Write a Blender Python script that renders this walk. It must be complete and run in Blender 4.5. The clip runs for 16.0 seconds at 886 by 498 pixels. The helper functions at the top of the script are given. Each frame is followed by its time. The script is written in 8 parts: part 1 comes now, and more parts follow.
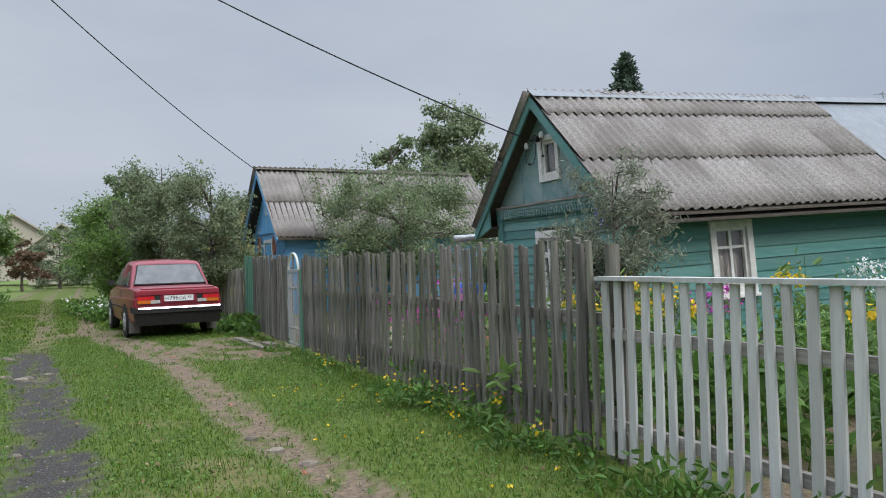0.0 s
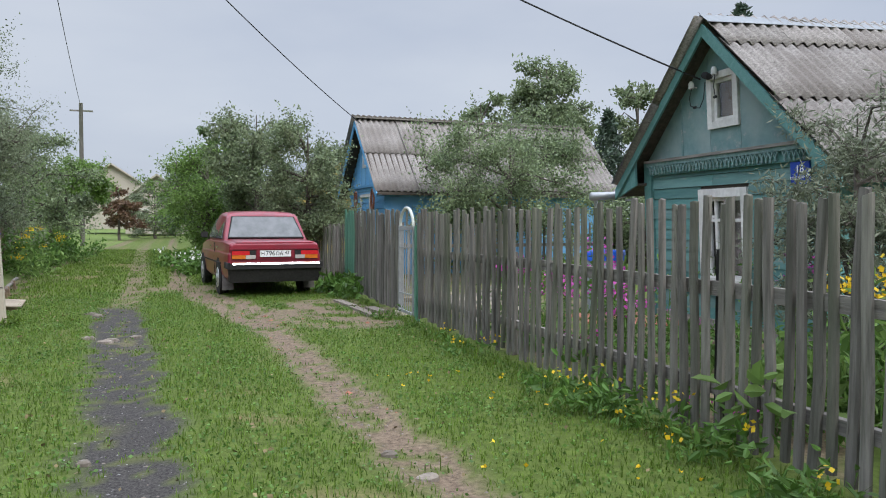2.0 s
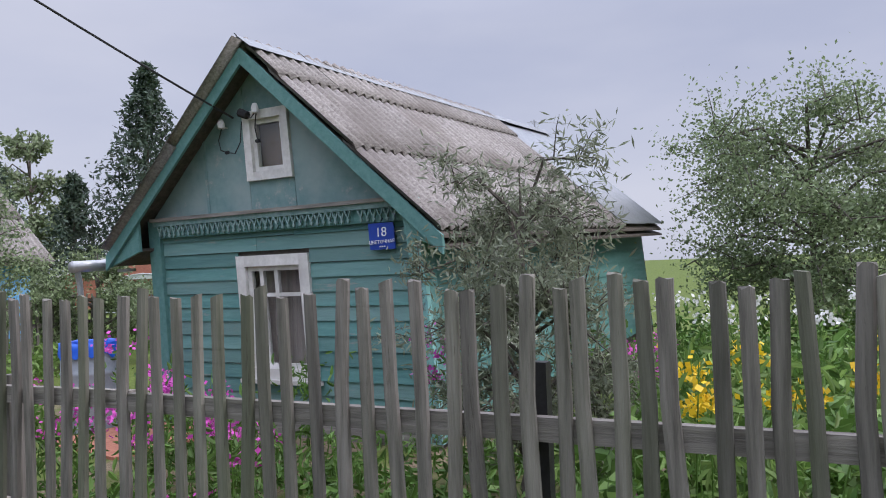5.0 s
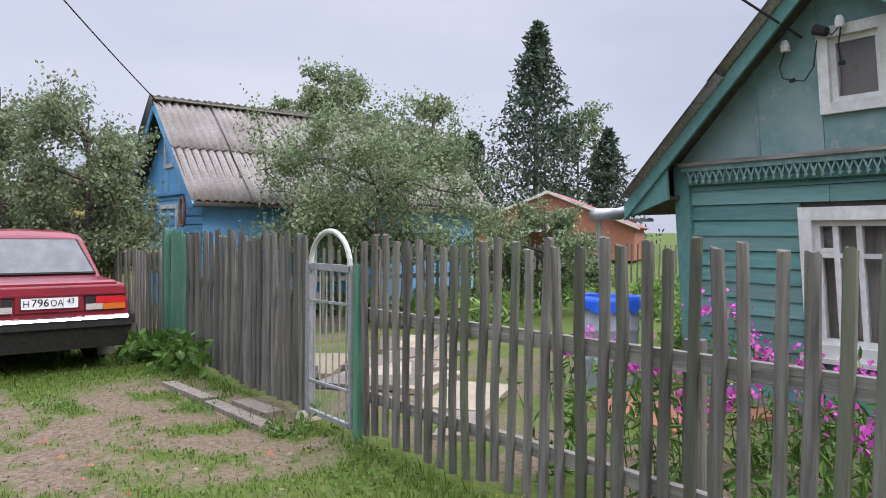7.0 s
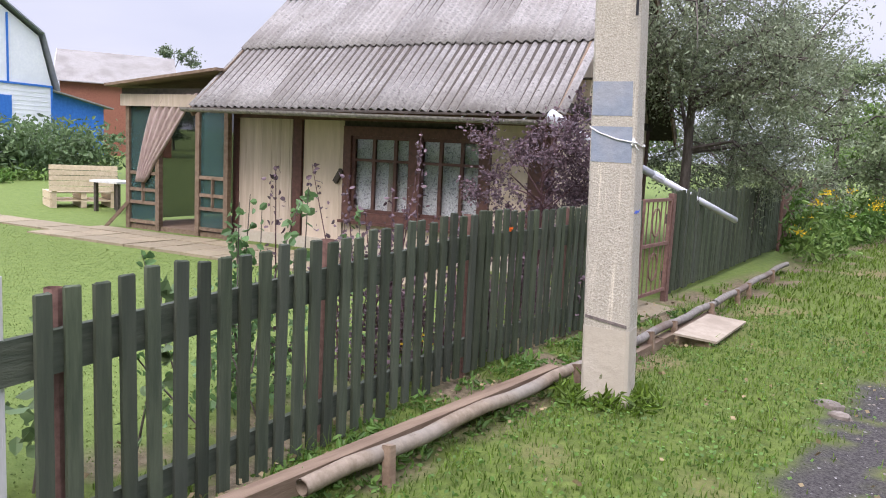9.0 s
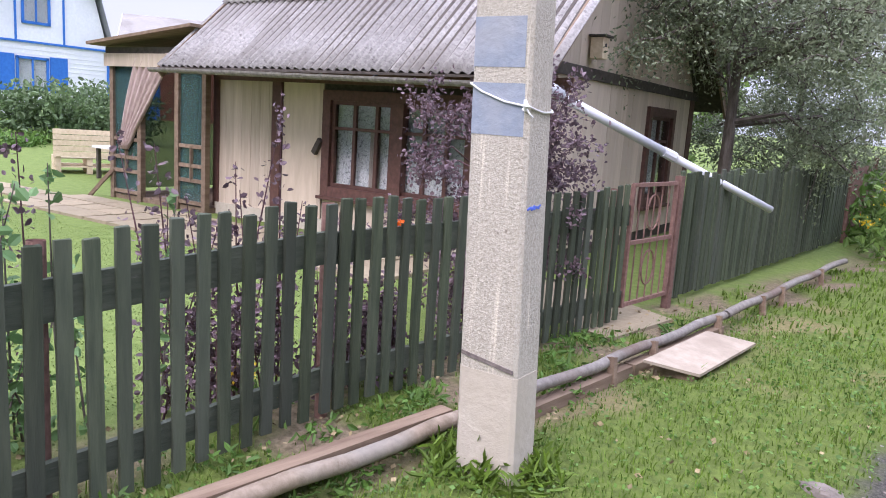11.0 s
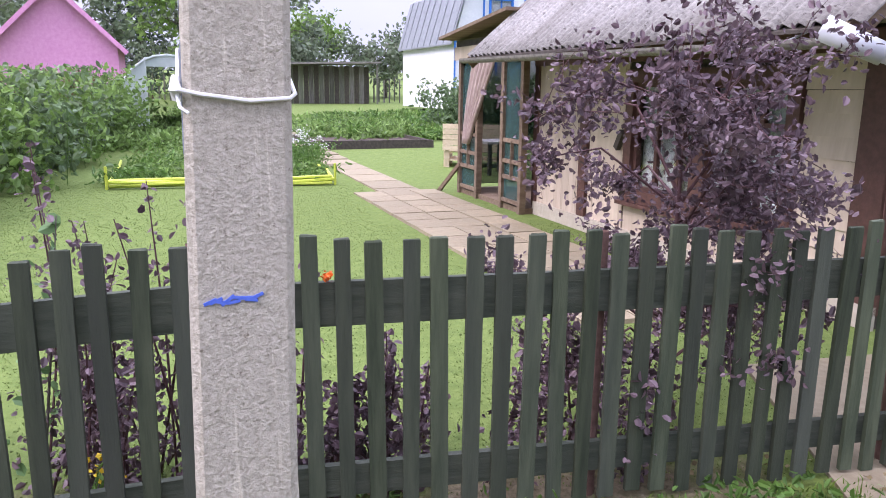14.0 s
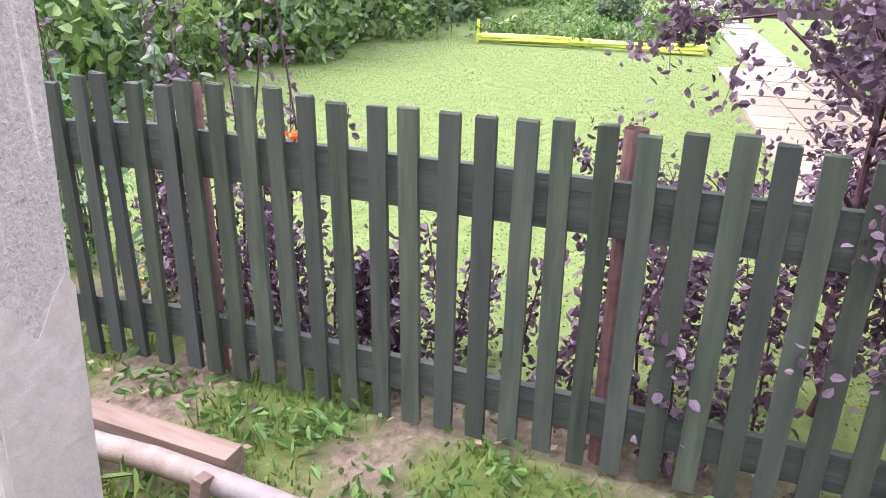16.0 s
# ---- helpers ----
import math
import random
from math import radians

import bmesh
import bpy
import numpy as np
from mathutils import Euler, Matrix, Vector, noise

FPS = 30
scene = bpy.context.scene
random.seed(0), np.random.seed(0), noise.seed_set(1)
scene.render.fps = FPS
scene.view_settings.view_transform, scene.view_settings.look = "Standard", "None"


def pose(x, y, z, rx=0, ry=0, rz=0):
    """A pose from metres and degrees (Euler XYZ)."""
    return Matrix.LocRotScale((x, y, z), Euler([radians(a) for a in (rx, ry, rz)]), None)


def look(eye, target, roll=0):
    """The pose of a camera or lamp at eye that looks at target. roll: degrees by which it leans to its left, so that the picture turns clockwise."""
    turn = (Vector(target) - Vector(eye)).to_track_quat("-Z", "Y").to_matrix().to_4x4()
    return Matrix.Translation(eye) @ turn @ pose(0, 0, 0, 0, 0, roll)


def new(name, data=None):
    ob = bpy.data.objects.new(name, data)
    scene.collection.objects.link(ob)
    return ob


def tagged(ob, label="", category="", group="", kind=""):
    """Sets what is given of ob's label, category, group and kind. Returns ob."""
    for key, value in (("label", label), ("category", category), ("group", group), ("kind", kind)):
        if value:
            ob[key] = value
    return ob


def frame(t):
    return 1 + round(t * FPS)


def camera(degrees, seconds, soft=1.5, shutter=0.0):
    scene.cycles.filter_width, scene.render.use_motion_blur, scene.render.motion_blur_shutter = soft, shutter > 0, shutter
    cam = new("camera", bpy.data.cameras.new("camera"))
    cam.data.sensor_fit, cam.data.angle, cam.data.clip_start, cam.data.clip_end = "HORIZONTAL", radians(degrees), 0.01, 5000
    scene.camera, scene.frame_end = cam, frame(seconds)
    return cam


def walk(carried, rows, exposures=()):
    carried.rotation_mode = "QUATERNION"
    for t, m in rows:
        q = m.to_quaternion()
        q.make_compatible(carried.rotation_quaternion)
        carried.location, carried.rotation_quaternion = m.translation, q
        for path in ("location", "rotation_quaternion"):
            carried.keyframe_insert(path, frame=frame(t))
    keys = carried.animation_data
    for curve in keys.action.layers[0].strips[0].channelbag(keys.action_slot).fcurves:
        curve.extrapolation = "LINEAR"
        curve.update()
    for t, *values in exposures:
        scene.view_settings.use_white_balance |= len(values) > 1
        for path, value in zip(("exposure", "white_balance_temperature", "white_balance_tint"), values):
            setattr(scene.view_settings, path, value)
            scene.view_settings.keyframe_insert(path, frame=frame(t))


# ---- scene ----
cam = camera(61.2, 16.0, soft=1.0)
PATH = [
    (0, (0.736, 1.702, 1.308), (1.599, 3.505, 1.338), -1.6),
    (0.5, (0.702, 2.119, 1.33), (1.341, 4.012, 1.246), -0.7),
    (1, (0.712, 2.579, 1.34), (1.34, 4.476, 1.26), -0.4),
    (1.5, (0.735, 3.045, 1.289), (1.369, 4.941, 1.226), -0.4),
    (2, (0.759, 3.51, 1.283), (1.424, 5.395, 1.212), 0.2),
    (2.5, (0.803, 4.031, 1.326), (1.807, 5.76, 1.277), 0.6),
    (3, (0.933, 4.499, 1.38), (2.517, 5.72, 1.421), -0.5),
    (5.5, (1.203, 6.697, 1.457), (2.998, 7.577, 1.525), -2.0),
    (6, (1.188, 7.205, 1.429), (2.905, 8.228, 1.487), -1.7),
    (6.5, (1.117, 7.701, 1.425), (2.625, 9.013, 1.486), -0.0),
    (7, (0.952, 8.163, 1.438), (2.155, 9.76, 1.406), 0.5),
    (7.5, (0.822, 8.7, 1.415), (1.258, 10.65, 1.38), 0.3),
    (8, (0.764, 8.998, 1.37), (0.273, 10.932, 1.212), 0.5),
    (8.5, (0.652, 9.487, 1.37), (-0.295, 11.236, 1.163), 1.7),
    (9, (0.602, 9.901, 1.396), (-0.668, 11.426, 1.146), 2.9),
    (9.2, (0.585, 10.06, 1.398), (-0.691, 11.578, 1.139), 2.9),
    (11.5, (0.556, 12.035, 1.449), (-0.965, 13.27, 1.048), 4.1),
    (12, (0.529, 12.487, 1.44), (-1.185, 13.425, 1.011), 2.5),
    (12.5, (0.478, 12.846, 1.465), (-1.378, 13.437, 1.009), 1.5),
    (13, (0.32, 13.239, 1.501), (-1.59, 13.651, 1.07), 4.3),
    (13.5, (0.224, 13.63, 1.483), (-1.712, 13.92, 1.073), 2.3),
    (14, (0.119, 14.083, 1.526), (-1.819, 14.343, 1.103), 0.7),
    (14.5, (-0.077, 14.496, 1.495), (-1.982, 14.794, 0.963), 3.4),
    (15, (-0.261, 14.799, 1.486), (-2.152, 14.624, 0.859), 2.7),
    (15.5, (-0.385, 15.161, 1.494), (-2.103, 14.464, 0.745), 5.1),
    (16, (-0.519, 15.368, 1.466), (-2.18, 14.561, 0.699), 1.1),
]
walk(cam, [(t, look(e, g, r)) for t, e, g, r in PATH], [(0, -0.2, 6450, 12), (0.5, -0.12, 6450, 12), (1, 0.18, 6400, 12), (1.5, 0.08, 6400, 12), (2, -0.02, 6400, 13), (2.5, 0.2, 6350, 14), (3, 0.1, 6350, 17), (5.5, -0.03, 6400, 22), (6.3, 0.18, 6450, 22), (7.5, 0.22, 6500, 19), (8.5, 0.44, 6500, 25), (9.2, 0.44, 6450, 26), (11.3, 0.68, 6150, 31), (12.5, 0.88, 6150, 32), (13, 0.84, 6150, 32), (13.5, 0.54, 6100, 33), (14.5, 0.92, 6200, 36), (15.5, 1.28, 6150, 39), (16, 1.36, 6150, 40)])

# ---- world and sun: a bright overcast sky ----
SUN_EL, SUN_ROT = radians(48), radians(200)
world = bpy.data.worlds.new("sky")
scene.world = world
world.use_nodes = True
wn, wl = world.node_tree.nodes, world.node_tree.links
wn.clear()
w_out = wn.new("ShaderNodeOutputWorld")
w_bg = wn.new("ShaderNodeBackground")
w_sky = wn.new("ShaderNodeTexSky")
w_sky.sky_type, w_sky.sun_disc = "NISHITA", False
w_sky.sun_elevation, w_sky.sun_rotation = SUN_EL, SUN_ROT
w_sky.dust_density, w_sky.air_density = 2.0, 1.0
w_co = wn.new("ShaderNodeTexCoord")
w_map = wn.new("ShaderNodeMapping")
w_map.inputs["Scale"].default_value = (1.0, 1.0, 3.2)
w_noise = wn.new("ShaderNodeTexNoise")
w_noise.inputs["Scale"].default_value, w_noise.inputs["Detail"].default_value = 1.7, 5.0
w_noise.inputs["Roughness"].default_value = 0.5
w_ramp = wn.new("ShaderNodeValToRGB")
w_ramp.color_ramp.elements[0].position, w_ramp.color_ramp.elements[1].position = 0.32, 0.72
w_ramp.color_ramp.elements[0].color = (4.85, 5.55, 6.7, 1)
w_ramp.color_ramp.elements[1].color = (6.5, 7.1, 7.8, 1)
w_mix = wn.new("ShaderNodeMix")
w_mix.data_type = "RGBA"
w_mix.inputs["Factor"].default_value = 0.88
wl.new(w_co.outputs["Generated"], w_map.inputs["Vector"])
wl.new(w_map.outputs["Vector"], w_noise.inputs["Vector"])
wl.new(w_noise.outputs["Fac"], w_ramp.inputs["Fac"])
wl.new(w_sky.outputs["Color"], w_mix.inputs["A"])
wl.new(w_ramp.outputs["Color"], w_mix.inputs["B"])
# an overcast dome is about three times brighter overhead than at the horizon
w_sep = wn.new("ShaderNodeSeparateXYZ")
w_up = wn.new("ShaderNodeMapRange")
w_up.interpolation_type = "SMOOTHSTEP"
w_up.inputs["From Min"].default_value, w_up.inputs["From Max"].default_value = 0.3, 0.95
w_up.inputs["To Min"].default_value, w_up.inputs["To Max"].default_value = 1.0, 4.5
w_dome = wn.new("ShaderNodeVectorMath")
w_dome.operation = "SCALE"
wl.new(w_co.outputs["Generated"], w_sep.inputs[0])
wl.new(w_sep.outputs["Z"], w_up.inputs["Value"])
wl.new(w_mix.outputs["Result"], w_dome.inputs[0])
wl.new(w_up.outputs[0], w_dome.inputs["Scale"])
wl.new(w_dome.outputs[0], w_bg.inputs["Color"])
w_bg.inputs["Strength"].default_value = 0.1
wl.new(w_bg.outputs["Background"], w_out.inputs["Surface"])
sun = new("sun", bpy.data.lights.new("sun", "SUN"))
sun.data.energy, sun.data.angle, sun.data.color = 2.0, radians(30), (1.0, 0.96, 0.9)
sun.matrix_world = look((0, 0, 30), (-10 * math.sin(SUN_ROT) * -1, -10 * math.cos(SUN_ROT), 30 - 10 * math.tan(SUN_EL)))

# ---- materials ----
def mat(name, c1, c2, scale=8.0, rough=0.7, bump=0.15, metal=0.0, c3=None, big=0.6, stretch=(1, 1, 1), vary=0.12, island=False, spec=0.4, bscale=None, coat=0.0, trans=0.0, worn=None, worn_at=0.6, streak=None, streak_at=0.6):
    """Two-scale coloured surface: fine grain between c1 and c2, large stains towards c3, pieces varied at random, worn patches in another colour."""
    m = bpy.data.materials.new(name)
    m.use_nodes = True
    n, l = m.node_tree.nodes, m.node_tree.links
    b = n["Principled BSDF"]
    co = n.new("ShaderNodeTexCoord")
    mp = n.new("ShaderNodeMapping")
    mp.inputs["Scale"].default_value = stretch
    l.new(co.outputs["Object"], mp.inputs["Vector"])
    info = n.new("ShaderNodeObjectInfo")
    off = n.new("ShaderNodeVectorMath")
    off.operation = "MULTIPLY_ADD"
    off.inputs[1].default_value = (1, 1, 1)
    sep = n.new("ShaderNodeCombineXYZ")
    mul = n.new("ShaderNodeMath")
    mul.operation = "MULTIPLY"
    mul.inputs[1].default_value = 37.0
    l.new(info.outputs["Random"], mul.inputs[0])
    for k in range(3):
        l.new(mul.outputs[0], sep.inputs[k])
    l.new(mp.outputs["Vector"], off.inputs[0])
    l.new(sep.outputs[0], off.inputs[2])
    fine = n.new("ShaderNodeTexNoise")
    fine.inputs["Scale"].default_value, fine.inputs["Detail"].default_value, fine.inputs["Roughness"].default_value = scale, 6, 0.65
    l.new(off.outputs[0], fine.inputs["Vector"])
    ramp = n.new("ShaderNodeValToRGB")
    ramp.color_ramp.elements[0].position, ramp.color_ramp.elements[1].position = 0.33, 0.67
    ramp.color_ramp.elements[0].color, ramp.color_ramp.elements[1].color = (*c1, 1), (*c2, 1)
    l.new(fine.outputs["Fac"], ramp.inputs["Fac"])
    col = ramp.outputs["Color"]
    large = n.new("ShaderNodeTexNoise")
    large.inputs["Scale"].default_value, large.inputs["Detail"].default_value = big, 4
    l.new(off.outputs[0], large.inputs["Vector"])
    if c3:
        r2 = n.new("ShaderNodeValToRGB")
        r2.color_ramp.elements[0].position, r2.color_ramp.elements[1].position = 0.45, 0.65
        l.new(large.outputs["Fac"], r2.inputs["Fac"])
        mx = n.new("ShaderNodeMix")
        mx.data_type = "RGBA"
        mx.inputs["B"].default_value = (*c3, 1)
        half = n.new("ShaderNodeMath")
        half.operation = "MULTIPLY"
        half.inputs[1].default_value = 0.7
        l.new(r2.outputs["Color"], half.inputs[0])
        l.new(half.outputs[0], mx.inputs["Factor"])
        l.new(col, mx.inputs["A"])
        col = mx.outputs["Result"]
    if worn:
        wf = n.new("ShaderNodeTexNoise")
        wf.inputs["Scale"].default_value, wf.inputs["Detail"].default_value, wf.inputs["Roughness"].default_value = scale * 0.7, 9, 0.75
        l.new(off.outputs[0], wf.inputs["Vector"])
        r3 = n.new("ShaderNodeValToRGB")
        r3.color_ramp.elements[0].position, r3.color_ramp.elements[1].position = worn_at - 0.04, worn_at + 0.04
        l.new(wf.outputs["Fac"], r3.inputs["Fac"])
        mx = n.new("ShaderNodeMix")
        mx.data_type = "RGBA"
        mx.inputs["B"].default_value = (*worn, 1)
        l.new(r3.outputs["Color"], mx.inputs["Factor"])
        l.new(col, mx.inputs["A"])
        col = mx.outputs["Result"]
    if streak:
        sm = n.new("ShaderNodeMapping")
        sm.inputs["Scale"].default_value = (1, 1, 0.035)
        l.new(co.outputs["Object"], sm.inputs["Vector"])
        sf = n.new("ShaderNodeTexNoise")
        sf.inputs["Scale"].default_value, sf.inputs["Detail"].default_value, sf.inputs["Roughness"].default_value = 34, 8, 0.7
        l.new(sm.outputs["Vector"], sf.inputs["Vector"])
        r4 = n.new("ShaderNodeValToRGB")
        r4.color_ramp.elements[0].position, r4.color_ramp.elements[1].position = streak_at - 0.03, streak_at + 0.1
        l.new(sf.outputs["Fac"], r4.inputs["Fac"])
        mx = n.new("ShaderNodeMix")
        mx.data_type = "RGBA"
        mx.inputs["B"].default_value = (*streak, 1)
        l.new(r4.outputs["Color"], mx.inputs["Factor"])
        l.new(col, mx.inputs["A"])
        col = mx.outputs["Result"]
    if vary:
        hsv = n.new("ShaderNodeHueSaturation")
        rng = n.new("ShaderNodeMapRange")
        rng.inputs["To Min"].default_value, rng.inputs["To Max"].default_value = 1 - vary, 1 + vary
        if island:
            geo = n.new("ShaderNodeNewGeometry")
            l.new(geo.outputs["Random Per Island"], rng.inputs["Value"])
        else:
            l.new(info.outputs["Random"], rng.inputs["Value"])
        l.new(rng.outputs[0], hsv.inputs["Value"])
        l.new(col, hsv.inputs["Color"])
        col = hsv.outputs["Color"]
    l.new(col, b.inputs["Base Color"])
    b.inputs["Roughness"].default_value, b.inputs["Metallic"].default_value = rough, metal
    b.inputs["Specular IOR Level"].default_value = spec
    b.inputs["Coat Weight"].default_value = coat
    if bump:
        bp = n.new("ShaderNodeBump")
        bp.inputs["Strength"].default_value, bp.inputs["Distance"].default_value = min(1.0, bump * 2), 0.01
        l.new(fine.outputs["Fac"], bp.inputs["Height"])
        l.new(bp.outputs["Normal"], b.inputs["Normal"])
    if trans:
        tr = n.new("ShaderNodeBsdfTranslucent")
        ms = n.new("ShaderNodeMixShader")
        ms.inputs[0].default_value = trans
        l.new(col, tr.inputs["Color"])
        l.new(b.outputs[0], ms.inputs[1])
        l.new(tr.outputs[0], ms.inputs[2])
        l.new(ms.outputs[0], n["Material Output"].inputs["Surface"])
    return m


def leaf_mat(name, c1, c2, trans=0.3, rough=0.5, vary=0.35):
    return mat(name, c1, c2, scale=1.5, rough=rough, bump=0, vary=vary, island=True, trans=trans, spec=0.35)


GREYWOOD = mat("weathered_grey_wood", (0.088, 0.081, 0.071), (0.215, 0.2, 0.178), 26, 0.9, 0.5, c3=(0.086, 0.101, 0.0574), big=2.2, stretch=(1, 1, 0.07), vary=0.35, worn=(0.055, 0.048, 0.038), worn_at=0.645)
GREYWOOD_H = mat("weathered_rail_wood", (0.12, 0.11, 0.10), (0.28, 0.26, 0.23), 26, 0.9, 0.5, stretch=(1, 0.07, 1), vary=0.25)
WHITEWOOD = mat("worn_white_wood", (0.423, 0.423, 0.405), (0.57, 0.57, 0.552), 24, 0.85, 0.4, c3=(0.331, 0.331, 0.304), big=3, stretch=(1, 1, 0.08), vary=0.12, worn=(0.184, 0.175, 0.156), worn_at=0.66)
GREENBOARD = mat("green_painted_boards", (0.05, 0.16, 0.10), (0.10, 0.24, 0.16), 20, 0.75, 0.3, stretch=(1, 1, 0.1), vary=0.25, worn=(0.2, 0.2, 0.17), worn_at=0.64)
DARKGREEN = mat("dark_green_fence_paint", (0.0378, 0.051, 0.0304), (0.0837, 0.0999, 0.0608), 24, 0.72, 0.35, c3=(0.0608, 0.0669, 0.0546), big=2.0, stretch=(1, 1, 0.1), vary=0.3, spec=0.2, worn=(0.13, 0.125, 0.095), worn_at=0.69)
DARKGREEN_H = mat("dark_green_rail_paint", (0.0324, 0.0426, 0.0267), (0.0756, 0.0851, 0.0583), 24, 0.75, 0.4, stretch=(1, 0.1, 1), vary=0.15, worn=(0.135, 0.122, 0.109), worn_at=0.68)
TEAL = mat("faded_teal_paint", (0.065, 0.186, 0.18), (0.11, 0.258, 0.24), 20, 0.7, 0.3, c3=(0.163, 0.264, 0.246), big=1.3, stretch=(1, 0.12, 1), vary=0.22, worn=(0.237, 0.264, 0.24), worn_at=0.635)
# darker, unworn copy of the front's teal, grain turned along the side wall
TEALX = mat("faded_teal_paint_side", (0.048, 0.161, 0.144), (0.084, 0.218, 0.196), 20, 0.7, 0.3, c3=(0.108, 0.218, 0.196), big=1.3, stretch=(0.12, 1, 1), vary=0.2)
TEALFLAT = mat("faded_teal_sheet", (0.121, 0.224, 0.224), (0.184, 0.287, 0.282), 9, 0.7, 0.15, c3=(0.265, 0.333, 0.322), big=1.6, vary=0.07, worn=(0.299, 0.322, 0.31), worn_at=0.62)
TEALTRIM = mat("teal_trim_paint", (0.075, 0.205, 0.19), (0.12, 0.265, 0.245), 18, 0.6, 0.25, vary=0.1, worn=(0.25, 0.31, 0.29), worn_at=0.7)
TEALPEEL = mat("peeling_teal_paint", (0.14, 0.36, 0.34), (0.22, 0.45, 0.42), 16, 0.7, 0.4, vary=0.1, worn=(0.10, 0.10, 0.09), worn_at=0.55)
TEALLACE = mat("dark_teal_lace", (0.102, 0.208, 0.2), (0.221, 0.32, 0.304), 14, 0.8, 0.3, vary=0.1)
WHITETRIM = mat("aged_white_paint", (0.55, 0.54, 0.51), (0.70, 0.69, 0.66), 14, 0.6, 0.25, c3=(0.45, 0.44, 0.41), big=2.5, vary=0.08, worn=(0.30, 0.28, 0.25), worn_at=0.72)
SLATE = mat("lichened_asbestos_slate", (0.17, 0.155, 0.14), (0.36, 0.335, 0.31), 34, 0.95, 0.5, c3=(0.16, 0.14, 0.125), big=1.1, stretch=(1, 1, 1), vary=0.14, worn=(0.115, 0.105, 0.09), worn_at=0.62)
SLATE2 = mat("grey_asbestos_slate", (0.19, 0.182, 0.168), (0.36, 0.345, 0.315), 30, 0.95, 0.6, c3=(0.19, 0.175, 0.155), big=1.2, vary=0.12, worn=(0.109, 0.0988, 0.0888), worn_at=0.6)
ZINC = mat("pale_zinc_sheet", (0.215, 0.235, 0.25), (0.27, 0.29, 0.305), 5, 0.6, 0.08, metal=0.2, big=1.0, vary=0.05)
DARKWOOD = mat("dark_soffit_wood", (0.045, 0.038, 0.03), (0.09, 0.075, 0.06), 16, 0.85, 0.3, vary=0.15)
BROWN = mat("brown_paint", (0.075, 0.036, 0.028), (0.13, 0.062, 0.048), 16, 0.6, 0.25, vary=0.15, worn=(0.2, 0.15, 0.12), worn_at=0.72)
BEIGE = mat("beige_painted_boards", (0.52, 0.43, 0.32), (0.62, 0.52, 0.40), 14, 0.75, 0.2, c3=(0.45, 0.37, 0.28), big=1.0, stretch=(1, 1, 0.15), vary=0.07)
PLANKBEIGE = mat("bare_beige_plank", (0.45, 0.37, 0.28), (0.58, 0.49, 0.38), 18, 0.8, 0.3, c3=(0.36, 0.3, 0.22), big=1.2, stretch=(1, 1, 0.08), vary=0.1)
CURTAIN = mat("faded_striped_curtain", (0.33, 0.24, 0.22), (0.5, 0.4, 0.36), 22, 0.9, 0.1, stretch=(1, 1, 0.05), vary=0.1)
MESHGREEN = mat("dark_green_netting", (0.02, 0.065, 0.06), (0.045, 0.105, 0.095), 90, 0.85, 0.2, vary=0.1)
mg_n, mg_l = MESHGREEN.node_tree.nodes, MESHGREEN.node_tree.links
mg_clear, mg_mix = mg_n.new("ShaderNodeBsdfTransparent"), mg_n.new("ShaderNodeMixShader")
mg_mix.inputs[0].default_value = 0.4
mg_l.new(mg_n["Principled BSDF"].outputs[0], mg_mix.inputs[1])
mg_l.new(mg_clear.outputs[0], mg_mix.inputs[2])
mg_l.new(mg_mix.outputs[0], mg_n["Material Output"].inputs["Surface"])
BLUEPAINT = mat("sky_blue_paint", (0.10, 0.33, 0.62), (0.15, 0.41, 0.70), 16, 0.65, 0.25, c3=(0.2, 0.43, 0.66), big=1.4, stretch=(1, 0.15, 1), vary=0.12)
DEEPBLUE = mat("deep_blue_paint", (0.015, 0.13, 0.48), (0.03, 0.18, 0.58), 10, 0.6, 0.15, vary=0.08)
WHITEWALL = mat("white_painted_wall", (0.72, 0.74, 0.78), (0.82, 0.83, 0.85), 10, 0.7, 0.12, c3=(0.64, 0.66, 0.7), big=0.6, vary=0.05)
YELLOWWALL = mat("yellow_painted_wall", (0.294, 0.231, 0.063), (0.364, 0.294, 0.098), 10, 0.7, 0.15, vary=0.05)
PINKWALL = mat("pink_painted_wall", (0.62, 0.25, 0.45), (0.7, 0.33, 0.53), 10, 0.7, 0.1, vary=0.05)
CREAMWALL = mat("cream_brick_wall", (0.4, 0.36, 0.296), (0.496, 0.456, 0.384), 20, 0.85, 0.2, vary=0.05)
REDROOF = mat("oxide_red_roof", (0.24, 0.06, 0.055), (0.34, 0.10, 0.09), 10, 0.6, 0.1, vary=0.05)
BRICK = mat("red_brick", (0.26, 0.10, 0.065), (0.38, 0.16, 0.10), 18, 0.9, 0.3, vary=0.2)
CONCRETE = mat("old_rough_concrete", (0.33, 0.30, 0.235), (0.53, 0.49, 0.40), 85, 0.95, 0.45, c3=(0.43, 0.395, 0.32), big=2.5, vary=0.0, worn=(0.20, 0.17, 0.125), worn_at=0.63, streak=(0.648, 0.597, 0.473), streak_at=0.60)
JOINTMARK = mat("dark_form_joint", (0.11, 0.09, 0.08), (0.2, 0.17, 0.15), 40, 0.95, 0.3, vary=0)
CONCRETE_FOOT = mat("pale_cast_concrete", (0.395, 0.354, 0.281), (0.494, 0.446, 0.36), 20, 0.9, 0.3, c3=(0.415, 0.368, 0.285), big=3.0, vary=0.05)
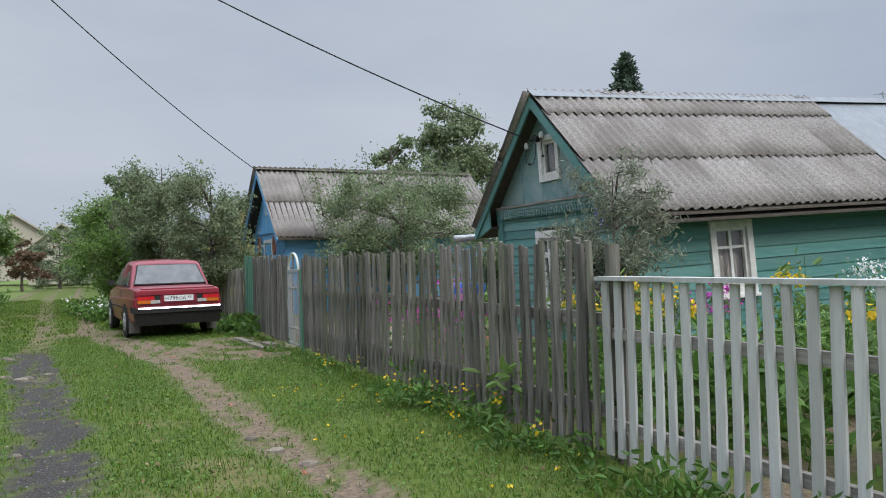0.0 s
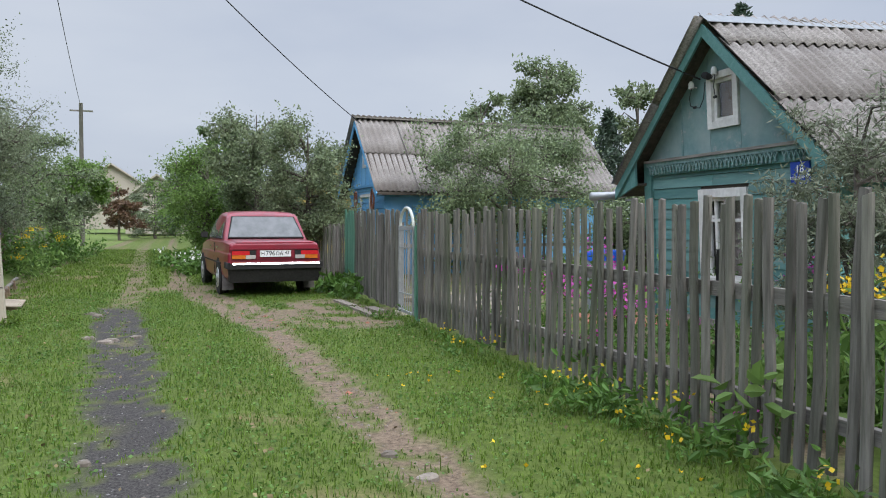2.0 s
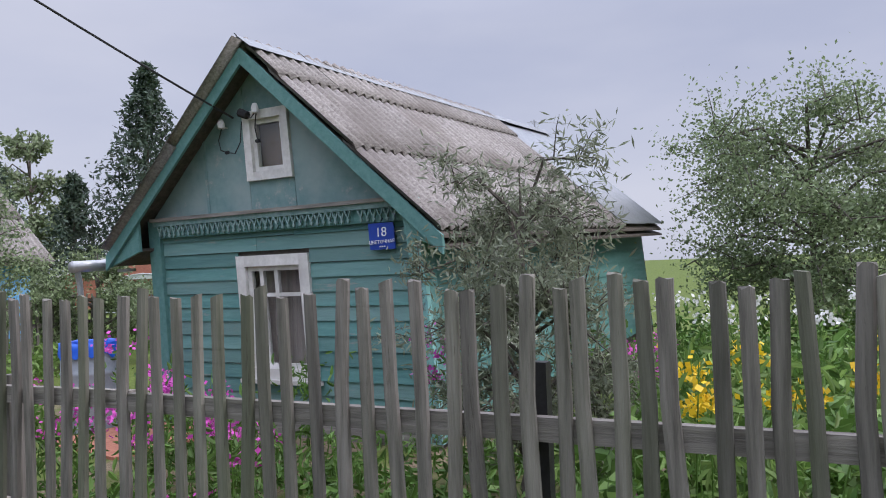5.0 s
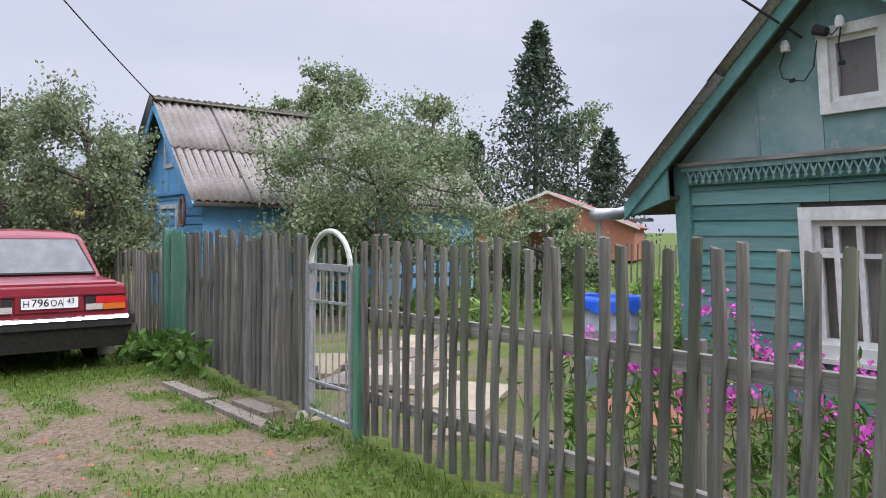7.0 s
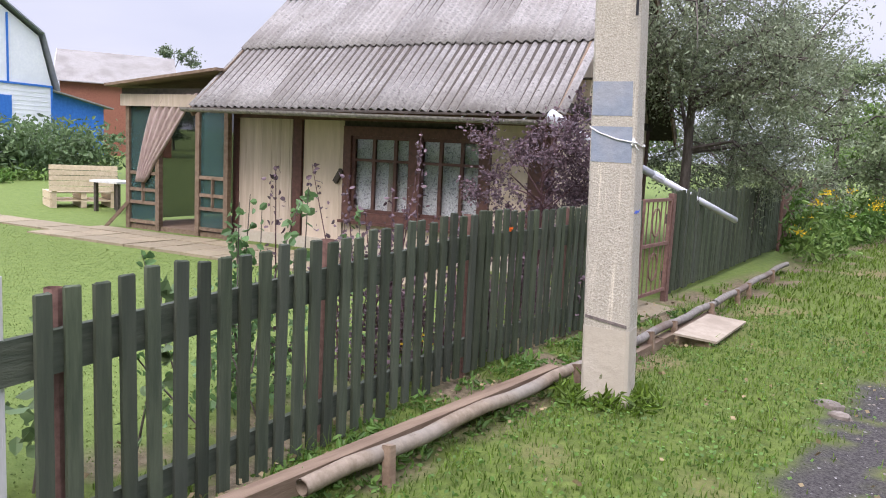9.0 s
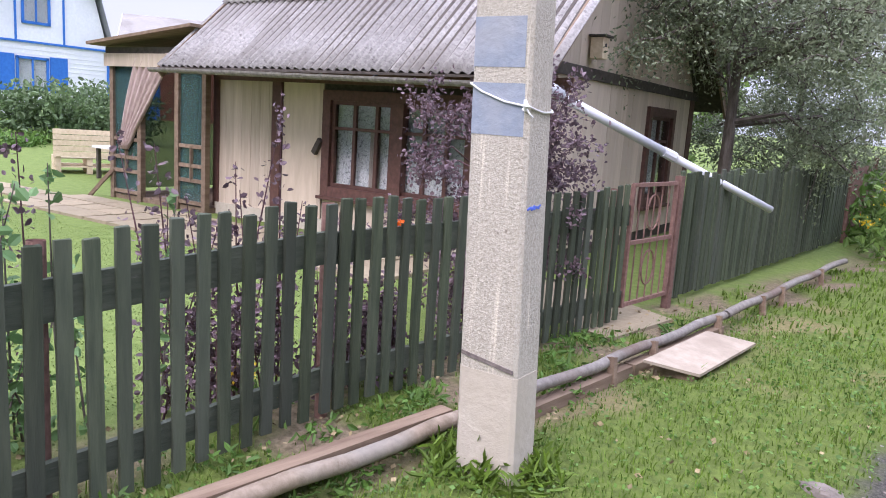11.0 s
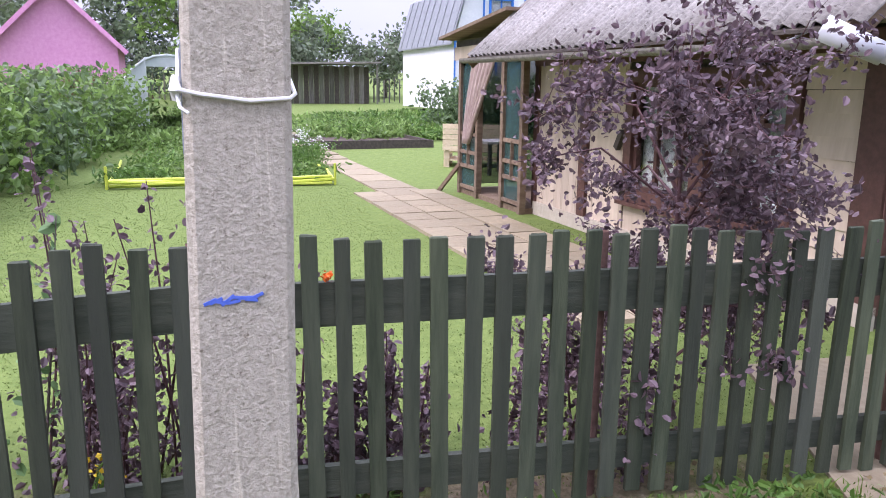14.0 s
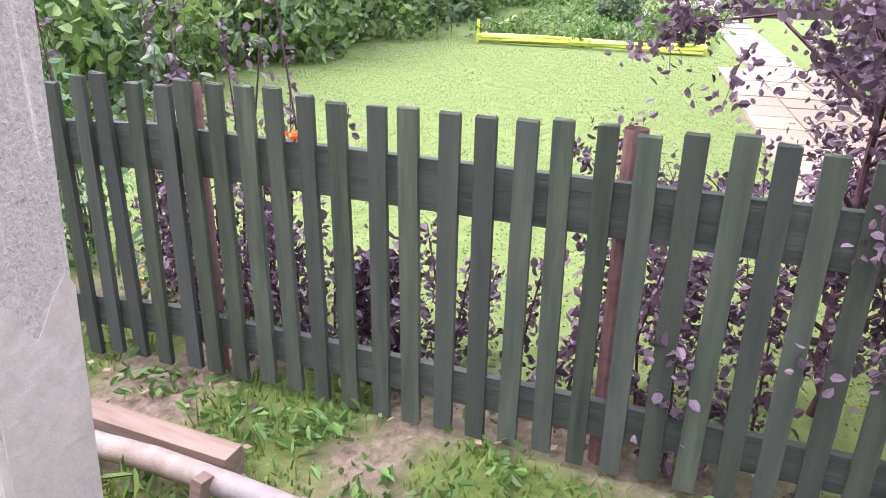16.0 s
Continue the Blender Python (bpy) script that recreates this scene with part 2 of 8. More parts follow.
GREYBLUE = mat("grey_blue_paint_band", (0.205, 0.24, 0.285), (0.26, 0.295, 0.335), 22, 0.9, 0.3, c3=(0.30, 0.31, 0.32), big=4, vary=0.0)
BLUEMARK = mat("blue_crayon", (0.06, 0.12, 0.5), (0.1, 0.17, 0.6), 30, 0.8, 0.0, vary=0)
PIPE = mat("old_tan_pipe", (0.17, 0.128, 0.085), (0.289, 0.233, 0.17), 16, 0.7, 0.3, c3=(0.246, 0.238, 0.208), big=1.6, vary=0.06, worn=(0.111, 0.0748, 0.051), worn_at=0.66)
PIPEGREY = mat("old_grey_pipe", (0.145, 0.13, 0.11), (0.24, 0.22, 0.19), 18, 0.75, 0.3, c3=(0.114, 0.072, 0.048), big=1.5, vary=0.06, worn=(0.078, 0.051, 0.036), worn_at=0.66)
RUSTPIPE = mat("rusty_brown_pipe", (0.13, 0.07, 0.055), (0.21, 0.12, 0.095), 26, 0.8, 0.3, vary=0.15)
RAWBEAM = mat("dirty_brown_beam", (0.136, 0.09, 0.0585), (0.246, 0.18, 0.122), 18, 0.9, 0.4, stretch=(1, 0.1, 1), vary=0.15)
PLY = mat("weathered_plywood", (0.31, 0.258, 0.191), (0.419, 0.354, 0.268), 12, 0.85, 0.3, c3=(0.26, 0.211, 0.153), big=2.5, vary=0.1)
PAVER = mat("pale_concrete_paver", (0.218, 0.177, 0.109), (0.292, 0.242, 0.155), 18, 0.9, 0.3, c3=(0.243, 0.208, 0.132), big=3, vary=0.12)
PLANKLIGHT = mat("fresh_pale_plank", (0.50, 0.40, 0.26), (0.64, 0.53, 0.37), 18, 0.8, 0.3, stretch=(1, 1, 1), vary=0.15)
GATESILVER = mat("grey_gate_paint", (0.26, 0.27, 0.275), (0.37, 0.38, 0.385), 20, 0.55, 0.15, metal=0.25, vary=0.06, worn=(0.24, 0.15, 0.09), worn_at=0.74)
ARCHWHITE = mat("chalky_arch_paint", (0.5, 0.52, 0.47), (0.62, 0.63, 0.58), 20, 0.7, 0.15, vary=0.05)
BLACKMETAL = mat("black_painted_pipe", (0.012, 0.012, 0.013), (0.025, 0.025, 0.027), 20, 0.5, 0.1, vary=0)
GUTTERGREY = mat("pale_grey_plastic", (0.5, 0.52, 0.55), (0.58, 0.6, 0.63), 8, 0.4, 0.05, vary=0.05)
GALV = mat("galvanised_tin", (0.336, 0.344, 0.352), (0.448, 0.456, 0.464), 10, 0.42, 0.08, metal=0.6, vary=0.05)
BARRELGREY = mat("grey_barrel_paint", (0.27, 0.31, 0.36), (0.36, 0.40, 0.45), 12, 0.6, 0.15, c3=(0.24, 0.26, 0.28), big=2, vary=0.03)
BLUEPLASTIC = mat("blue_plastic_film", (0.015, 0.10, 0.62), (0.03, 0.16, 0.75), 10, 0.35, 0.2, vary=0.05)
FILM = mat("milky_greenhouse_film", (0.62, 0.67, 0.66), (0.74, 0.78, 0.77), 6, 0.4, 0.1, c3=(0.52, 0.6, 0.56), big=1.2, vary=0.05, trans=0.4)
CARRED = mat("faded_cherry_car_paint", (0.22, 0.016, 0.03), (0.26, 0.022, 0.038), 3, 0.33, 0.0, c3=(0.17, 0.02, 0.03), big=2.0, vary=0, coat=0.35, spec=0.5)
CHROME = mat("chrome", (0.75, 0.75, 0.76), (0.85, 0.85, 0.86), 6, 0.18, 0.0, metal=1.0, vary=0)
RUBBER = mat("black_rubber", (0.012, 0.012, 0.012), (0.028, 0.027, 0.026), 25, 0.85, 0.2, vary=0)
STEELRIM = mat("silver_wheel_rim", (0.456, 0.456, 0.456), (0.6, 0.6, 0.6), 12, 0.45, 0.1, metal=0.5, vary=0)
MUDFLAP = mat("grey_mud_flap", (0.12, 0.11, 0.10), (0.19, 0.175, 0.16), 14, 0.9, 0.2, vary=0.05)
LAMPRED = mat("red_lamp_lens", (0.483, 0.015, 0.02), (0.598, 0.025, 0.03), 40, 0.2, 0.05, vary=0, coat=0.5)
LAMPAMBER = mat("amber_lamp_lens", (0.5, 0.12, 0.015), (0.6, 0.17, 0.025), 40, 0.2, 0.05, vary=0, coat=0.5)
LAMPWHITE = mat("grey_reversing_lens", (0.4, 0.36, 0.34), (0.5, 0.46, 0.44), 40, 0.2, 0.05, vary=0, coat=0.5)
WHITEPLATE = mat("white_plate_enamel", (0.72, 0.72, 0.72), (0.8, 0.8, 0.8), 6, 0.45, 0.0, vary=0)
BLACKINK = mat("black_ink", (0.01, 0.01, 0.01), (0.02, 0.02, 0.02), 6, 0.6, 0.0, vary=0)
SIGNBLUE = mat("blue_sign_enamel", (0.012, 0.05, 0.33), (0.018, 0.065, 0.38), 6, 0.35, 0.02, vary=0)
WHITEINK = mat("white_lettering", (0.78, 0.78, 0.8), (0.84, 0.84, 0.86), 6, 0.5, 0.0, vary=0)
CABLE = mat("black_cable", (0.015, 0.015, 0.017), (0.03, 0.03, 0.032), 20, 0.7, 0.0, vary=0)
PORCELAIN = mat("white_porcelain", (0.62, 0.62, 0.6), (0.72, 0.72, 0.7), 8, 0.3, 0.0, vary=0.05)
LACECURTAIN = mat("white_lace_curtain", (0.50, 0.52, 0.54), (0.72, 0.74, 0.75), 45, 0.9, 0.1, vary=0.05, worn=(0.2, 0.22, 0.24), worn_at=0.56)
BROWNCURTAIN = mat("brown_window_drape", (0.182, 0.154, 0.14), (0.336, 0.28, 0.252), 14, 0.95, 0.1, stretch=(1, 1, 0.05), vary=0.1)
BOARDBROWN = mat("brown_hardboard", (0.19, 0.14, 0.105), (0.26, 0.195, 0.15), 8, 0.8, 0.1, vary=0)
SOIL = mat("dark_garden_soil", (0.05, 0.035, 0.026), (0.11, 0.08, 0.06), 14, 0.95, 0.5, vary=0.1)
BARK = mat("grey_brown_bark", (0.06, 0.05, 0.04), (0.15, 0.13, 0.11), 14, 0.95, 0.5, stretch=(1, 1, 0.3), vary=0.15)
DARKTWIG = mat("dark_red_twig", (0.054, 0.024, 0.0264), (0.108, 0.054, 0.054), 20, 0.8, 0.1, vary=0.2)
YELLOWHOSE = mat("yellow_green_hose", (0.46, 0.54, 0.05), (0.6, 0.66, 0.1), 20, 0.45, 0.05, vary=0.15)
LITTER = mat("dry_straw_litter", (0.16, 0.125, 0.065), (0.28, 0.22, 0.12), 20, 0.9, 0.0, vary=0.3, island=True)
GREYGRAVEL = mat("grey_gravel", (0.12, 0.115, 0.11), (0.26, 0.25, 0.24), 20, 0.92, 0.0, vary=0.45, island=True)
STONE = mat("pale_stone", (0.147, 0.125, 0.102), (0.245, 0.212, 0.177), 20, 0.92, 0.5, vary=0.3)
GRASS = leaf_mat("grass_blades", (0.075, 0.137, 0.015), (0.132, 0.212, 0.026), 0.3, 0.55, 0.38)
LAWN = leaf_mat("pale_lawn_blades", (0.108, 0.158, 0.036), (0.162, 0.216, 0.055), 0.3, 0.6, 0.3)
WEED = leaf_mat("weed_leaves", (0.066, 0.148, 0.026), (0.118, 0.22, 0.045), 0.3, 0.5, 0.35)
APPLELEAF = leaf_mat("apple_leaves", (0.13, 0.186, 0.0875), (0.247, 0.307, 0.163), 0.35, 0.5, 0.45)
WILLOWLEAF = leaf_mat("grey_willow_leaves", (0.142, 0.179, 0.103), (0.259, 0.302, 0.19), 0.35, 0.55, 0.4)
FRESHLEAF = leaf_mat("fresh_green_leaves", (0.123, 0.218, 0.0504), (0.213, 0.325, 0.0896), 0.4, 0.5, 0.4)
DEEPLEAF = leaf_mat("deep_green_leaves", (0.0845, 0.143, 0.0624), (0.156, 0.227, 0.0975), 0.3, 0.5, 0.4)
# needle tones raised so that the colour carries the haze of distance
HAZENEEDLE = leaf_mat("hazed_spruce_needles", (0.0432, 0.072, 0.0504), (0.078, 0.114, 0.0768), 0.15, 0.6, 0.4)
BIRCHLEAF = leaf_mat("birch_leaves", (0.138, 0.19, 0.0978), (0.241, 0.287, 0.161), 0.35, 0.55, 0.4)
SILVERLEAF = leaf_mat("silver_willow_leaves", (0.138, 0.161, 0.103), (0.253, 0.282, 0.196), 0.35, 0.55, 0.4)
PURPLELEAF = leaf_mat("purple_ninebark_leaves", (0.085, 0.052, 0.062), (0.19, 0.135, 0.15), 0.25, 0.45, 0.5)
REDDISH = leaf_mat("rowan_rust_leaves", (0.131, 0.0684, 0.048), (0.185, 0.125, 0.072), 0.25, 0.5, 0.35)
BURDOCK = leaf_mat("currant_leaves", (0.08, 0.165, 0.06), (0.14, 0.25, 0.09), 0.3, 0.5, 0.3)
MAGENTA = leaf_mat("magenta_petals", (0.50, 0.05, 0.36), (0.66, 0.12, 0.52), 0.3, 0.5, 0.25)
YELLOW = leaf_mat("yellow_petals", (0.68, 0.44, 0.015), (0.8, 0.58, 0.03), 0.3, 0.5, 0.2)
WHITEPETAL = leaf_mat("white_petals", (0.7, 0.7, 0.68), (0.82, 0.82, 0.8), 0.3, 0.5, 0.1)
ORANGE = leaf_mat("orange_petals", (0.8, 0.14, 0.02), (0.9, 0.22, 0.03), 0.2, 0.5, 0.2)
FARWOOD = leaf_mat("far_wood_leaves", (0.103, 0.144, 0.0862), (0.184, 0.23, 0.138), 0.3, 0.6, 0.4)

GLASS = bpy.data.materials.new("window_glass")
GLASS.use_nodes = True
gb = GLASS.node_tree.nodes["Principled BSDF"]
gb.inputs["Base Color"].default_value = (0.9, 0.93, 0.93, 1)
gb.inputs["Roughness"].default_value, gb.inputs["Transmission Weight"].default_value, gb.inputs["IOR"].default_value = 0.03, 1.0, 1.45
CARGLASS = mat("car_window_glass", (0.07, 0.075, 0.07), (0.13, 0.135, 0.13), 5, 0.1, 0.0, vary=0, spec=0.7, coat=0.45)

# ---- building kit ----
class Shape:
    """Collects vertices and faces of one part in world metres."""

    def __init__(self):
        self.v, self.f = [], []

    def add(self, verts, faces):
        k = len(self.v)
        self.v += [tuple(p) for p in verts]
        self.f += [tuple(k + i for i in q) for q in faces]
        return self

    def hexa(self, p):
        """Eight corners: four below, four above, both anticlockwise from above."""
        return self.add(p, [(3, 2, 1, 0), (4, 5, 6, 7), (0, 1, 5, 4), (1, 2, 6, 5), (2, 3, 7, 6), (3, 0, 4, 7)])

    def box(self, x0, x1, y0, y1, z0, z1, t=None):
        p = [(x0, y0, z0), (x1, y0, z0), (x1, y1, z0), (x0, y1, z0), (x0, y0, z1), (x1, y0, z1), (x1, y1, z1), (x0, y1, z1)]
        return self.hexa([t(*q) for q in p] if t else p)

    def bar(self, a, b, w, h, up=(0, 0, 1)):
        """A squared bar from a to b, w wide and h high."""
        a, b = Vector(a), Vector(b)
        d = (b - a).normalized()
        s = d.cross(Vector(up))
        s = s.normalized() if s.length > 1e-4 else Vector((1, 0, 0))
        n = s.cross(d)
        s, n = s * w / 2, n * h / 2
        return self.hexa([a - s - n, a + s - n, b + s - n, b - s - n, a - s + n, a + s + n, b + s + n, b - s + n])

    def tube(self, pts, radii, seg=8, cap=True):
        pts = [Vector(p) for p in pts]
        if not isinstance(radii, (list, tuple)):
            radii = [radii] * len(pts)
        k = len(self.v)
        ref = Vector((0.31, 0.17, 0.94))
        for i, p in enumerate(pts):
            d = (pts[min(i + 1, len(pts) - 1)] - pts[max(i - 1, 0)]).normalized()
            s = d.cross(ref)
            if s.length < 0.05:
                s = d.cross(Vector((1, 0, 0)))
            s.normalize()
            n = s.cross(d)
            for j in range(seg):
                a = 2 * math.pi * j / seg
                self.v.append(tuple(p + (s * math.cos(a) + n * math.sin(a)) * radii[i]))
        for i in range(len(pts) - 1):
            for j in range(seg):
                a, b = k + i * seg + j, k + i * seg + (j + 1) % seg
                self.f.append((a, b, b + seg, a + seg))
        if cap:
            self.f.append(tuple(k + j for j in reversed(range(seg))))
            self.f.append(tuple(k + (len(pts) - 1) * seg + j for j in range(seg)))
        return self

    def prism(self, outline, a, b, t):
        """An outline in two dimensions, pulled from depth a to depth b; t maps (p, q, depth)."""
        n = len(outline)
        self_v = [t(p, q, a) for p, q in outline] + [t(p, q, b) for p, q in outline]
        return self.add(self_v, [tuple(range(n)), tuple(reversed(range(n, 2 * n)))] + [(i, i + n, (i + 1) % n + n, (i + 1) % n) for i in range(n)])

    def leaves(self, pts, size, rng, flat=0.0, slim=0.5, hang=0.0, full=False):
        """One small folded leaf at each point."""
        pts = np.asarray(pts, float).reshape(-1, 3)
        n = len(pts)
        d = rng.normal(size=(n, 3))
        d[:, 2] = d[:, 2] * (1 - flat) - hang
        d /= np.linalg.norm(d, axis=1)[:, None]
        r = rng.normal(size=(n, 3))
        s = np.cross(d, r)
        s /= np.linalg.norm(s, axis=1)[:, None] + 1e-6
        k = size * rng.uniform(0.6, 1.3, n)[:, None]
        v = np.stack([pts, pts + d * k * 0.5 + s * k * slim * 0.5, pts + d * k, pts + d * k * 0.5 - s * k * slim * 0.5], 1).reshape(-1, 3)
        base = len(self.v)
        if full:
            up = np.cross(d, s) * k * 0.12
            e, h = d * k, s * k * slim * 0.5
            v = np.stack([pts, pts + e * 0.28 + h * 0.85 + up, pts + e * 0.7 + h * 0.75 + up, pts + e, pts + e * 0.7 - h * 0.75 + up, pts + e * 0.28 - h * 0.85 + up], 1).reshape(-1, 3)
            self.v += [tuple(p) for p in v.tolist()]
            for i in range(n):
                b = base + 6 * i
                self.f += [(b, b + 1, b + 2, b + 3), (b, b + 3, b + 4, b + 5)]
            return self
        self.v += [tuple(p) for p in v.tolist()]
        self.f += [(base + 4 * i, base + 4 * i + 1, base + 4 * i + 2, base + 4 * i + 3) for i in range(n)]
        return self


def mesh_of(name, shape, material, origin=(0, 0, 0), smooth=False):
    me = bpy.data.meshes.new(name)
    ox, oy, oz = origin
    me.from_pydata([(x - ox, y - oy, z - oz) for x, y, z in shape.v], [], shape.f)
    me.materials.append(material)
    if smooth:
        me.polygons.foreach_set("use_smooth", [True] * len(me.polygons))
    me.update()
    return me


def top_of(ob):
    p = Vector(ob.location)
    while ob.parent:
        ob = ob.parent
        p = p + Vector(ob.location)
    return p


def part(name, shape, material, parent, label="", smooth=False):
    """One mesh under a thing or a part; the shape is in world metres."""
    ob = new(name, mesh_of(name, shape, material, top_of(parent), smooth))
    ob.parent = parent
    return tagged(ob, label) if label else ob


def thing(name, at, label, category, group="", kind=""):
    ob = new(name)
    ob.location = at
    ob.empty_display_size = 0.1
    return tagged(ob, label, category, group, kind)


def solid(name, shape, material, label, category, kind="", group="", smooth=False, at=None):
    o = at if at else (0, 0, 0)
    ob = new(name, mesh_of(name, shape, material, o, smooth))
    ob.location = o
    return tagged(ob, label, category, group, kind)


def piece(name, me, parent, loc, rot=(0, 0, 0)):
    ob = new(name, me)
    ob.parent = parent
    ob.location = Vector(loc) - top_of(parent)
    ob.rotation_euler = rot
    return ob


def words(text, size, m, material, parent, name="lettering", depth=0.002):
    """Lettering as a flat mesh with the built-in font, at the pose m."""
    cu = bpy.data.curves.new(name, "FONT")
    cu.body, cu.size, cu.extrude, cu.align_x, cu.align_y = text, size, depth, "CENTER", "CENTER"
    tmp = bpy.data.objects.new("tmp", cu)
    me = bpy.data.meshes.new_from_object(tmp)
    bpy.data.objects.remove(tmp)
    me.materials.append(material)
    ob = new(name, me)
    ob.parent = parent
    ob.matrix_basis = Matrix.Translation(-top_of(parent)) @ m
    return ob


def spans(a, b, holes):
    """What is left of a..b outside the holes."""
    out, x = [], a
    for p, q in sorted(holes):
        if p > x:
            out.append((x, min(p, b)))
        x = max(x, q)
    if x < b:
        out.append((x, b))
    return [s for s in out if s[1] - s[0] > 0.02]


def corrugated(w, length, pitch, amp, thick=0.007, seg=6, rows=3, sag=0.0, rng=random):
    """A corrugated sheet: x across, y up the slope, z out."""
    n = max(2, int(round(w / pitch * seg)))
    s = Shape()
    for side in (0, 1):
        for j in range(rows + 1):
            for i in range(n + 1):
                x = w * i / n
                z = amp * math.cos(2 * math.pi * x / pitch) - side * thick
                s.v.append((x, length * j / rows, z))
    m = (rows + 1) * (n + 1)
    for j in range(rows):
        for i in range(n):
            a = j * (n + 1) + i
            s.f.append((a, a + 1, a + n + 2, a + n + 1))
            s.f.append((m + a, m + a + n + 1, m + a + n + 2, m + a + 1))
    for i in range(n):
        s.f.append((i, m + i, m + i + 1, i + 1))
        a = rows * (n + 1) + i
        s.f.append((a, a + 1, m + a + 1, m + a))
    return s


def slope(parent, p0, du, dv, cols, rows, pitch, amp, material, rng, name="roof_sheet", over=0.12, tilt=0.008):
    """Overlapping corrugated sheets up a roof slope from its lower corner p0; cols and rows are their widths and lengths."""
    du, dv = Vector(du).normalized(), Vector(dv).normalized()
    nn = du.cross(dv)
    y = 0.0
    kept = {}
    for j, ln in enumerate(rows):
        x = 0.0
        for i, w in enumerate(cols):
            key = (round(w, 3), round(ln, 3))
            if key not in kept:
                kept[key] = mesh_of(name, corrugated(w + pitch * 0.5, ln + over, pitch, amp), material, smooth=True)
            ob = new(name, kept[key])
            ob.parent = parent
            up = rng.uniform(0, 0.006)
            o = Vector(p0) + du * x + dv * (y + rng.uniform(-0.012, 0.012)) + nn * (0.012 * j + 0.005 * (i % 2) + up)
            r = Matrix((du, dv, nn)).transposed().to_4x4()
            tw = Matrix.Rotation(rng.uniform(-tilt, tilt), 4, "Z") @ Matrix.Rotation(-0.012, 4, "X")
            ob.matrix_basis = Matrix.Translation(o - top_of(parent)) @ r @ tw
            x += w
        y += ln

# ---- ground: one sheet with the lane's two tracks ----
def ease(a, b, x):
    t = min(1.0, max(0.0, (x - a) / (b - a)))
    return t * t * (3 - 2 * t)


def along(keys, y):
    for (y0, x0), (y1, x1) in zip(keys, keys[1:]):
        if y <= y1:
            return x0 + (x1 - x0) * max(0.0, (y - y0)) / (y1 - y0)
    return keys[-1][1]


TRACK_L = ((-20, 0.9), (7, 0.55), (10, 0.33), (12, 0.2), (14.5, -0.05), (18, 0.0), (24, -0.2), (45, -1.0))
TRACK_R = ((-20, 2.9), (6, 2.12), (8.2, 1.95), (10.4, 1.9), (12.5, 1.78), (14.2, 1.7), (16.5, 1.3), (19, 0.75), (24, 0.75), (45, 0.4))
PIPE_X = ((8, -1.4), (11.7, -1.6), (13.4, -1.71), (14.25, -1.76), (15.46, -1.85), (17.1, -1.99), (19.9, -2.33), (23.1, -2.7), (26, -3.0))


def height(x, y):
    z = 0.02 * max(0.0, -x - 15) + 0.012 * max(0.0, x - 20)
    if -12 < x < 8 and -6 < y < 40:
        z += ease(-3.3, -2.7, x) * (0.018 * noise.noise(Vector((x * 1.1, y * 1.1, 3.0))) + 0.008 * noise.noise(Vector((x * 5, y * 5, 1.0))))
        z -= 0.03 * math.exp(-((x - along(TRACK_L, y)) / 0.33) ** 2) + 0.03 * math.exp(-((x - along(TRACK_R, y)) / 0.25) ** 2)
        z -= 0.055 * math.exp(-((x + 2.1) / 0.4) ** 2) * (1 - ease(12.5, 14.0, y))
        z -= 0.07 * math.exp(-((x - along(PIPE_X, y) - 0.02) / 0.22) ** 2)
    return z


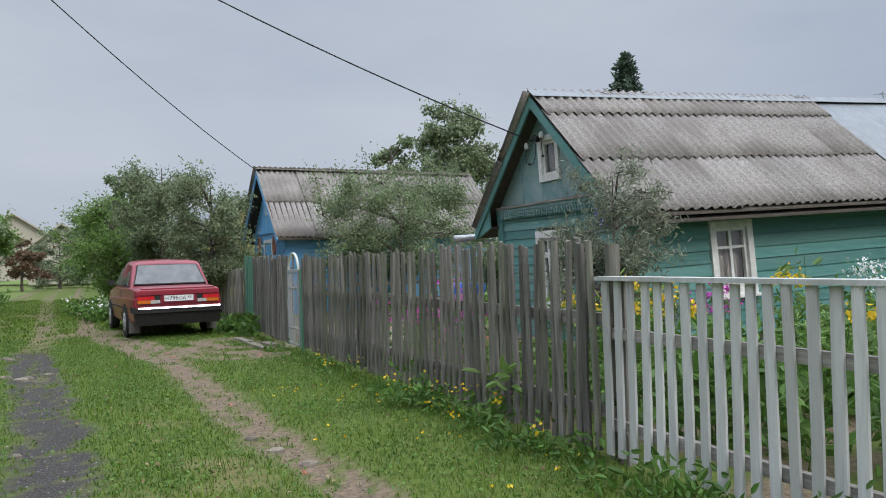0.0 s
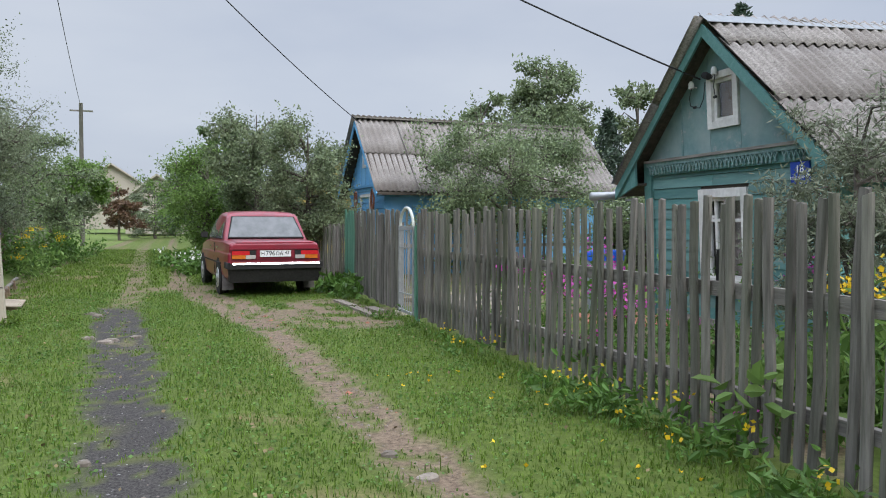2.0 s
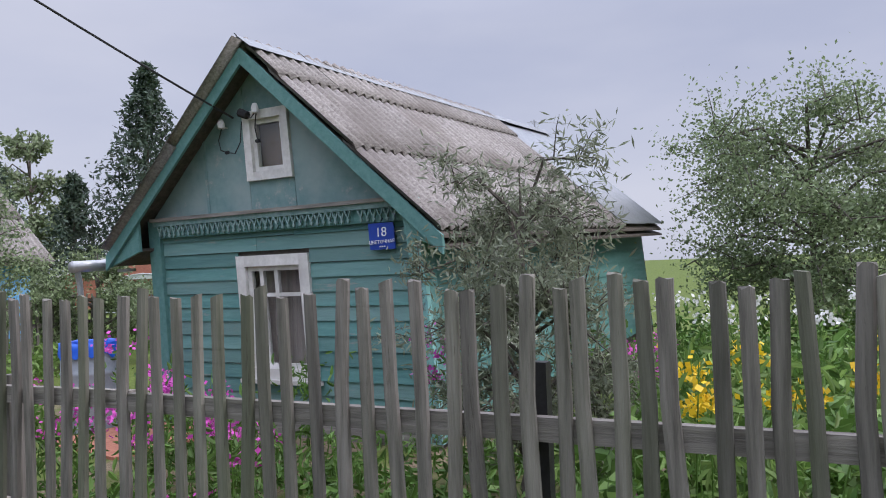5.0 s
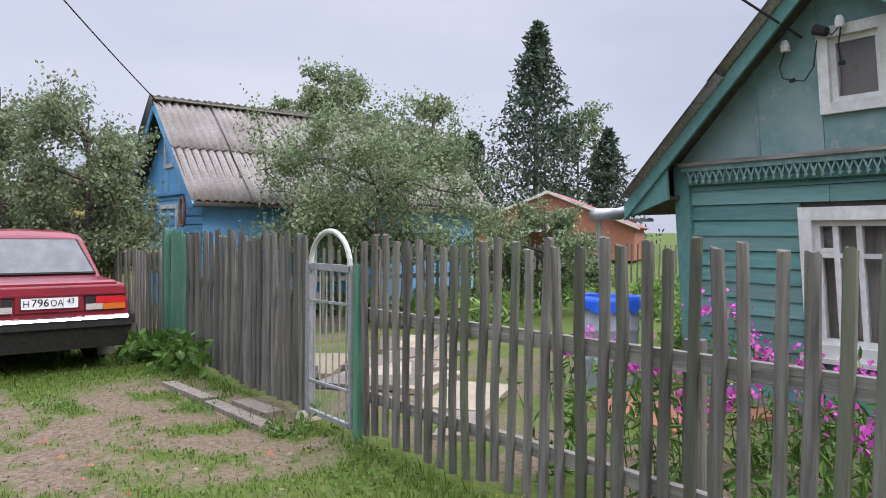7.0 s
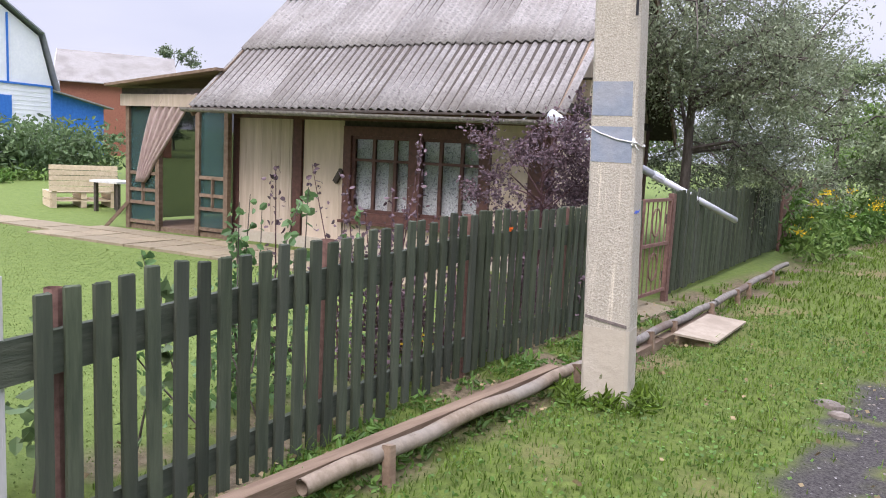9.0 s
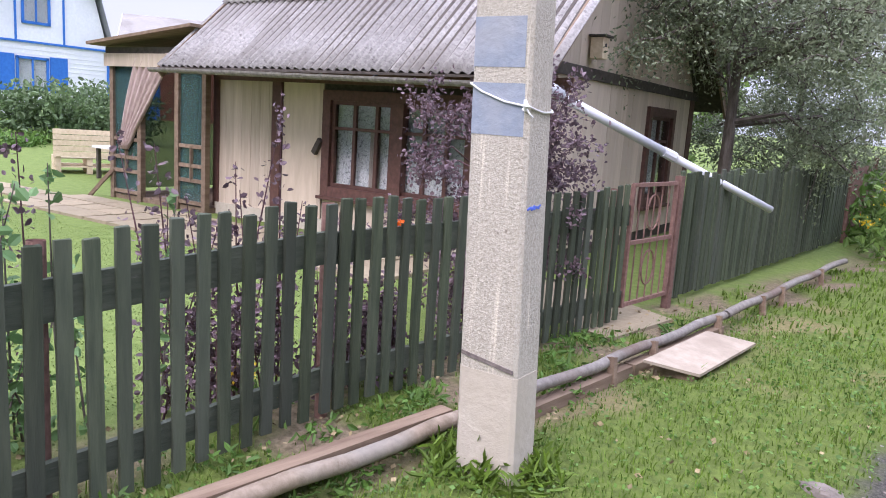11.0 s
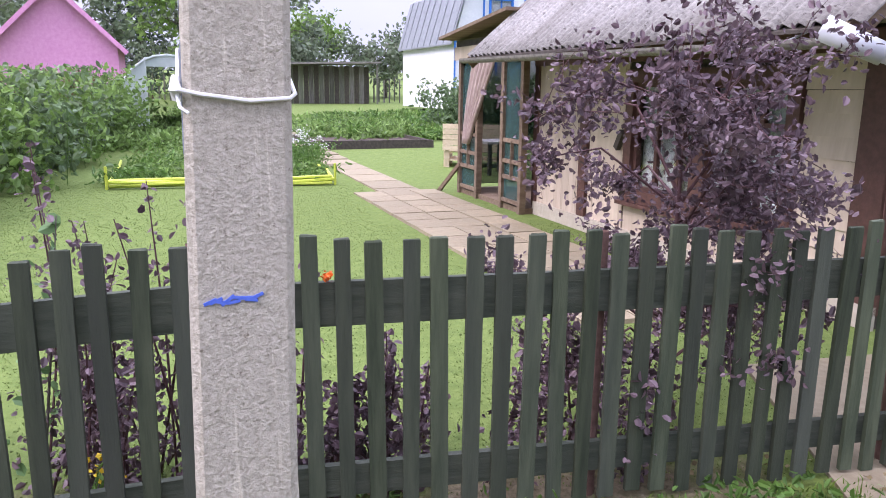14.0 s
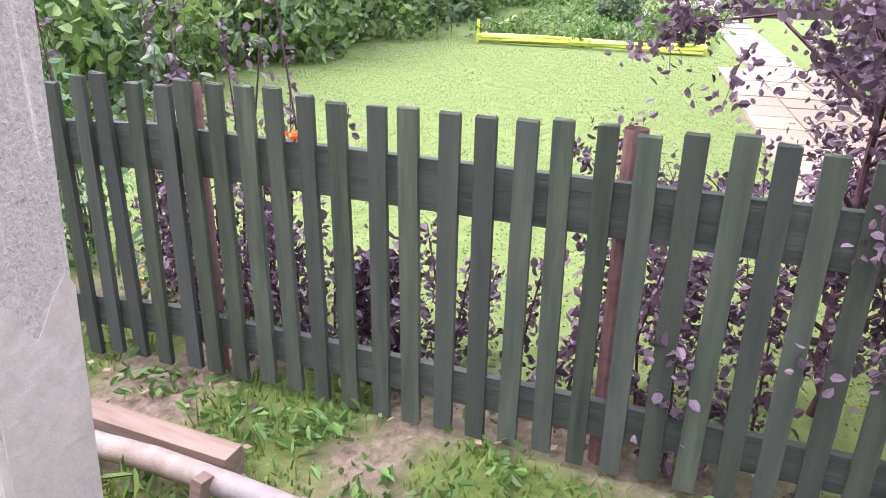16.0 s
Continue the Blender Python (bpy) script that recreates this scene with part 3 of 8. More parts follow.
def track_masks(x, y):
    """How much gravelled asphalt, bare earth, trodden straw and pale lawn lies at a place."""
    n1 = noise.noise(Vector((x * 2.1, y * 2.1, 0.0)))
    n2 = noise.noise(Vector((x * 7, y * 7, 5.0)))
    n3 = noise.noise(Vector((x * 0.7, y * 0.7, 9.0)))
    n4 = noise.noise(Vector((x * 17, y * 17, 2.0)))
    wob = 0.13 * n1 + 0.10 * n2 + 0.07 * n4
    a = 1 - ease(0.20, 0.36, abs(x - along(TRACK_L, y)) + wob)
    a *= 1 - 0.75 * ease(0.1, 0.5, n3 + 0.4 * n1) * ease(6.3, 7.2, y) * (1 - ease(10.6, 11.6, y))
    a *= 1 - 0.8 * ease(0.15, 0.35, n2 + 0.5 * n1 - 0.05)
    far = ease(15.2, 16.2, y + 0.6 * n1)
    e = 0.85 * (1 - ease(0.16, 0.34, abs(x - along(TRACK_L, y)) + wob)) * max(far * (0.35 + 0.65 * ease(-0.25, 0.15, n1)), 0.75 * ease(-0.1, 0.3, n3) * ease(6.0, 7.0, y), 0.3)
    a *= 1 - far
    wide = 0.19 + 0.22 * ease(12.6, 14.0, y) * (1 - ease(16.5, 18.0, y))
    e = max(e, 1 - ease(wide - 0.06, wide + 0.12, abs(x - along(TRACK_R, y)) + wob + 0.08 * max(0, n3)))
    e = max(e, (1 - ease(0.25, 0.6, math.hypot((x - 2.85) / 1.1, (y - 14.0) / 2.2) + 1.6 * wob - 0.45)) * 0.95 * ease(-0.3, 0.05, n1 + 0.5 * n2))
    e = max(e, (1 - ease(0.3, 0.7, math.hypot((x - 0.9) / 1.6, (y - 18.6) / 1.0) + 1.5 * wob - 0.25)) * 0.8)
    e *= 0.2 + 0.8 * ease(-0.3, 0.0, n2 + 0.6 * n1 + 0.35 * n4 + 0.15)
    px = along(PIPE_X, y)
    if x < -1.05:
        e = max(e, 0.6 * (1 - ease(0.1, 0.26, abs(x - px + 0.04) + wob)) * ease(-0.25, 0.15, n1))
        e = max(e, 0.85 * ease(0.05, 0.35, n1 + 0.3 * n2) * (1 - ease(0.2, 0.45, abs(x + 2.2))))
    if x < -2.0:
        e = max(e, 0.8 * ease(0.0, 0.2, n1 + n2 * 0.4 + 0.15) * (1 - ease(0.05, 0.3, abs(x + 2.45))))
    if x > 3.7:
        e = max(e, 0.9 * ease(-0.2, 0.1, n1) * ease(3.75, 4.0, x))
    straw = max(0.0, ease(0.0, 0.45, n3 + 0.5 * n1)) * (1 - ease(0.5, 1.0, abs(x + 1.1))) * 0.8
    straw = max(straw, 0.6 * ease(0.1, 0.5, n1 + 0.5 * n3) * (1 - ease(0.25, 0.55, abs(x - 1.35))) * (1 - ease(9, 12, y)))
    lawn = 1.0 if x < -2.55 else 0.0
    return min(1, max(0, a)), min(1, max(0, e)), min(1, max(0, straw)), lawn


def ground_sheet():
    def steps(a, b, near0, near1, fine, coarse_n):
        lo = [near0 - (near0 - a) * (k / coarse_n) ** 2.6 for k in range(coarse_n, 0, -1)]
        hi = [near1 + (b - near1) * (k / coarse_n) ** 2.6 for k in range(1, coarse_n + 1)]
        return lo + list(np.arange(near0, near1 + 1e-6, fine)) + hi
    xs = steps(-600, 600, -3.4, 4.6, 0.075, 26)
    ys = steps(-300, 700, 0.5, 25, 0.085, 26)
    v, masks = [], []
    for y in ys:
        for x in xs:
            v.append((x, y, height(x, y)))
            masks.append(track_masks(x, y) if -16 < x < 9 and -8 < y < 60 else (0, 0, 0, 1.0 if x < -2.55 else 0.0))
    nx = len(xs)
    f = [(j * nx + i, j * nx + i + 1, (j + 1) * nx + i + 1, (j + 1) * nx + i) for j in range(len(ys) - 1) for i in range(nx - 1)]
    me = bpy.data.meshes.new("ground")
    me.from_pydata(v, [], f)
    for k, nm in enumerate(("asphalt", "earth", "straw", "lawn")):
        me.attributes.new(nm, "FLOAT", "POINT").data.foreach_set("value", [float(q[k]) for q in masks])
    me.polygons.foreach_set("use_smooth", [True] * len(me.polygons))
    m = bpy.data.materials.new("lane_ground")
    m.use_nodes = True
    n, l = m.node_tree.nodes, m.node_tree.links
    b = n["Principled BSDF"]
    b.inputs["Roughness"].default_value, b.inputs["Specular IOR Level"].default_value = 0.95, 0.2
    co = n.new("ShaderNodeTexCoord")

    def nz(scale, detail, c1, c2, lo=0.35, hi=0.65):
        t = n.new("ShaderNodeTexNoise")
        t.inputs["Scale"].default_value, t.inputs["Detail"].default_value, t.inputs["Roughness"].default_value = scale, detail, 0.7
        l.new(co.outputs["Object"], t.inputs["Vector"])
        r = n.new("ShaderNodeValToRGB")
        r.color_ramp.elements[0].position, r.color_ramp.elements[1].position = lo, hi
        r.color_ramp.elements[0].color, r.color_ramp.elements[1].color = (*c1, 1), (*c2, 1)
        l.new(t.outputs["Fac"], r.inputs["Fac"])
        return t, r.outputs["Color"]

    def mixed(fac, a_, b_):
        x = n.new("ShaderNodeMix")
        x.data_type = "RGBA"
        l.new(fac, x.inputs["Factor"])
        l.new(a_, x.inputs["A"])
        l.new(b_, x.inputs["B"])
        return x.outputs["Result"]

    def attr(nm):
        t = n.new("ShaderNodeAttribute")
        t.attribute_name = nm
        return t.outputs["Fac"]
    g_t, grass = nz(14, 8, (0.06, 0.085, 0.018), (0.12, 0.165, 0.034))
    lawn_t, lawn = nz(9, 8, (0.098, 0.146, 0.034), (0.15, 0.203, 0.053))
    _, straw = nz(30, 6, (0.13, 0.105, 0.05), (0.235, 0.19, 0.095))
    e_t, earth = nz(26, 12, (0.06, 0.042, 0.028), (0.30, 0.225, 0.16), 0.3, 0.74)
    _, asph = nz(60, 8, (0.024, 0.022, 0.021), (0.125, 0.115, 0.105), 0.38, 0.76)
    _, patch = nz(0.8, 5, (0, 0, 0), (1, 1, 1), 0.45, 0.62)
    col = mixed(attr("lawn"), grass, lawn)
    col = mixed(attr("straw"), col, straw)
    col = mixed(attr("earth"), col, earth)
    col = mixed(attr("asphalt"), col, asph)
    l.new(col, b.inputs["Base Color"])
    bp = n.new("ShaderNodeBump")
    bp.inputs["Strength"].default_value, bp.inputs["Distance"].default_value = 0.7, 0.02
    l.new(e_t.outputs["Fac"], bp.inputs["Height"])
    l.new(bp.outputs["Normal"], b.inputs["Normal"])
    me.materials.append(m)
    return tagged(new("ground", me), "grassy village ground with worn dirt and asphalt wheel tracks", "ground", kind="structure")


ground = ground_sheet()

# ---- the teal house, sunk and leaning with age ----
HC, HD, HN = Vector((6.887, 10.693, 0)), Vector((-0.0397, -0.9992, 0)), Vector((0.9992, -0.0397, 0))


def TH(u, n, z):
    """House place: u to the right along the gable wall, n into the house, z up; the frame leans and its front has sunk."""
    p = HC + HD * (u - 0.085 * z) + HN * n
    return Vector((p.x, p.y, z + 0.045 * max(n, 0) - (0.02 * u if z > 1.2 else 0.0) * 0))


def boards(parent, place, a, b, z0, z1, step, holes, material, rng, name="clapboard", thick=0.022, joint=None):
    """Overlapping boards between a and b, one object each; place(p, out, z)."""
    z = z0
    while z < z1 - 0.02:
        h = min(step, z1 - z)
        hs = [(p, q) for p, q, lo, hi in holes if lo < z + h * 0.5 < hi]
        segs = []
        for p, q in spans(a, b, hs):
            if joint and q - p > joint:
                c = p + (q - p) * rng.uniform(0.3, 0.7)
                segs += [(p, c - 0.002), (c + 0.002, q)]
            else:
                segs.append((p, q))
        for p, q in segs:
            w1, w2 = rng.uniform(-0.004, 0.004), rng.uniform(-0.004, 0.004)
            s = Shape()
            lo, hi = -thick - 0.008, -0.006
            s.hexa([place(p, lo, z + 0.004 + w1), place(q, lo, z + 0.004 + w2), place(q, 0.0, z + 0.004 + w2), place(p, 0.0, z + 0.004 + w1),
                    place(p, hi - 0.008, z + h + 0.003 + w1), place(q, hi - 0.008, z + h + 0.003 + w2), place(q, 0.0, z + h + 0.003 + w2), place(p, 0.0, z + h + 0.003 + w1)])
            part(name, s, material, parent)
        z += h


def window(house, place, a, b, z0, z1, w, trim, sash_mat, behind, mull=(), bars=(), name="window", sill=True, label="", trim_label=""):
    """A framed window: trim boards outside, sash inside, glass, and what hangs behind it. a..b, z0..z1 is the outer edge of the trim."""
    s = Shape().box(a + w, b - w, 0.10, 0.11, z0 + w, z1 - w, place)
    win = part(name, s, behind, house, label)
    for nm, p0, p1, q0, q1 in (("window_trim", a, a + w, z0, z1), ("window_trim", b - w, b, z0, z1), ("window_trim", a + w, b - w, z1 - w, z1), ("window_trim", a + w, b - w, z0, z0 + w)):
        part(nm, Shape().box(p0, p1, -0.055, 0.0, q0, q1, place), trim, win)
    if sill:
        part("window_sill", Shape().box(a - 0.03, b + 0.03, -0.10, -0.03, z0 - 0.035, z0 + 0.003, place), trim, win)
    s = Shape()
    for p0, p1, q0, q1 in ((a + w, a + w + 0.045, z0 + w, z1 - w), (b - w - 0.045, b - w, z0 + w, z1 - w), (a + w + 0.045, b - w - 0.045, z1 - w - 0.045, z1 - w), (a + w + 0.045, b - w - 0.045, z0 + w, z0 + w + 0.045)):
        s.box(p0, p1, -0.012, 0.04, q0, q1, place)
    for m in mull:
        s.box(m - 0.022, m + 0.022, -0.008, 0.036, z0 + w + 0.045, z1 - w - 0.045, place)
    for p0, p1, q in bars:
        s.box(p0, p1, -0.004, 0.032, q - 0.018, q + 0.018, place)
    part("sash", s, sash_mat, win)
    g = part("pane", Shape().box(a + w + 0.02, b - w - 0.02, 0.012, 0.017, z0 + w + 0.02, z1 - w - 0.02, place), GLASS, win)
    g.visible_shadow = False
    return win


def teal_house():
    rng = random.Random(5)
    h = thing("village_house", tuple(TH(0, 0, 0)), "old leaning teal timber house with corrugated slate roof", "house")
    u0, u1, zt, deep = -1.55, 1.63, 2.05, 7.6
    front = lambda p, o, z: TH(p, o, z)
    side = lambda p, o, z: TH(u1 - o, p, z)
    # core walls with their openings
    core = Shape()
    wf, wa, ws = (-0.43, 0.45, 0.52, 1.70), (-0.19, 0.365, 2.42, 3.10), (1.36, 2.1, 0.66, 1.66)
    for a, b, lo, hi in ((u0, wf[0] + 0.03, 0, zt), (wf[1] - 0.03, u1, 0, zt), (wf[0] + 0.03, wf[1] - 0.03, 0, wf[2] + 0.03), (wf[0] + 0.03, wf[1] - 0.03, wf[3] - 0.03, zt)):
        core.box(a, b, 0.001, 0.16, lo, hi, TH)
    for a, b, lo, hi in ((0.16, ws[0] + 0.03, 0, zt), (ws[1] - 0.03, deep, 0, zt), (ws[0] + 0.03, ws[1] - 0.03, 0, ws[2] + 0.03), (ws[0] + 0.03, ws[1] - 0.03, ws[3] - 0.03, zt)):
        core.box(u1 - 0.16, u1 - 0.001, a, b, lo, hi, TH)
    core.box(u0, u0 + 0.16, 0.16, deep, 0, zt, TH)
    core.box(u0, u1, deep, deep + 0.12, 0, zt, TH)
    core.box(u0, u1, 0.0, deep, 0.02, 0.08, TH)
    part("wall", core, DARKWOOD, h)
    boards(h, front, u0 + 0.1, u1 - 0.08, 0.12, 1.93, 0.135, [(wf[0], wf[1], wf[2], wf[3])], TEAL, rng, joint=1.2)
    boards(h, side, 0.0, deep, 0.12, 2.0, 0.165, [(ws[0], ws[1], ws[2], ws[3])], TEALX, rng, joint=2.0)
    part("plinth_board", Shape().box(u0 - 0.02, u1 + 0.02, -0.04, 0.0, -0.12, 0.12, TH), GREYWOOD_H, h)
    # corner boards
    for a, b, mt in ((u0 - 0.06, u0 + 0.10, TEALTRIM), (u1 - 0.09, u1 + 0.05, TEALPEEL)):
        part("corner_board", Shape().box(a, b, -0.065, -0.001, 0.05, 2.12, TH), mt, h)
    part("corner_board", Shape().box(u1 + 0.002, u1 + 0.05, 0.0, 0.14, 0.05, 2.05, TH), TEALTRIM, h)
    # frieze with carved lace
    part("frieze_board", Shape().box(u0 + 0.1, u1 - 0.09, -0.06, -0.001, 1.93, 2.05, TH), TEAL, h)
    part("cornice", Shape().box(u0 + 0.03, u1 + 0.02, -0.12, -0.001, 2.10, 2.135, TH), GREYWOOD_H, h)
    part("cornice_fascia", Shape().box(u0 + 0.05, u1, -0.10, -0.05, 2.05, 2.10, TH), TEALLACE, h)
    x = u0 + 0.12
    while x < u1 - 0.16:
        if not 0.98 < x < 1.04:
            s = Shape()
            drop = rng.uniform(0, 0.008)
            for q0, q1, r0, r1 in ((0.0, 0.03, 2.05, 1.985), (0.03, 0.06, 1.985, 2.05)):
                s.hexa([TH(x + q0, -0.105, r0 - 0.02 - drop), TH(x + q1, -0.105, r1 - 0.02 - drop), TH(x + q1, -0.085, r1 - 0.02 - drop), TH(x + q0, -0.085, r0 - 0.02 - drop),
                        TH(x + q0, -0.105, r0 + 0.005), TH(x + q1, -0.105, r1 + 0.005), TH(x + q1, -0.085, r1 + 0.005), TH(x + q0, -0.085, r0 + 0.005)])
            s.tube([TH(x + 0.03, -0.095, 1.952 - drop), TH(x + 0.03, -0.094, 1.951 - drop)], 0.001, 4)
            s.hexa([TH(x + 0.012, -0.106, 1.962 - drop), TH(x + 0.03, -0.106, 1.94 - drop), TH(x + 0.03, -0.086, 1.94 - drop), TH(x + 0.012, -0.086, 1.962 - drop),
                    TH(x + 0.03, -0.106, 1.984 - drop), TH(x + 0.048, -0.106, 1.962 - drop), TH(x + 0.048, -0.086, 1.962 - drop), TH(x + 0.03, -0.086, 1.984 - drop)])
            part("carved_lace", s, TEALLACE, h)
        x += 0.068
    # gable in flat panels
    apex_u, apex_z = 0.06, 3.62
    edge = lambda u: 2.135 + (apex_z - 2.135) * (1 - abs(u - apex_u) / ((apex_u - (u0 - 0.02)) if u < apex_u else (u1 + 0.02 - apex_u)))
    cuts = [u0, -0.75, wa[0], wa[1], u1]
    for a, b in zip(cuts, cuts[1:]):
        lo_parts = [(2.136, None)] if (a, b) != (wa[0], wa[1]) else [(2.136, wa[2] + 0.03), (wa[3] - 0.03, None)]
        for lo, hi in lo_parts:
            ps = [(a + 0.003, lo), (b - 0.003, lo)]
            if hi:
                ps += [(b - 0.003, hi), (a + 0.003, hi)]
            else:
                ps += [(b - 0.003, max(edge(b), lo + 0.01))] + ([(apex_u, apex_z)] if a < apex_u < b else []) + [(a + 0.003, max(edge(a), lo + 0.01))]
            part("gable_panel", Shape().prism(ps, -0.02, 0.03, lambda p, q, d: TH(p, d, q)), TEALFLAT, h)
    part("gable_batten", Shape().box(-0.765, -0.735, -0.032, -0.02, 2.14, edge(-0.75), TH), TEALFLAT, h)
    # windows
    window(h, front, *wf, 0.105, WHITETRIM, WHITETRIM, BROWNCURTAIN, mull=(-0.16, 0.02), bars=((-0.32, 0.34, 1.32), (-0.32, -0.16, 1.36)), label="white-framed window with brown drape")
    window(h, front, *wa, 0.085, WHITETRIM, WHITETRIM, BOARDBROWN, sill=False, name="attic_window", label="small attic window boarded in brown")
    window(h, side, *ws, 0.095, WHITETRIM, WHITETRIM, BROWNCURTAIN, mull=(1.73,), bars=((1.47, 2.0, 1.3),), label="white casement window in the side wall")
    # roof: both slopes on dark boarding
    ev_u, ev_z, ridge_z, fr, back = 1.98, 1.80, 3.68, -0.27, 7.75
    lev_u = -2.02
    deck = Shape()
    for ua in (ev_u, lev_u):
        for t0, t1 in ((0.0, 0.99),):
            pt = lambda t, n, o: TH(ua + (apex_u - ua) * t, n, ev_z + (ridge_z - 0.05 - ev_z) * t - o)
            deck.hexa([pt(t0, fr + 0.03, 0.05), pt(t1, fr + 0.03, 0.05), pt(t1, back, 0.05), pt(t0, back, 0.05), pt(t0, fr + 0.03, 0.025), pt(t1, fr + 0.03, 0.025), pt(t1, back, 0.025), pt(t0, back, 0.025)])
    roof = part("roof", deck, DARKWOOD, h)
    for ua, sgn in ((ev_u, 1), (lev_u, -1)):
        e0, e1, r0 = TH(ua, fr, ev_z), TH(ua, back, ev_z), TH(apex_u, fr, ridge_z)
        e0, e1, r0 = e0 + Vector((0, 0, 0.02)), e1 + Vector((0, 0, 0.02)), r0 + Vector((0, 0, 0.02))
        du, dv = (e1 - e0).normalized(), (r0 - e0)
        ln = dv.length
        dv.normalize()
        if sgn > 0:
            slope(roof, e0, du, dv, [0.93] * 6, [ln * 0.40, ln * 0.40, ln * 0.2], 0.155, 0.024, SLATE, rng, over=0.1)
            slope(roof, e0 + du * 5.62 + Vector((0, 0, 0.045)), du, dv, [1.2, 1.2], [ln * 1.0], 0.10, 0.006, ZINC, rng, name="zinc_sheet", over=0.02, tilt=0.0)
        else:
            slope(roof, e1, -du, dv, [1.34] * 6, [ln * 0.5, ln * 0.48], 0.155, 0.024, SLATE, rng, over=0.08)
        # barge board and eave fascia
        a, b = TH(ua + 0.02 * sgn, fr - 0.005, ev_z - 0.03), TH(apex_u, fr - 0.005, ridge_z - 0.03)
        s = Shape()
        dz, dn = Vector((0, 0, 0.155)), HN * 0.03
        s.hexa([a - dz, b - dz, b - dz + dn, a - dz + dn, a, b, b + dn, a + dn] if sgn < 0 else [b - dz, a - dz, a - dz + dn, b - dz + dn, b, a, a + dn, b + dn])
        part("barge_board", s, TEALTRIM, h)
        # eave box end with soffit
        s = Shape()
        w_in = u1 if sgn > 0 else u0
        ps = [(w_in, 1.80), (ua, ev_z - 0.15), (ua, ev_z - 0.06), (w_in, 2.12)]
        s.prism(ps if sgn > 0 else ps[::-1], fr + 0.03, fr + 0.06, lambda p, q, d: TH(p, d, q))
        part("eave_end_board", s, TEALTRIM, h)
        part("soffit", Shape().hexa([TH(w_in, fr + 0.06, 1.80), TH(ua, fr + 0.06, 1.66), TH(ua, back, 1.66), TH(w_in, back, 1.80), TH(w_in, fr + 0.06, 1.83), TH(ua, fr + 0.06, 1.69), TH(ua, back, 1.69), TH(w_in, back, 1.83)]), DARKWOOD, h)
    # ridge flashing in overlapping strips
    for k in range(4):
        n0, n1 = fr - 0.02 + k * 2.0, fr - 0.02 + k * 2.0 + 2.06
        s = Shape()
        for sg in (1, -1):
            o = 0.14 * sg
            s.hexa([TH(apex_u, n0, ridge_z + 0.075), TH(apex_u + o, n0, ridge_z - 0.04), TH(apex_u + o, n1, ridge_z - 0.035), TH(apex_u, n1, ridge_z + 0.08), TH(apex_u, n0, ridge_z + 0.08), TH(apex_u + o, n0, ridge_z - 0.035), TH(apex_u + o, n1, ridge_z - 0.03), TH(apex_u, n1, ridge_z + 0.085)])
        part("ridge_flashing", s, ZINC, roof)
    # aerial on the ridge
    s = Shape()
    s.tube([TH(apex_u, 7.3, ridge_z + 0.02), TH(apex_u, 7.3, ridge_z + 0.22)], 0.012, 6)
    s.tube([TH(apex_u, 7.1, ridge_z + 0.16), TH(apex_u + 0.5, 8.4, ridge_z + 0.2)], 0.006, 5)
    for q in range(4):
        s.tube([TH(apex_u - 0.08, 7.15 + q * 0.1, ridge_z + 0.16), TH(apex_u + 0.12, 7.15 + q * 0.1, ridge_z + 0.16)], 0.004, 4)
    part("aerial", s, GALV, h)
    # numbers
    s = Shape().box(1.17, 1.43, -0.078, -0.066, 1.69, 1.92, TH)
    sg = tagged(new("house_number_sign", mesh_of("house_number_sign", s, SIGNBLUE, tuple(TH(1.3, -0.072, 1.8)))), "blue enamel house number sign reading 18", "sign")
    sg.location = TH(1.3, -0.072, 1.8)
    face = Matrix((HD, Vector((-0.085 * HD.x, -0.085 * HD.y, 1)).normalized(), -HN)).transposed().to_4x4()
    for txt, sz, z in (("18", 0.115, 1.838), ("ЦВЕТОЧНАЯ", 0.042, 1.755), ("улица", 0.022, 1.717)):
        words(txt, sz, Matrix.Translation(TH(1.3, -0.082, z)) @ face, WHITEINK, sg)
    words("18", 0.11, Matrix.Translation(TH(1.79, fr + 0.022, 1.83)) @ face, BLACKINK, h, "painted_number")
    # insulators, wiring box and loops on the gable
    for u, z in ((-0.42, 2.98), (0.03, 3.08)):
        s = Shape().tube([TH(u, -0.02, z), TH(u, -0.10, z), TH(u, -0.10, z + 0.02)], 0.008, 6)
        s.tube([TH(u, -0.10, z - 0.02), TH(u, -0.10, z + 0.03), TH(u, -0.10, z + 0.07)], [0.035, 0.038, 0.022], 8)
        part("insulator", s, PORCELAIN, h)
    part("junction_box", Shape().tube([TH(-0.17, -0.09, 3.09), TH(-0.08, -0.09, 3.05)], [0.045, 0.04], 8), CABLE, h)
    for pts in ([(-0.42, 2.98), (-0.48, 2.85), (-0.46, 2.75), (-0.38, 2.72)], [(-0.38, 2.72), (-0.28, 2.70), (-0.2, 2.8), (-0.16, 3.0)], [(0.03, 3.06), (0.0, 2.92), (0.02, 2.8)], [(-0.12, 3.07), (-0.04, 3.02), (0.03, 3.08)]):
        part("wire_loop", Shape().tube([TH(u, -0.09, z) for u, z in pts], 0.006, 5), CABLE, h)
    for u, z in ((-0.38, 2.72), (0.02, 2.79)):
        part("wire_plug", Shape().tube([TH(u - 0.02, -0.09, z), TH(u + 0.02, -0.09, z)], 0.017, 6), CABLE, h)
    return h


teal_house()

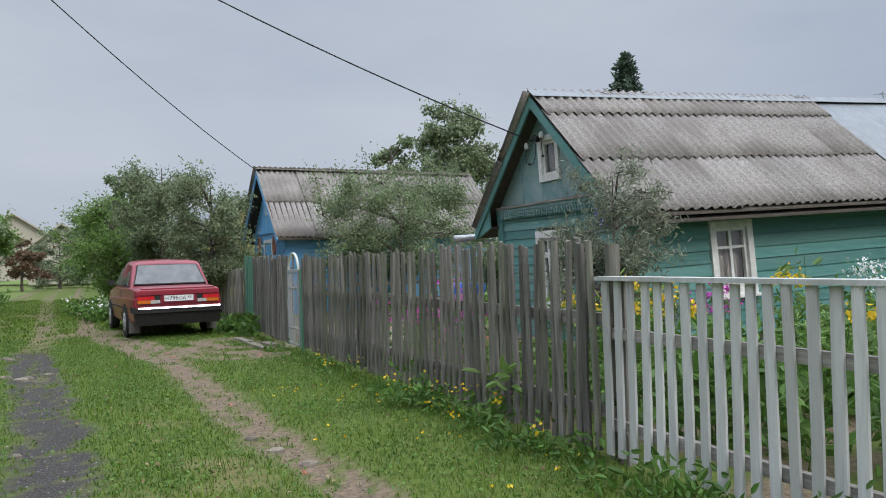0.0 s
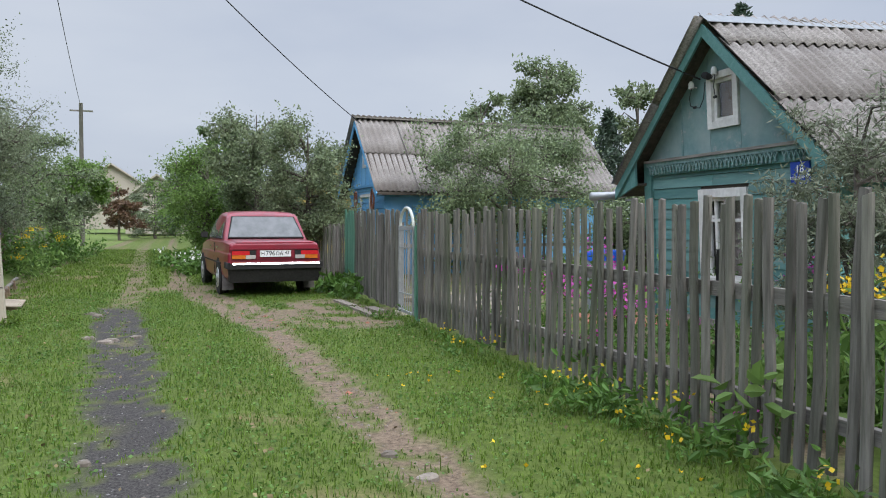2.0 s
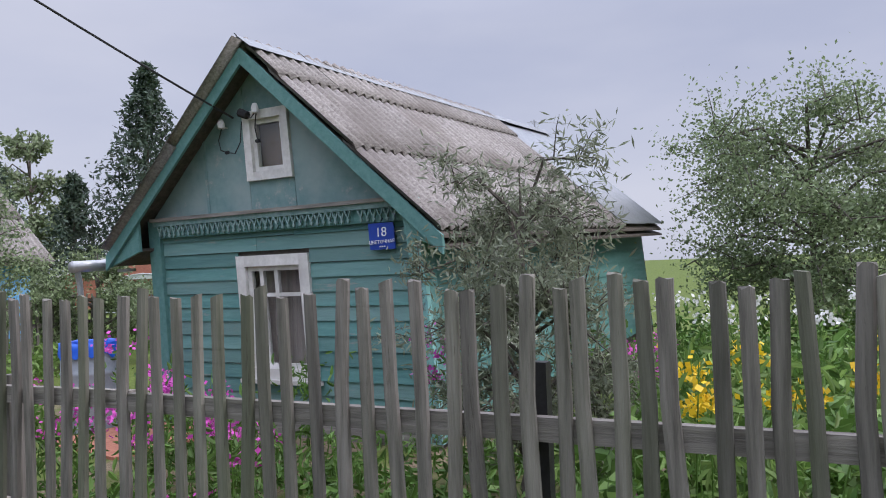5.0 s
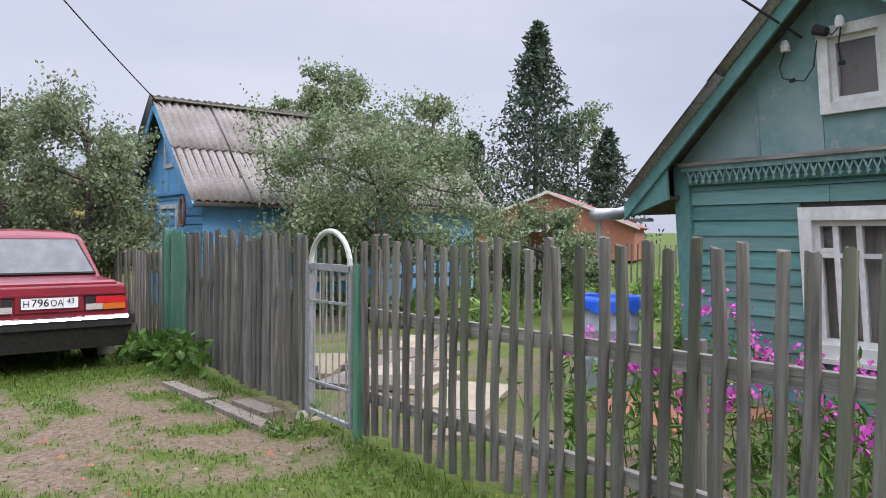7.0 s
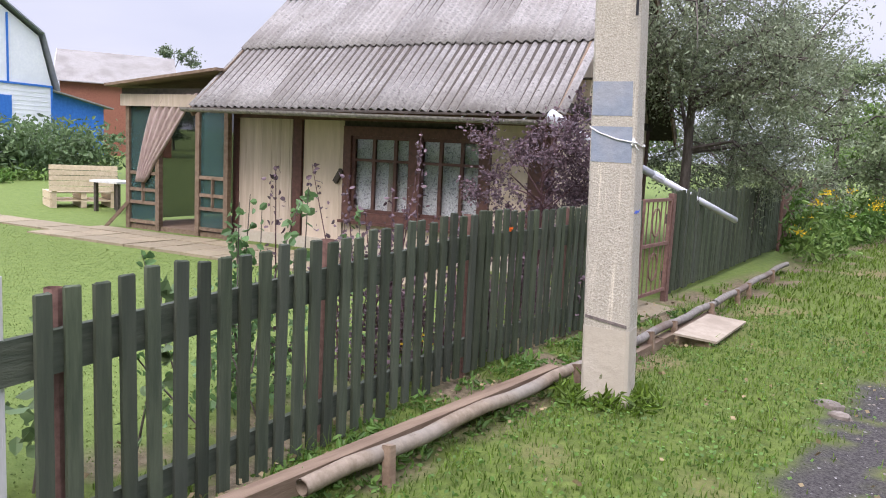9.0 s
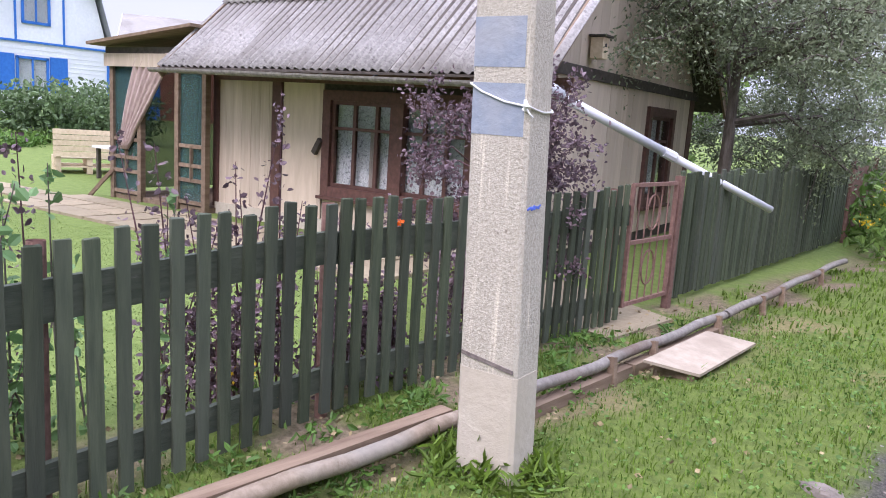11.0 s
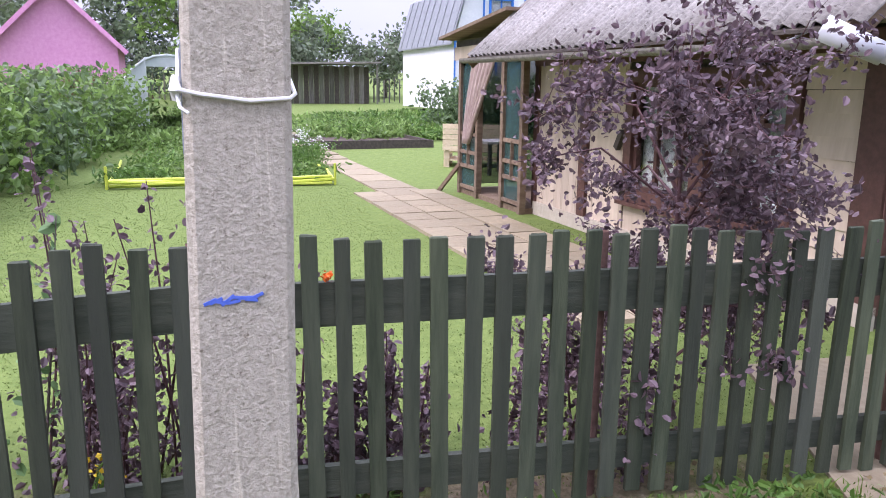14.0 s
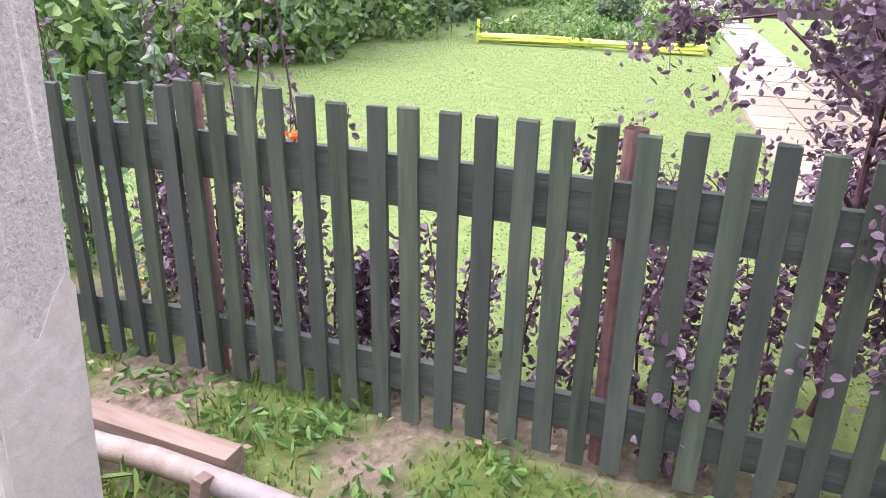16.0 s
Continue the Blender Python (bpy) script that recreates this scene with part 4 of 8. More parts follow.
# ---- fences along the right side ----
def picket(w, t, hgt, rng, tip=0.01, bow=0.012):
    s = Shape()
    z = [0, hgt * 0.35, hgt * 0.7, hgt]
    o = [(0, 0)] + [(rng.uniform(-bow, bow), rng.uniform(-bow, bow) * 0.5) for _ in range(2)] + [(rng.uniform(-bow, bow) * 1.5, 0)]
    c = 0.25 * w
    ring = [(-w / 2, -t * 0.2), (-w / 2 + c, -t / 2), (w / 2 - c, -t / 2), (w / 2, -t * 0.2), (w / 2, t / 2), (-w / 2, t / 2)]
    for k in range(4):
        sc = 1 - 0.06 * k / 3
        for i, (a, b) in enumerate(ring):
            lift = rng.uniform(-tip, tip) if k == 3 else 0
            s.v.append((o[k][1] + b * sc, o[k][0] + a * sc, z[k] + lift))
    for k in range(3):
        for i in range(6):
            a, b = k * 6 + i, k * 6 + (i + 1) % 6
            s.f.append((a, b, b + 6, a + 6))
    s.f.append(tuple(18 + i for i in range(6)))
    s.f.append(tuple(reversed(range(6))))
    return s


def picket_row(parent, name, meshes, a, b, pitch, z, rng, jit=0.012, lean=0.018, dz=0.03):
    a, b = Vector(a), Vector(b)
    n = int((b - a).length / pitch)
    ang = math.atan2((b - a).y, (b - a).x) - math.pi / 2
    for i in range(n + 1):
        p = a + (b - a) * (i / max(n, 1))
        p += (b - a).normalized() * rng.uniform(-jit, jit)
        piece(name, rng.choice(meshes), parent, (p.x, p.y, z + rng.uniform(-dz, dz)), (rng.uniform(-lean, lean), rng.uniform(-lean, lean), ang + rng.uniform(-0.08, 0.08)))


FX = 3.674
rngf = random.Random(11)
fence = thing("picket_fence", (FX, 9, 0), "weathered grey picket fence of rough narrow battens", "fence")
pk = [mesh_of("picket", picket(rngf.uniform(0.048, 0.062), 0.032, rngf.uniform(1.335, 1.385), rngf), GREYWOOD) for _ in range(12)]
pkw = [mesh_of("picket", picket(rngf.uniform(0.07, 0.09), 0.03, rngf.uniform(1.36, 1.43), rngf), GREYWOOD) for _ in range(8)]
picket_row(fence, "picket", pk, (FX, 5.62, 0), (FX, 7.42, 0), 0.1, 0.06, rngf)
picket_row(fence, "picket", pk, (FX, 7.54, 0), (FX, 12.66, 0), 0.122, 0.06, rngf)
picket_row(fence, "picket", pkw, (FX, 13.56, 0), (FX + 0.05, 16.6, 0), 0.107, 0.05, rngf, jit=0.006)
for z, w in ((0.90, 0.085), (0.32, 0.075)):
    part("rail", Shape().bar((FX + 0.045, 5.5, z), (FX + 0.045, 9.2, z + 0.01), 0.045, w), GREYWOOD_H, fence)
    part("rail", Shape().bar((FX + 0.052, 9.12, z + 0.02), (FX + 0.045, 12.72, z - 0.01), 0.045, w), GREYWOOD_H, fence)
    part("rail", Shape().bar((FX + 0.045, 13.5, z + 0.05), (FX + 0.095, 17.5, z + 0.03), 0.045, w), GREYWOOD_H, fence)
for y, hgt in ((5.58, 1.38), (10.1, 1.0), (14.9, 1.1), (16.66, 1.2)):
    part("post", Shape().tube([(FX + 0.13, y, -0.2), (FX + 0.13, y + 0.01, hgt)], [0.055, 0.05], 8), GREYWOOD, fence)
part("post", Shape().bar((FX + 0.11, 7.12, -0.2), (FX + 0.11, 7.12, 1.13), 0.055, 0.055, (1, 0, 0)), BLACKMETAL, fence, "square black steel fence post")
gb_f = thing("green_board_fence", (FX + 0.06, 17.0, 0), "faded green painted upright boards in the fence", "fence")
pg = [mesh_of("board", picket(0.105, 0.028, rngf.uniform(1.42, 1.48), rngf, bow=0.004), GREENBOARD) for _ in range(4)]
picket_row(gb_f, "board", pg, (FX + 0.06, 16.74, 0), (FX + 0.08, 17.6, 0), 0.108, 0.04, rngf, jit=0.003, lean=0.008)

wf = thing("white_picket_fence", (FX, 3, 0), "worn white picket fence with a flat top rail", "fence")
pw = [mesh_of("picket", picket(rngf.uniform(0.056, 0.066), 0.024, 1.08, rngf, tip=0.0, bow=0.004), WHITEWOOD) for _ in range(8)]
picket_row(wf, "picket", pw, (FX, 0.4, 0), (FX, 5.5, 0), 0.112, 0.07, rngf, jit=0.006, lean=0.012, dz=0.005)
part("cap_rail", Shape().box(FX - 0.03, FX + 0.09, 0.3, 3.0, 1.155, 1.18), WHITEWOOD, wf)
part("cap_rail", Shape().box(FX - 0.028, FX + 0.092, 3.004, 5.58, 1.153, 1.178), WHITEWOOD, wf)
for z in (0.82, 0.25):
    part("rail", Shape().bar((FX + 0.04, 0.3, z), (FX + 0.04, 5.56, z), 0.04, 0.07), GREYWOOD_H, wf)
for y in (0.6, 3.0, 5.45):
    part("post", Shape().bar((FX + 0.11, y, -0.2), (FX + 0.11, y, 1.15), 0.08, 0.08, (1, 0, 0)), GREYWOOD, wf)

# ---- garden gate with an arched top ----
def garden_gate():
    ga, gb_ = 12.80, 13.44
    g = thing("garden_gate", (FX - 0.01, 13.1, 0), "grey painted steel garden gate with an arched top", "gate")
    x = FX - 0.01
    for y, mt, lab in ((ga - 0.06, GREENBOARD, "green painted gate post"), (gb_ + 0.05, GATESILVER, "")):
        part("gate_post", Shape().bar((x, y, -0.2), (x, y, 1.24), 0.06, 0.06, (1, 0, 0)), mt, g, lab)
    fr = part("gate_frame", Shape().bar((x - 0.03, ga, 0.06), (x - 0.03, ga, 1.22), 0.035, 0.03, (1, 0, 0)).bar((x - 0.03, gb_, 0.06), (x - 0.03, gb_, 1.22), 0.035, 0.03, (1, 0, 0)).bar((x - 0.03, ga, 1.205), (x - 0.03, gb_, 1.205), 0.03, 0.05).bar((x - 0.03, ga, 0.08), (x - 0.03, gb_, 0.08), 0.03, 0.035), GATESILVER, g)
    for z in (0.95, 0.33):
        part("crossbar", Shape().bar((x - 0.035, ga, z), (x - 0.035, gb_, z - 0.01), 0.02, 0.018), GATESILVER, g)
    for k in range(6):
        y = ga + 0.07 + k * 0.1
        part("bar", Shape().tube([(x - 0.03, y, 0.09), (x - 0.03, y, 1.19)], 0.007, 6), GATESILVER, g)
    pts = [(x - 0.03, 13.12 + 0.30 * math.cos(a), 1.22 + 0.255 * math.sin(a)) for a in [math.pi * k / 14 for k in range(15)]]
    part("arch", Shape().tube(pts, 0.02, 8), ARCHWHITE, g)
    part("arch_bar", Shape().bar((x - 0.03, 13.12, 1.22), (x - 0.03, 13.12, 1.46), 0.03, 0.02, (1, 0, 0)), GREYWOOD, g)
    part("latch_plate", Shape().box(x - 0.06, x - 0.045, gb_ - 0.07, gb_ - 0.01, 0.62, 0.78), GATESILVER, g)
    part("footing", Shape().hexa([(x - 0.12, gb_ - 0.06, -0.05), (x + 0.08, gb_ - 0.05, -0.05), (x + 0.07, gb_ + 0.14, -0.05), (x - 0.1, gb_ + 0.13, -0.05), (x - 0.09, gb_ - 0.03, 0.05), (x + 0.06, gb_ - 0.02, 0.06), (x + 0.05, gb_ + 0.11, 0.05), (x - 0.08, gb_ + 0.1, 0.06)]), CONCRETE_FOOT, g)


garden_gate()

# ---- slabs at the gate ----
for a, b, w in (((3.16, 15.45), (3.22, 14.5), 0.16), ((3.2, 14.42), (3.24, 13.35), 0.15), ((3.42, 14.3), (3.46, 13.7), 0.2)):
    s = Shape().bar((*a, 0.0), (*b, 0.005), w * 0.8, 0.07)
    solid("kerb_slab", s, STONE, "cracked concrete edging slab sunk in the dirt", "slab", group="slabs by the gate")

# ---- concrete pole by the lane ----
def lane_pole():
    cx, cy, turn = -1.364, 13.851, radians(11.6)
    p = thing("utility_pole", (cx, cy, 0), "tall tapered concrete utility pole with grey-blue painted bands", "utility pole")
    W, D = 0.136, 0.100

    def at(a, b, z):
        """Pole place: a to the right along the front face and b to the back, in half widths; z up the leaning shaft."""
        k = 1 - 0.018 * z
        x, y = a * W * k, b * D * k
        return (cx - 0.051 * z + x * math.cos(turn) - y * math.sin(turn), cy + 0.012 * z + x * math.sin(turn) + y * math.cos(turn), z)

    def section(z0, z1, mt, name, grow=0.0, label=""):
        s = Shape()
        ca, cb, g = 0.12, 0.16, 1 + grow
        for z in (z0, z1):
            for a, b in ((-1 + ca, -1), (1 - ca, -1), (1, -1 + cb), (1, 1 - cb), (1 - ca, 1), (-1 + ca, 1), (-1, 1 - cb), (-1, -1 + cb)):
                s.v.append(at(a * g, b * g, z))
        s.f = [tuple(reversed(range(8))), tuple(range(8, 16))] + [(i, (i + 1) % 8, (i + 1) % 8 + 8, i + 8) for i in range(8)]
        return part(name, s, mt, p, label)

    def plate(name, a0, a1, z0, z1, mt, label, face=-1, lift=0.016, slant=0.0):
        lo, hi = (face - lift, face + 0.04) if face < 0 else (face - 0.04, face + lift)
        ring = [at(a0, lo, z0 + slant), at(a1, lo, z0), at(a1, hi, z0), at(a0, hi, z0 + slant), at(a0, lo, z1 + slant), at(a1, lo, z1), at(a1, hi, z1), at(a0, hi, z1 + slant)]
        return part(name, Shape().hexa(ring), mt, p, label)
    section(0.43, 9.5, CONCRETE, "shaft")
    section(-0.4, 0.45, CONCRETE_FOOT, "cast_foot", 0.014, "paler concrete cast round the foot")
    plate("painted_band", -0.93, 0.80, 1.66, 1.85, GREYBLUE, "grey-blue painted band")
    plate("painted_band", -0.93, 0.84, 1.40, 1.60, GREYBLUE, "grey-blue painted band")
    plate("form_joint", -0.9, 0.9, 0.468, 0.484, JOINTMARK, "dark slanting casting joint", lift=0.05, slant=0.035)
    rp_ = random.Random(14)
    edge_ = [(0.95 - 0.19 * k, 0.70 + 0.05 * math.sin(0.9 * k) + rp_.uniform(-0.02, 0.02)) for k in range(11)]
    s = Shape().prism([(-0.95, -0.2), (0.95, -0.2)] + edge_, 0.97, 1.02, lambda q, z, d: Vector(at(q, d, z)))
    part("cast_patch", s, CONCRETE_FOOT, p, "smooth paler concrete on the lower face")
    rg = random.Random(3)
    loop = [(-1.03, 0.9, 1.62), (-1.05, -0.6, 1.60), (-1.0, -1.06, 1.595), (-0.6, -1.06, 1.565), (0.2, -1.07, 1.53), (0.8, -1.08, 1.518), (1.03, -1.02, 1.515), (1.04, -0.7, 1.508), (1.04, 0.2, 1.497), (1.04, 0.95, 1.502), (0.95, 1.06, 1.51), (0.0, 1.05, 1.56), (-0.95, 1.06, 1.62)]
    part("tied_wire", Shape().tube([at(*q) for q in loop], 0.0042, 6), PORCELAIN, p, "pale wire twisted round the pole")
    part("wire_knot", Shape().tube([at(0.86, -1.10, 1.50), at(0.96, -1.12, 1.515), at(0.90, -1.12, 1.54)], [0.009, 0.013, 0.006], 6), PORCELAIN, p)
    part("wire_end", Shape().tube([at(0.94, -1.10, 1.51), at(1.06, -1.05, 1.485), at(1.10, -0.9, 1.475)], 0.0035, 5), PORCELAIN, p)
    s = Shape()
    b = -0.75
    while b < 0.15:
        s.bar(at(1.008, b, 1.125 + rg.uniform(-0.007, 0.007)), at(1.008, b + 0.24, 1.13 + rg.uniform(-0.009, 0.009)), 0.004, 0.006)
        b += 0.11
    part("crayon_mark", s, BLUEMARK, p, "blue crayon scribble")
    part("crossarm", Shape().bar((cx - 1.15, cy + 0.1, 8.9), (cx + 0.25, cy + 0.1, 8.9), 0.07, 0.07), GALV, p)
    for dx in (-1.05, 0.15):
        part("insulator", Shape().tube([(cx + dx, cy + 0.1, 8.93), (cx + dx, cy + 0.1, 9.0), (cx + dx, cy + 0.1, 9.08)], [0.03, 0.05, 0.03], 8), PORCELAIN, p)


lane_pole()


def cable(name, a, b, sag, label, r=0.011, n=24):
    a, b = Vector(a), Vector(b)
    pts = [a.lerp(b, k / n) - Vector((0, 0, sag * 4 * (k / n) * (1 - k / n))) for k in range(n + 1)]
    solid(name, Shape().tube(pts, r, 5), CABLE, label, "cable")


cable("service_cable", (-1.32, 13.87, 7.35), tuple(TH(-0.30, -0.05, 3.06)), 0.22, "black service cable sagging to the house gable")
cable("service_cable", (-1.32, 13.9, 6.85), (5.25, 22.72, 3.85), 0.2, "black service cable sagging to the blue house")
cable("line_cable", (-1.42, 13.9, 8.85), (-3.97, 46.6, 7.2), 0.35, "black overhead line running along the lane")
cable("line_cable", (-1.42, 13.85, 9.3), (0.2, -25, 8.6), 0.9, "black overhead line running along the lane")
cable("pole_cable", (-1.62, 13.86, 8.4), (-1.33, 13.77, 2.2), -0.04, "black cable hanging down the pole", 0.008)
fp = thing("far_utility_pole", (-3.97, 46.6, 0), "weathered wooden utility pole far down the lane", "utility pole")
part("shaft", Shape().tube([(-3.97, 46.6, -0.3), (-3.97, 46.6, 7.4)], [0.13, 0.10], 8), GREYWOOD, fp)
part("crossarm", Shape().bar((-4.5, 46.6, 7.0), (-3.4, 46.6, 7.0), 0.08, 0.08), GREYWOOD, fp)

# ---- fence on the lane's other side ----
def line_x(y):
    return -2.26 - (0.115 if y < 13.98 else 0.075) * (y - 13.98)


def picket_y(k):
    return 13.979 + 0.1062 * k if k <= 10 else 15.041 + 0.1062 * 0.965 * (k - 10)


rngl = random.Random(21)
lf = thing("low_picket_fence", (line_x(13.5), 13.5, 0), "dark green painted picket fence on brown pipe posts", "fence")


def flat_picket(w, t, hgt, rng):
    s = Shape()
    b = 0.004
    k = rng.uniform(-0.004, 0.004)
    lo = [(-t / 2, -w / 2), (t / 2, -w / 2), (t / 2, w / 2), (-t / 2, w / 2)]
    for z, g in ((0, 0), (hgt - b, 0), (hgt, b)):
        for x, y in lo:
            s.v.append((x - math.copysign(g, x), y - math.copysign(g, y) + k * z, z + (rng.uniform(-0.004, 0.004) if z == hgt else 0)))
    s.f = [(3, 2, 1, 0), (8, 9, 10, 11)] + [(4 * j + i, 4 * j + (i + 1) % 4, 4 * j + 4 + (i + 1) % 4, 4 * j + 4 + i) for j in range(2) for i in range(4)]
    return s


def top_dip(y):
    return -0.055 * max(0.0, 13.6 - y)


lp = [mesh_of("picket", flat_picket(rngl.uniform(0.05, 0.06), 0.02, rngl.uniform(1.0, 1.03), rngl), DARKGREEN) for _ in range(10)]
for k in range(-29, 24):
    y = picket_y(k) + (0.022 if k == -4 else 0.0)
    piece("picket", rngl.choice(lp), lf, (line_x(y), y + rngl.uniform(-0.004, 0.004), 0.035 + top_dip(y) + rngl.uniform(-0.015, 0.012)), (rngl.uniform(-0.014, 0.014), rngl.uniform(-0.008, 0.008), 0.09 + rngl.uniform(-0.03, 0.03)))
for a, b in ((10.7, 13.58), (13.59, 16.5)):
    for z, hh in ((0.825, 0.15), (0.19, 0.115)):
        part("rail", Shape().bar((line_x(a) - 0.028, a, z + top_dip(a)), (line_x(b) - 0.028, b, z + top_dip(b) + 0.008), 0.028, hh), DARKGREEN_H, lf)
for k in (-28.3, -15.6, -3.45, 9.5, 22.4):
    y = picket_y(k)
    s = Shape().tube([(line_x(y) - 0.075, y, -0.2), (line_x(y) - 0.075, y, 1.03 + top_dip(y))], 0.032, 12, cap=False)
    s.tube([(line_x(y) - 0.075, y, 1.03 + top_dip(y)), (line_x(y) - 0.075, y, 0.85)], 0.026, 12, cap=False)
    part("post", s, RUSTPIPE, lf, "brown rusty pipe post")
ef = thing("end_post", (-1.95, 10.74, 0), "bleached wooden fence post", "post")
part("post_body", Shape().bar((-1.95, 10.74, -0.1), (-1.95, 10.74, 0.95), 0.10, 0.06, (1, 0, 0)), WHITEWOOD, ef)

far_l = thing("dark_board_fence", (-2.8, 20, 0), "dark green close-boarded picket fence", "fence")
lq = [mesh_of("picket", flat_picket(rngl.uniform(0.075, 0.09), 0.02, rngl.uniform(1.04, 1.12), rngl), DARKGREEN) for _ in range(8)]
picket_row(far_l, "picket", lq, (-2.56, 17.4, 0), (-3.3, 23.7, 0), 0.103, 0.06, rngl, jit=0.004, lean=0.012, dz=0.015)
for z in (0.85, 0.25):
    part("rail", Shape().bar((-2.6, 17.35, z), (-3.34, 23.75, z), 0.03, 0.1), DARKGREEN_H, far_l)
rf = thing("rusty_sheet_fence", (-3.5, 25, 0), "rusty brown sheet and mesh fence panels", "fence")
for k in range(4):
    y0 = 23.85 + k * 1.25
    part("panel", Shape().bar((-3.33 - 0.06 * k, y0, 0.62), (-3.38 - 0.06 * k, y0 + 1.2, 0.62), 0.02, 1.1), RUSTPIPE if k % 2 == 0 else GREYWOOD_H, rf)
    part("post", Shape().tube([(-3.30 - 0.06 * k, y0 - 0.02, -0.1), (-3.30 - 0.06 * k, y0 - 0.02, 1.3)], 0.03, 8), RUSTPIPE, rf)

# brown wrought gate between the two fences
wg = thing("small_iron_gate", (-2.47, 16.85, 0), "brown iron gate with curled bars standing ajar", "gate")
for y in (17.28,):
    part("gate_post", Shape().bar((line_x(y) - 0.02, y, -0.1), (line_x(y) - 0.02, y, 1.12), 0.06, 0.06, (1, 0, 0)), RUSTPIPE, wg)
g0, g1 = (-2.46, 16.48), (-2.52, 17.22)
s = Shape()
for z in (1.06, 0.14, 0.62):
    s.bar((*g0, z), (*g1, z), 0.025, 0.03)
for q in (g0, g1):
    s.bar((*q, 0.12), (*q, 1.07), 0.025, 0.03, (1, 0, 0))
part("gate_frame", s, RUSTPIPE, wg)
for k in range(1, 6):
    a = Vector((*g0, 0)).lerp(Vector((*g1, 0)), k / 6)
    part("bar", Shape().tube([(a.x, a.y, 0.14), (a.x, a.y, 1.05)], 0.007, 5), RUSTPIPE, wg)
for zc in (0.84, 0.40):
    c = Vector((*g0, zc)).lerp(Vector((*g1, zc)), 0.5)
    part("curl", Shape().tube([(c.x, c.y + 0.09 * math.cos(a), zc + 0.14 * math.sin(a)) for a in [2 * math.pi * k / 16 for k in range(17)]], 0.008, 5), RUSTPIPE, wg)

# ---- water pipe on a timber along the ditch ----
def pipe_run(y0, y1, z, r, name, label, mt, dx=0.0, sag=0.012):
    n = 10
    pts = [(along(PIPE_X, y0 + (y1 - y0) * k / n) + dx, y0 + (y1 - y0) * k / n, z + sag * math.sin(k * 1.7)) for k in range(n + 1)]
    s = Shape().tube(pts, r, 12, cap=False)
    s.tube(pts[::-1], r * 0.82, 12, cap=False)
    return solid(name, s, mt, label, "pipe", smooth=True)


pipe_run(11.75, 14.4, 0.055, 0.038, "water_pipe", "old grey-brown water pipe lying beside the lane", PIPE)
pipe_run(14.36, 17.3, 0.07, 0.034, "water_pipe", "old grey water pipe propped on short stakes", PIPEGREY, 0.01)
pipe_run(17.26, 21.5, 0.07, 0.036, "water_pipe", "old grey water pipe propped on short stakes", PIPEGREY, 0.02)
for a, b, dx, z in ((10.9, 14.05, -0.115, 0.02), (14.3, 15.6, 0.035, -0.04), (15.63, 17.1, 0.035, -0.035)):
    solid("timber_beam", Shape().bar((along(PIPE_X, a) + dx, a, z), (along(PIPE_X, b) + dx, b, z + 0.005), 0.08, 0.09), RAWBEAM, "dirty brown timber laid along the pipe", "beam")
for y, d in ((12.2, 0.1), (14.05, 0.08), (15.35, 0.06), (15.9, 0.07), (17.0, 0.08), (18.1, 0.07), (18.7, 0.06), (20.2, 0.07)):
    x = along(PIPE_X, y) + 0.06
    solid("pipe_stake", Shape().bar((x + 0.02, y, -0.12), (x - 0.02, y + 0.03, 0.105), 0.035, 0.05, (1, 0, 0)), RAWBEAM, "short wooden stake holding the pipe", "stake", group="pipe stakes")

# plywood cover over the well pit
cv = [(-1.69, 15.55), (-1.40, 15.71), (-1.51, 16.73), (-1.80, 16.57)]
s = Shape().hexa([(*p, z - 0.018) for p, z in zip(cv, (0.09, 0.05, 0.05, 0.09))] + [(*p, z) for p, z in zip(cv, (0.09, 0.05, 0.05, 0.09))])
solid("pit_cover", s, PLY, "weathered pale plywood cover lying over a pit", "cover")
solid("pit_timber", Shape().box(-1.70, -1.44, 15.70, 15.78, -0.1, 0.04), RAWBEAM, "rotten timber edge under the cover", "beam")
s = Shape().hexa([(-3.6, 16.3, -0.02), (-2.2, 15.95, -0.02), (-2.25, 16.9, -0.02), (-3.7, 17.3, -0.02), (-3.6, 16.3, 0.022), (-2.2, 15.95, 0.022), (-2.25, 16.9, 0.022), (-3.7, 17.3, 0.022)])
solid("concrete_path", s, PAVER, "sandy concrete path leading through the iron gate", "path", kind="structure")

# ---- the beige cottage ----
LW, LU, LN = Vector((-6.953, 16.868, 0)), Vector((0.976, 0.218, 0)), Vector((-0.218, 0.976, 0))


def LH(u, n, z):
    p = LW + LU * u + LN * n
    return Vector((p.x, p.y, z))


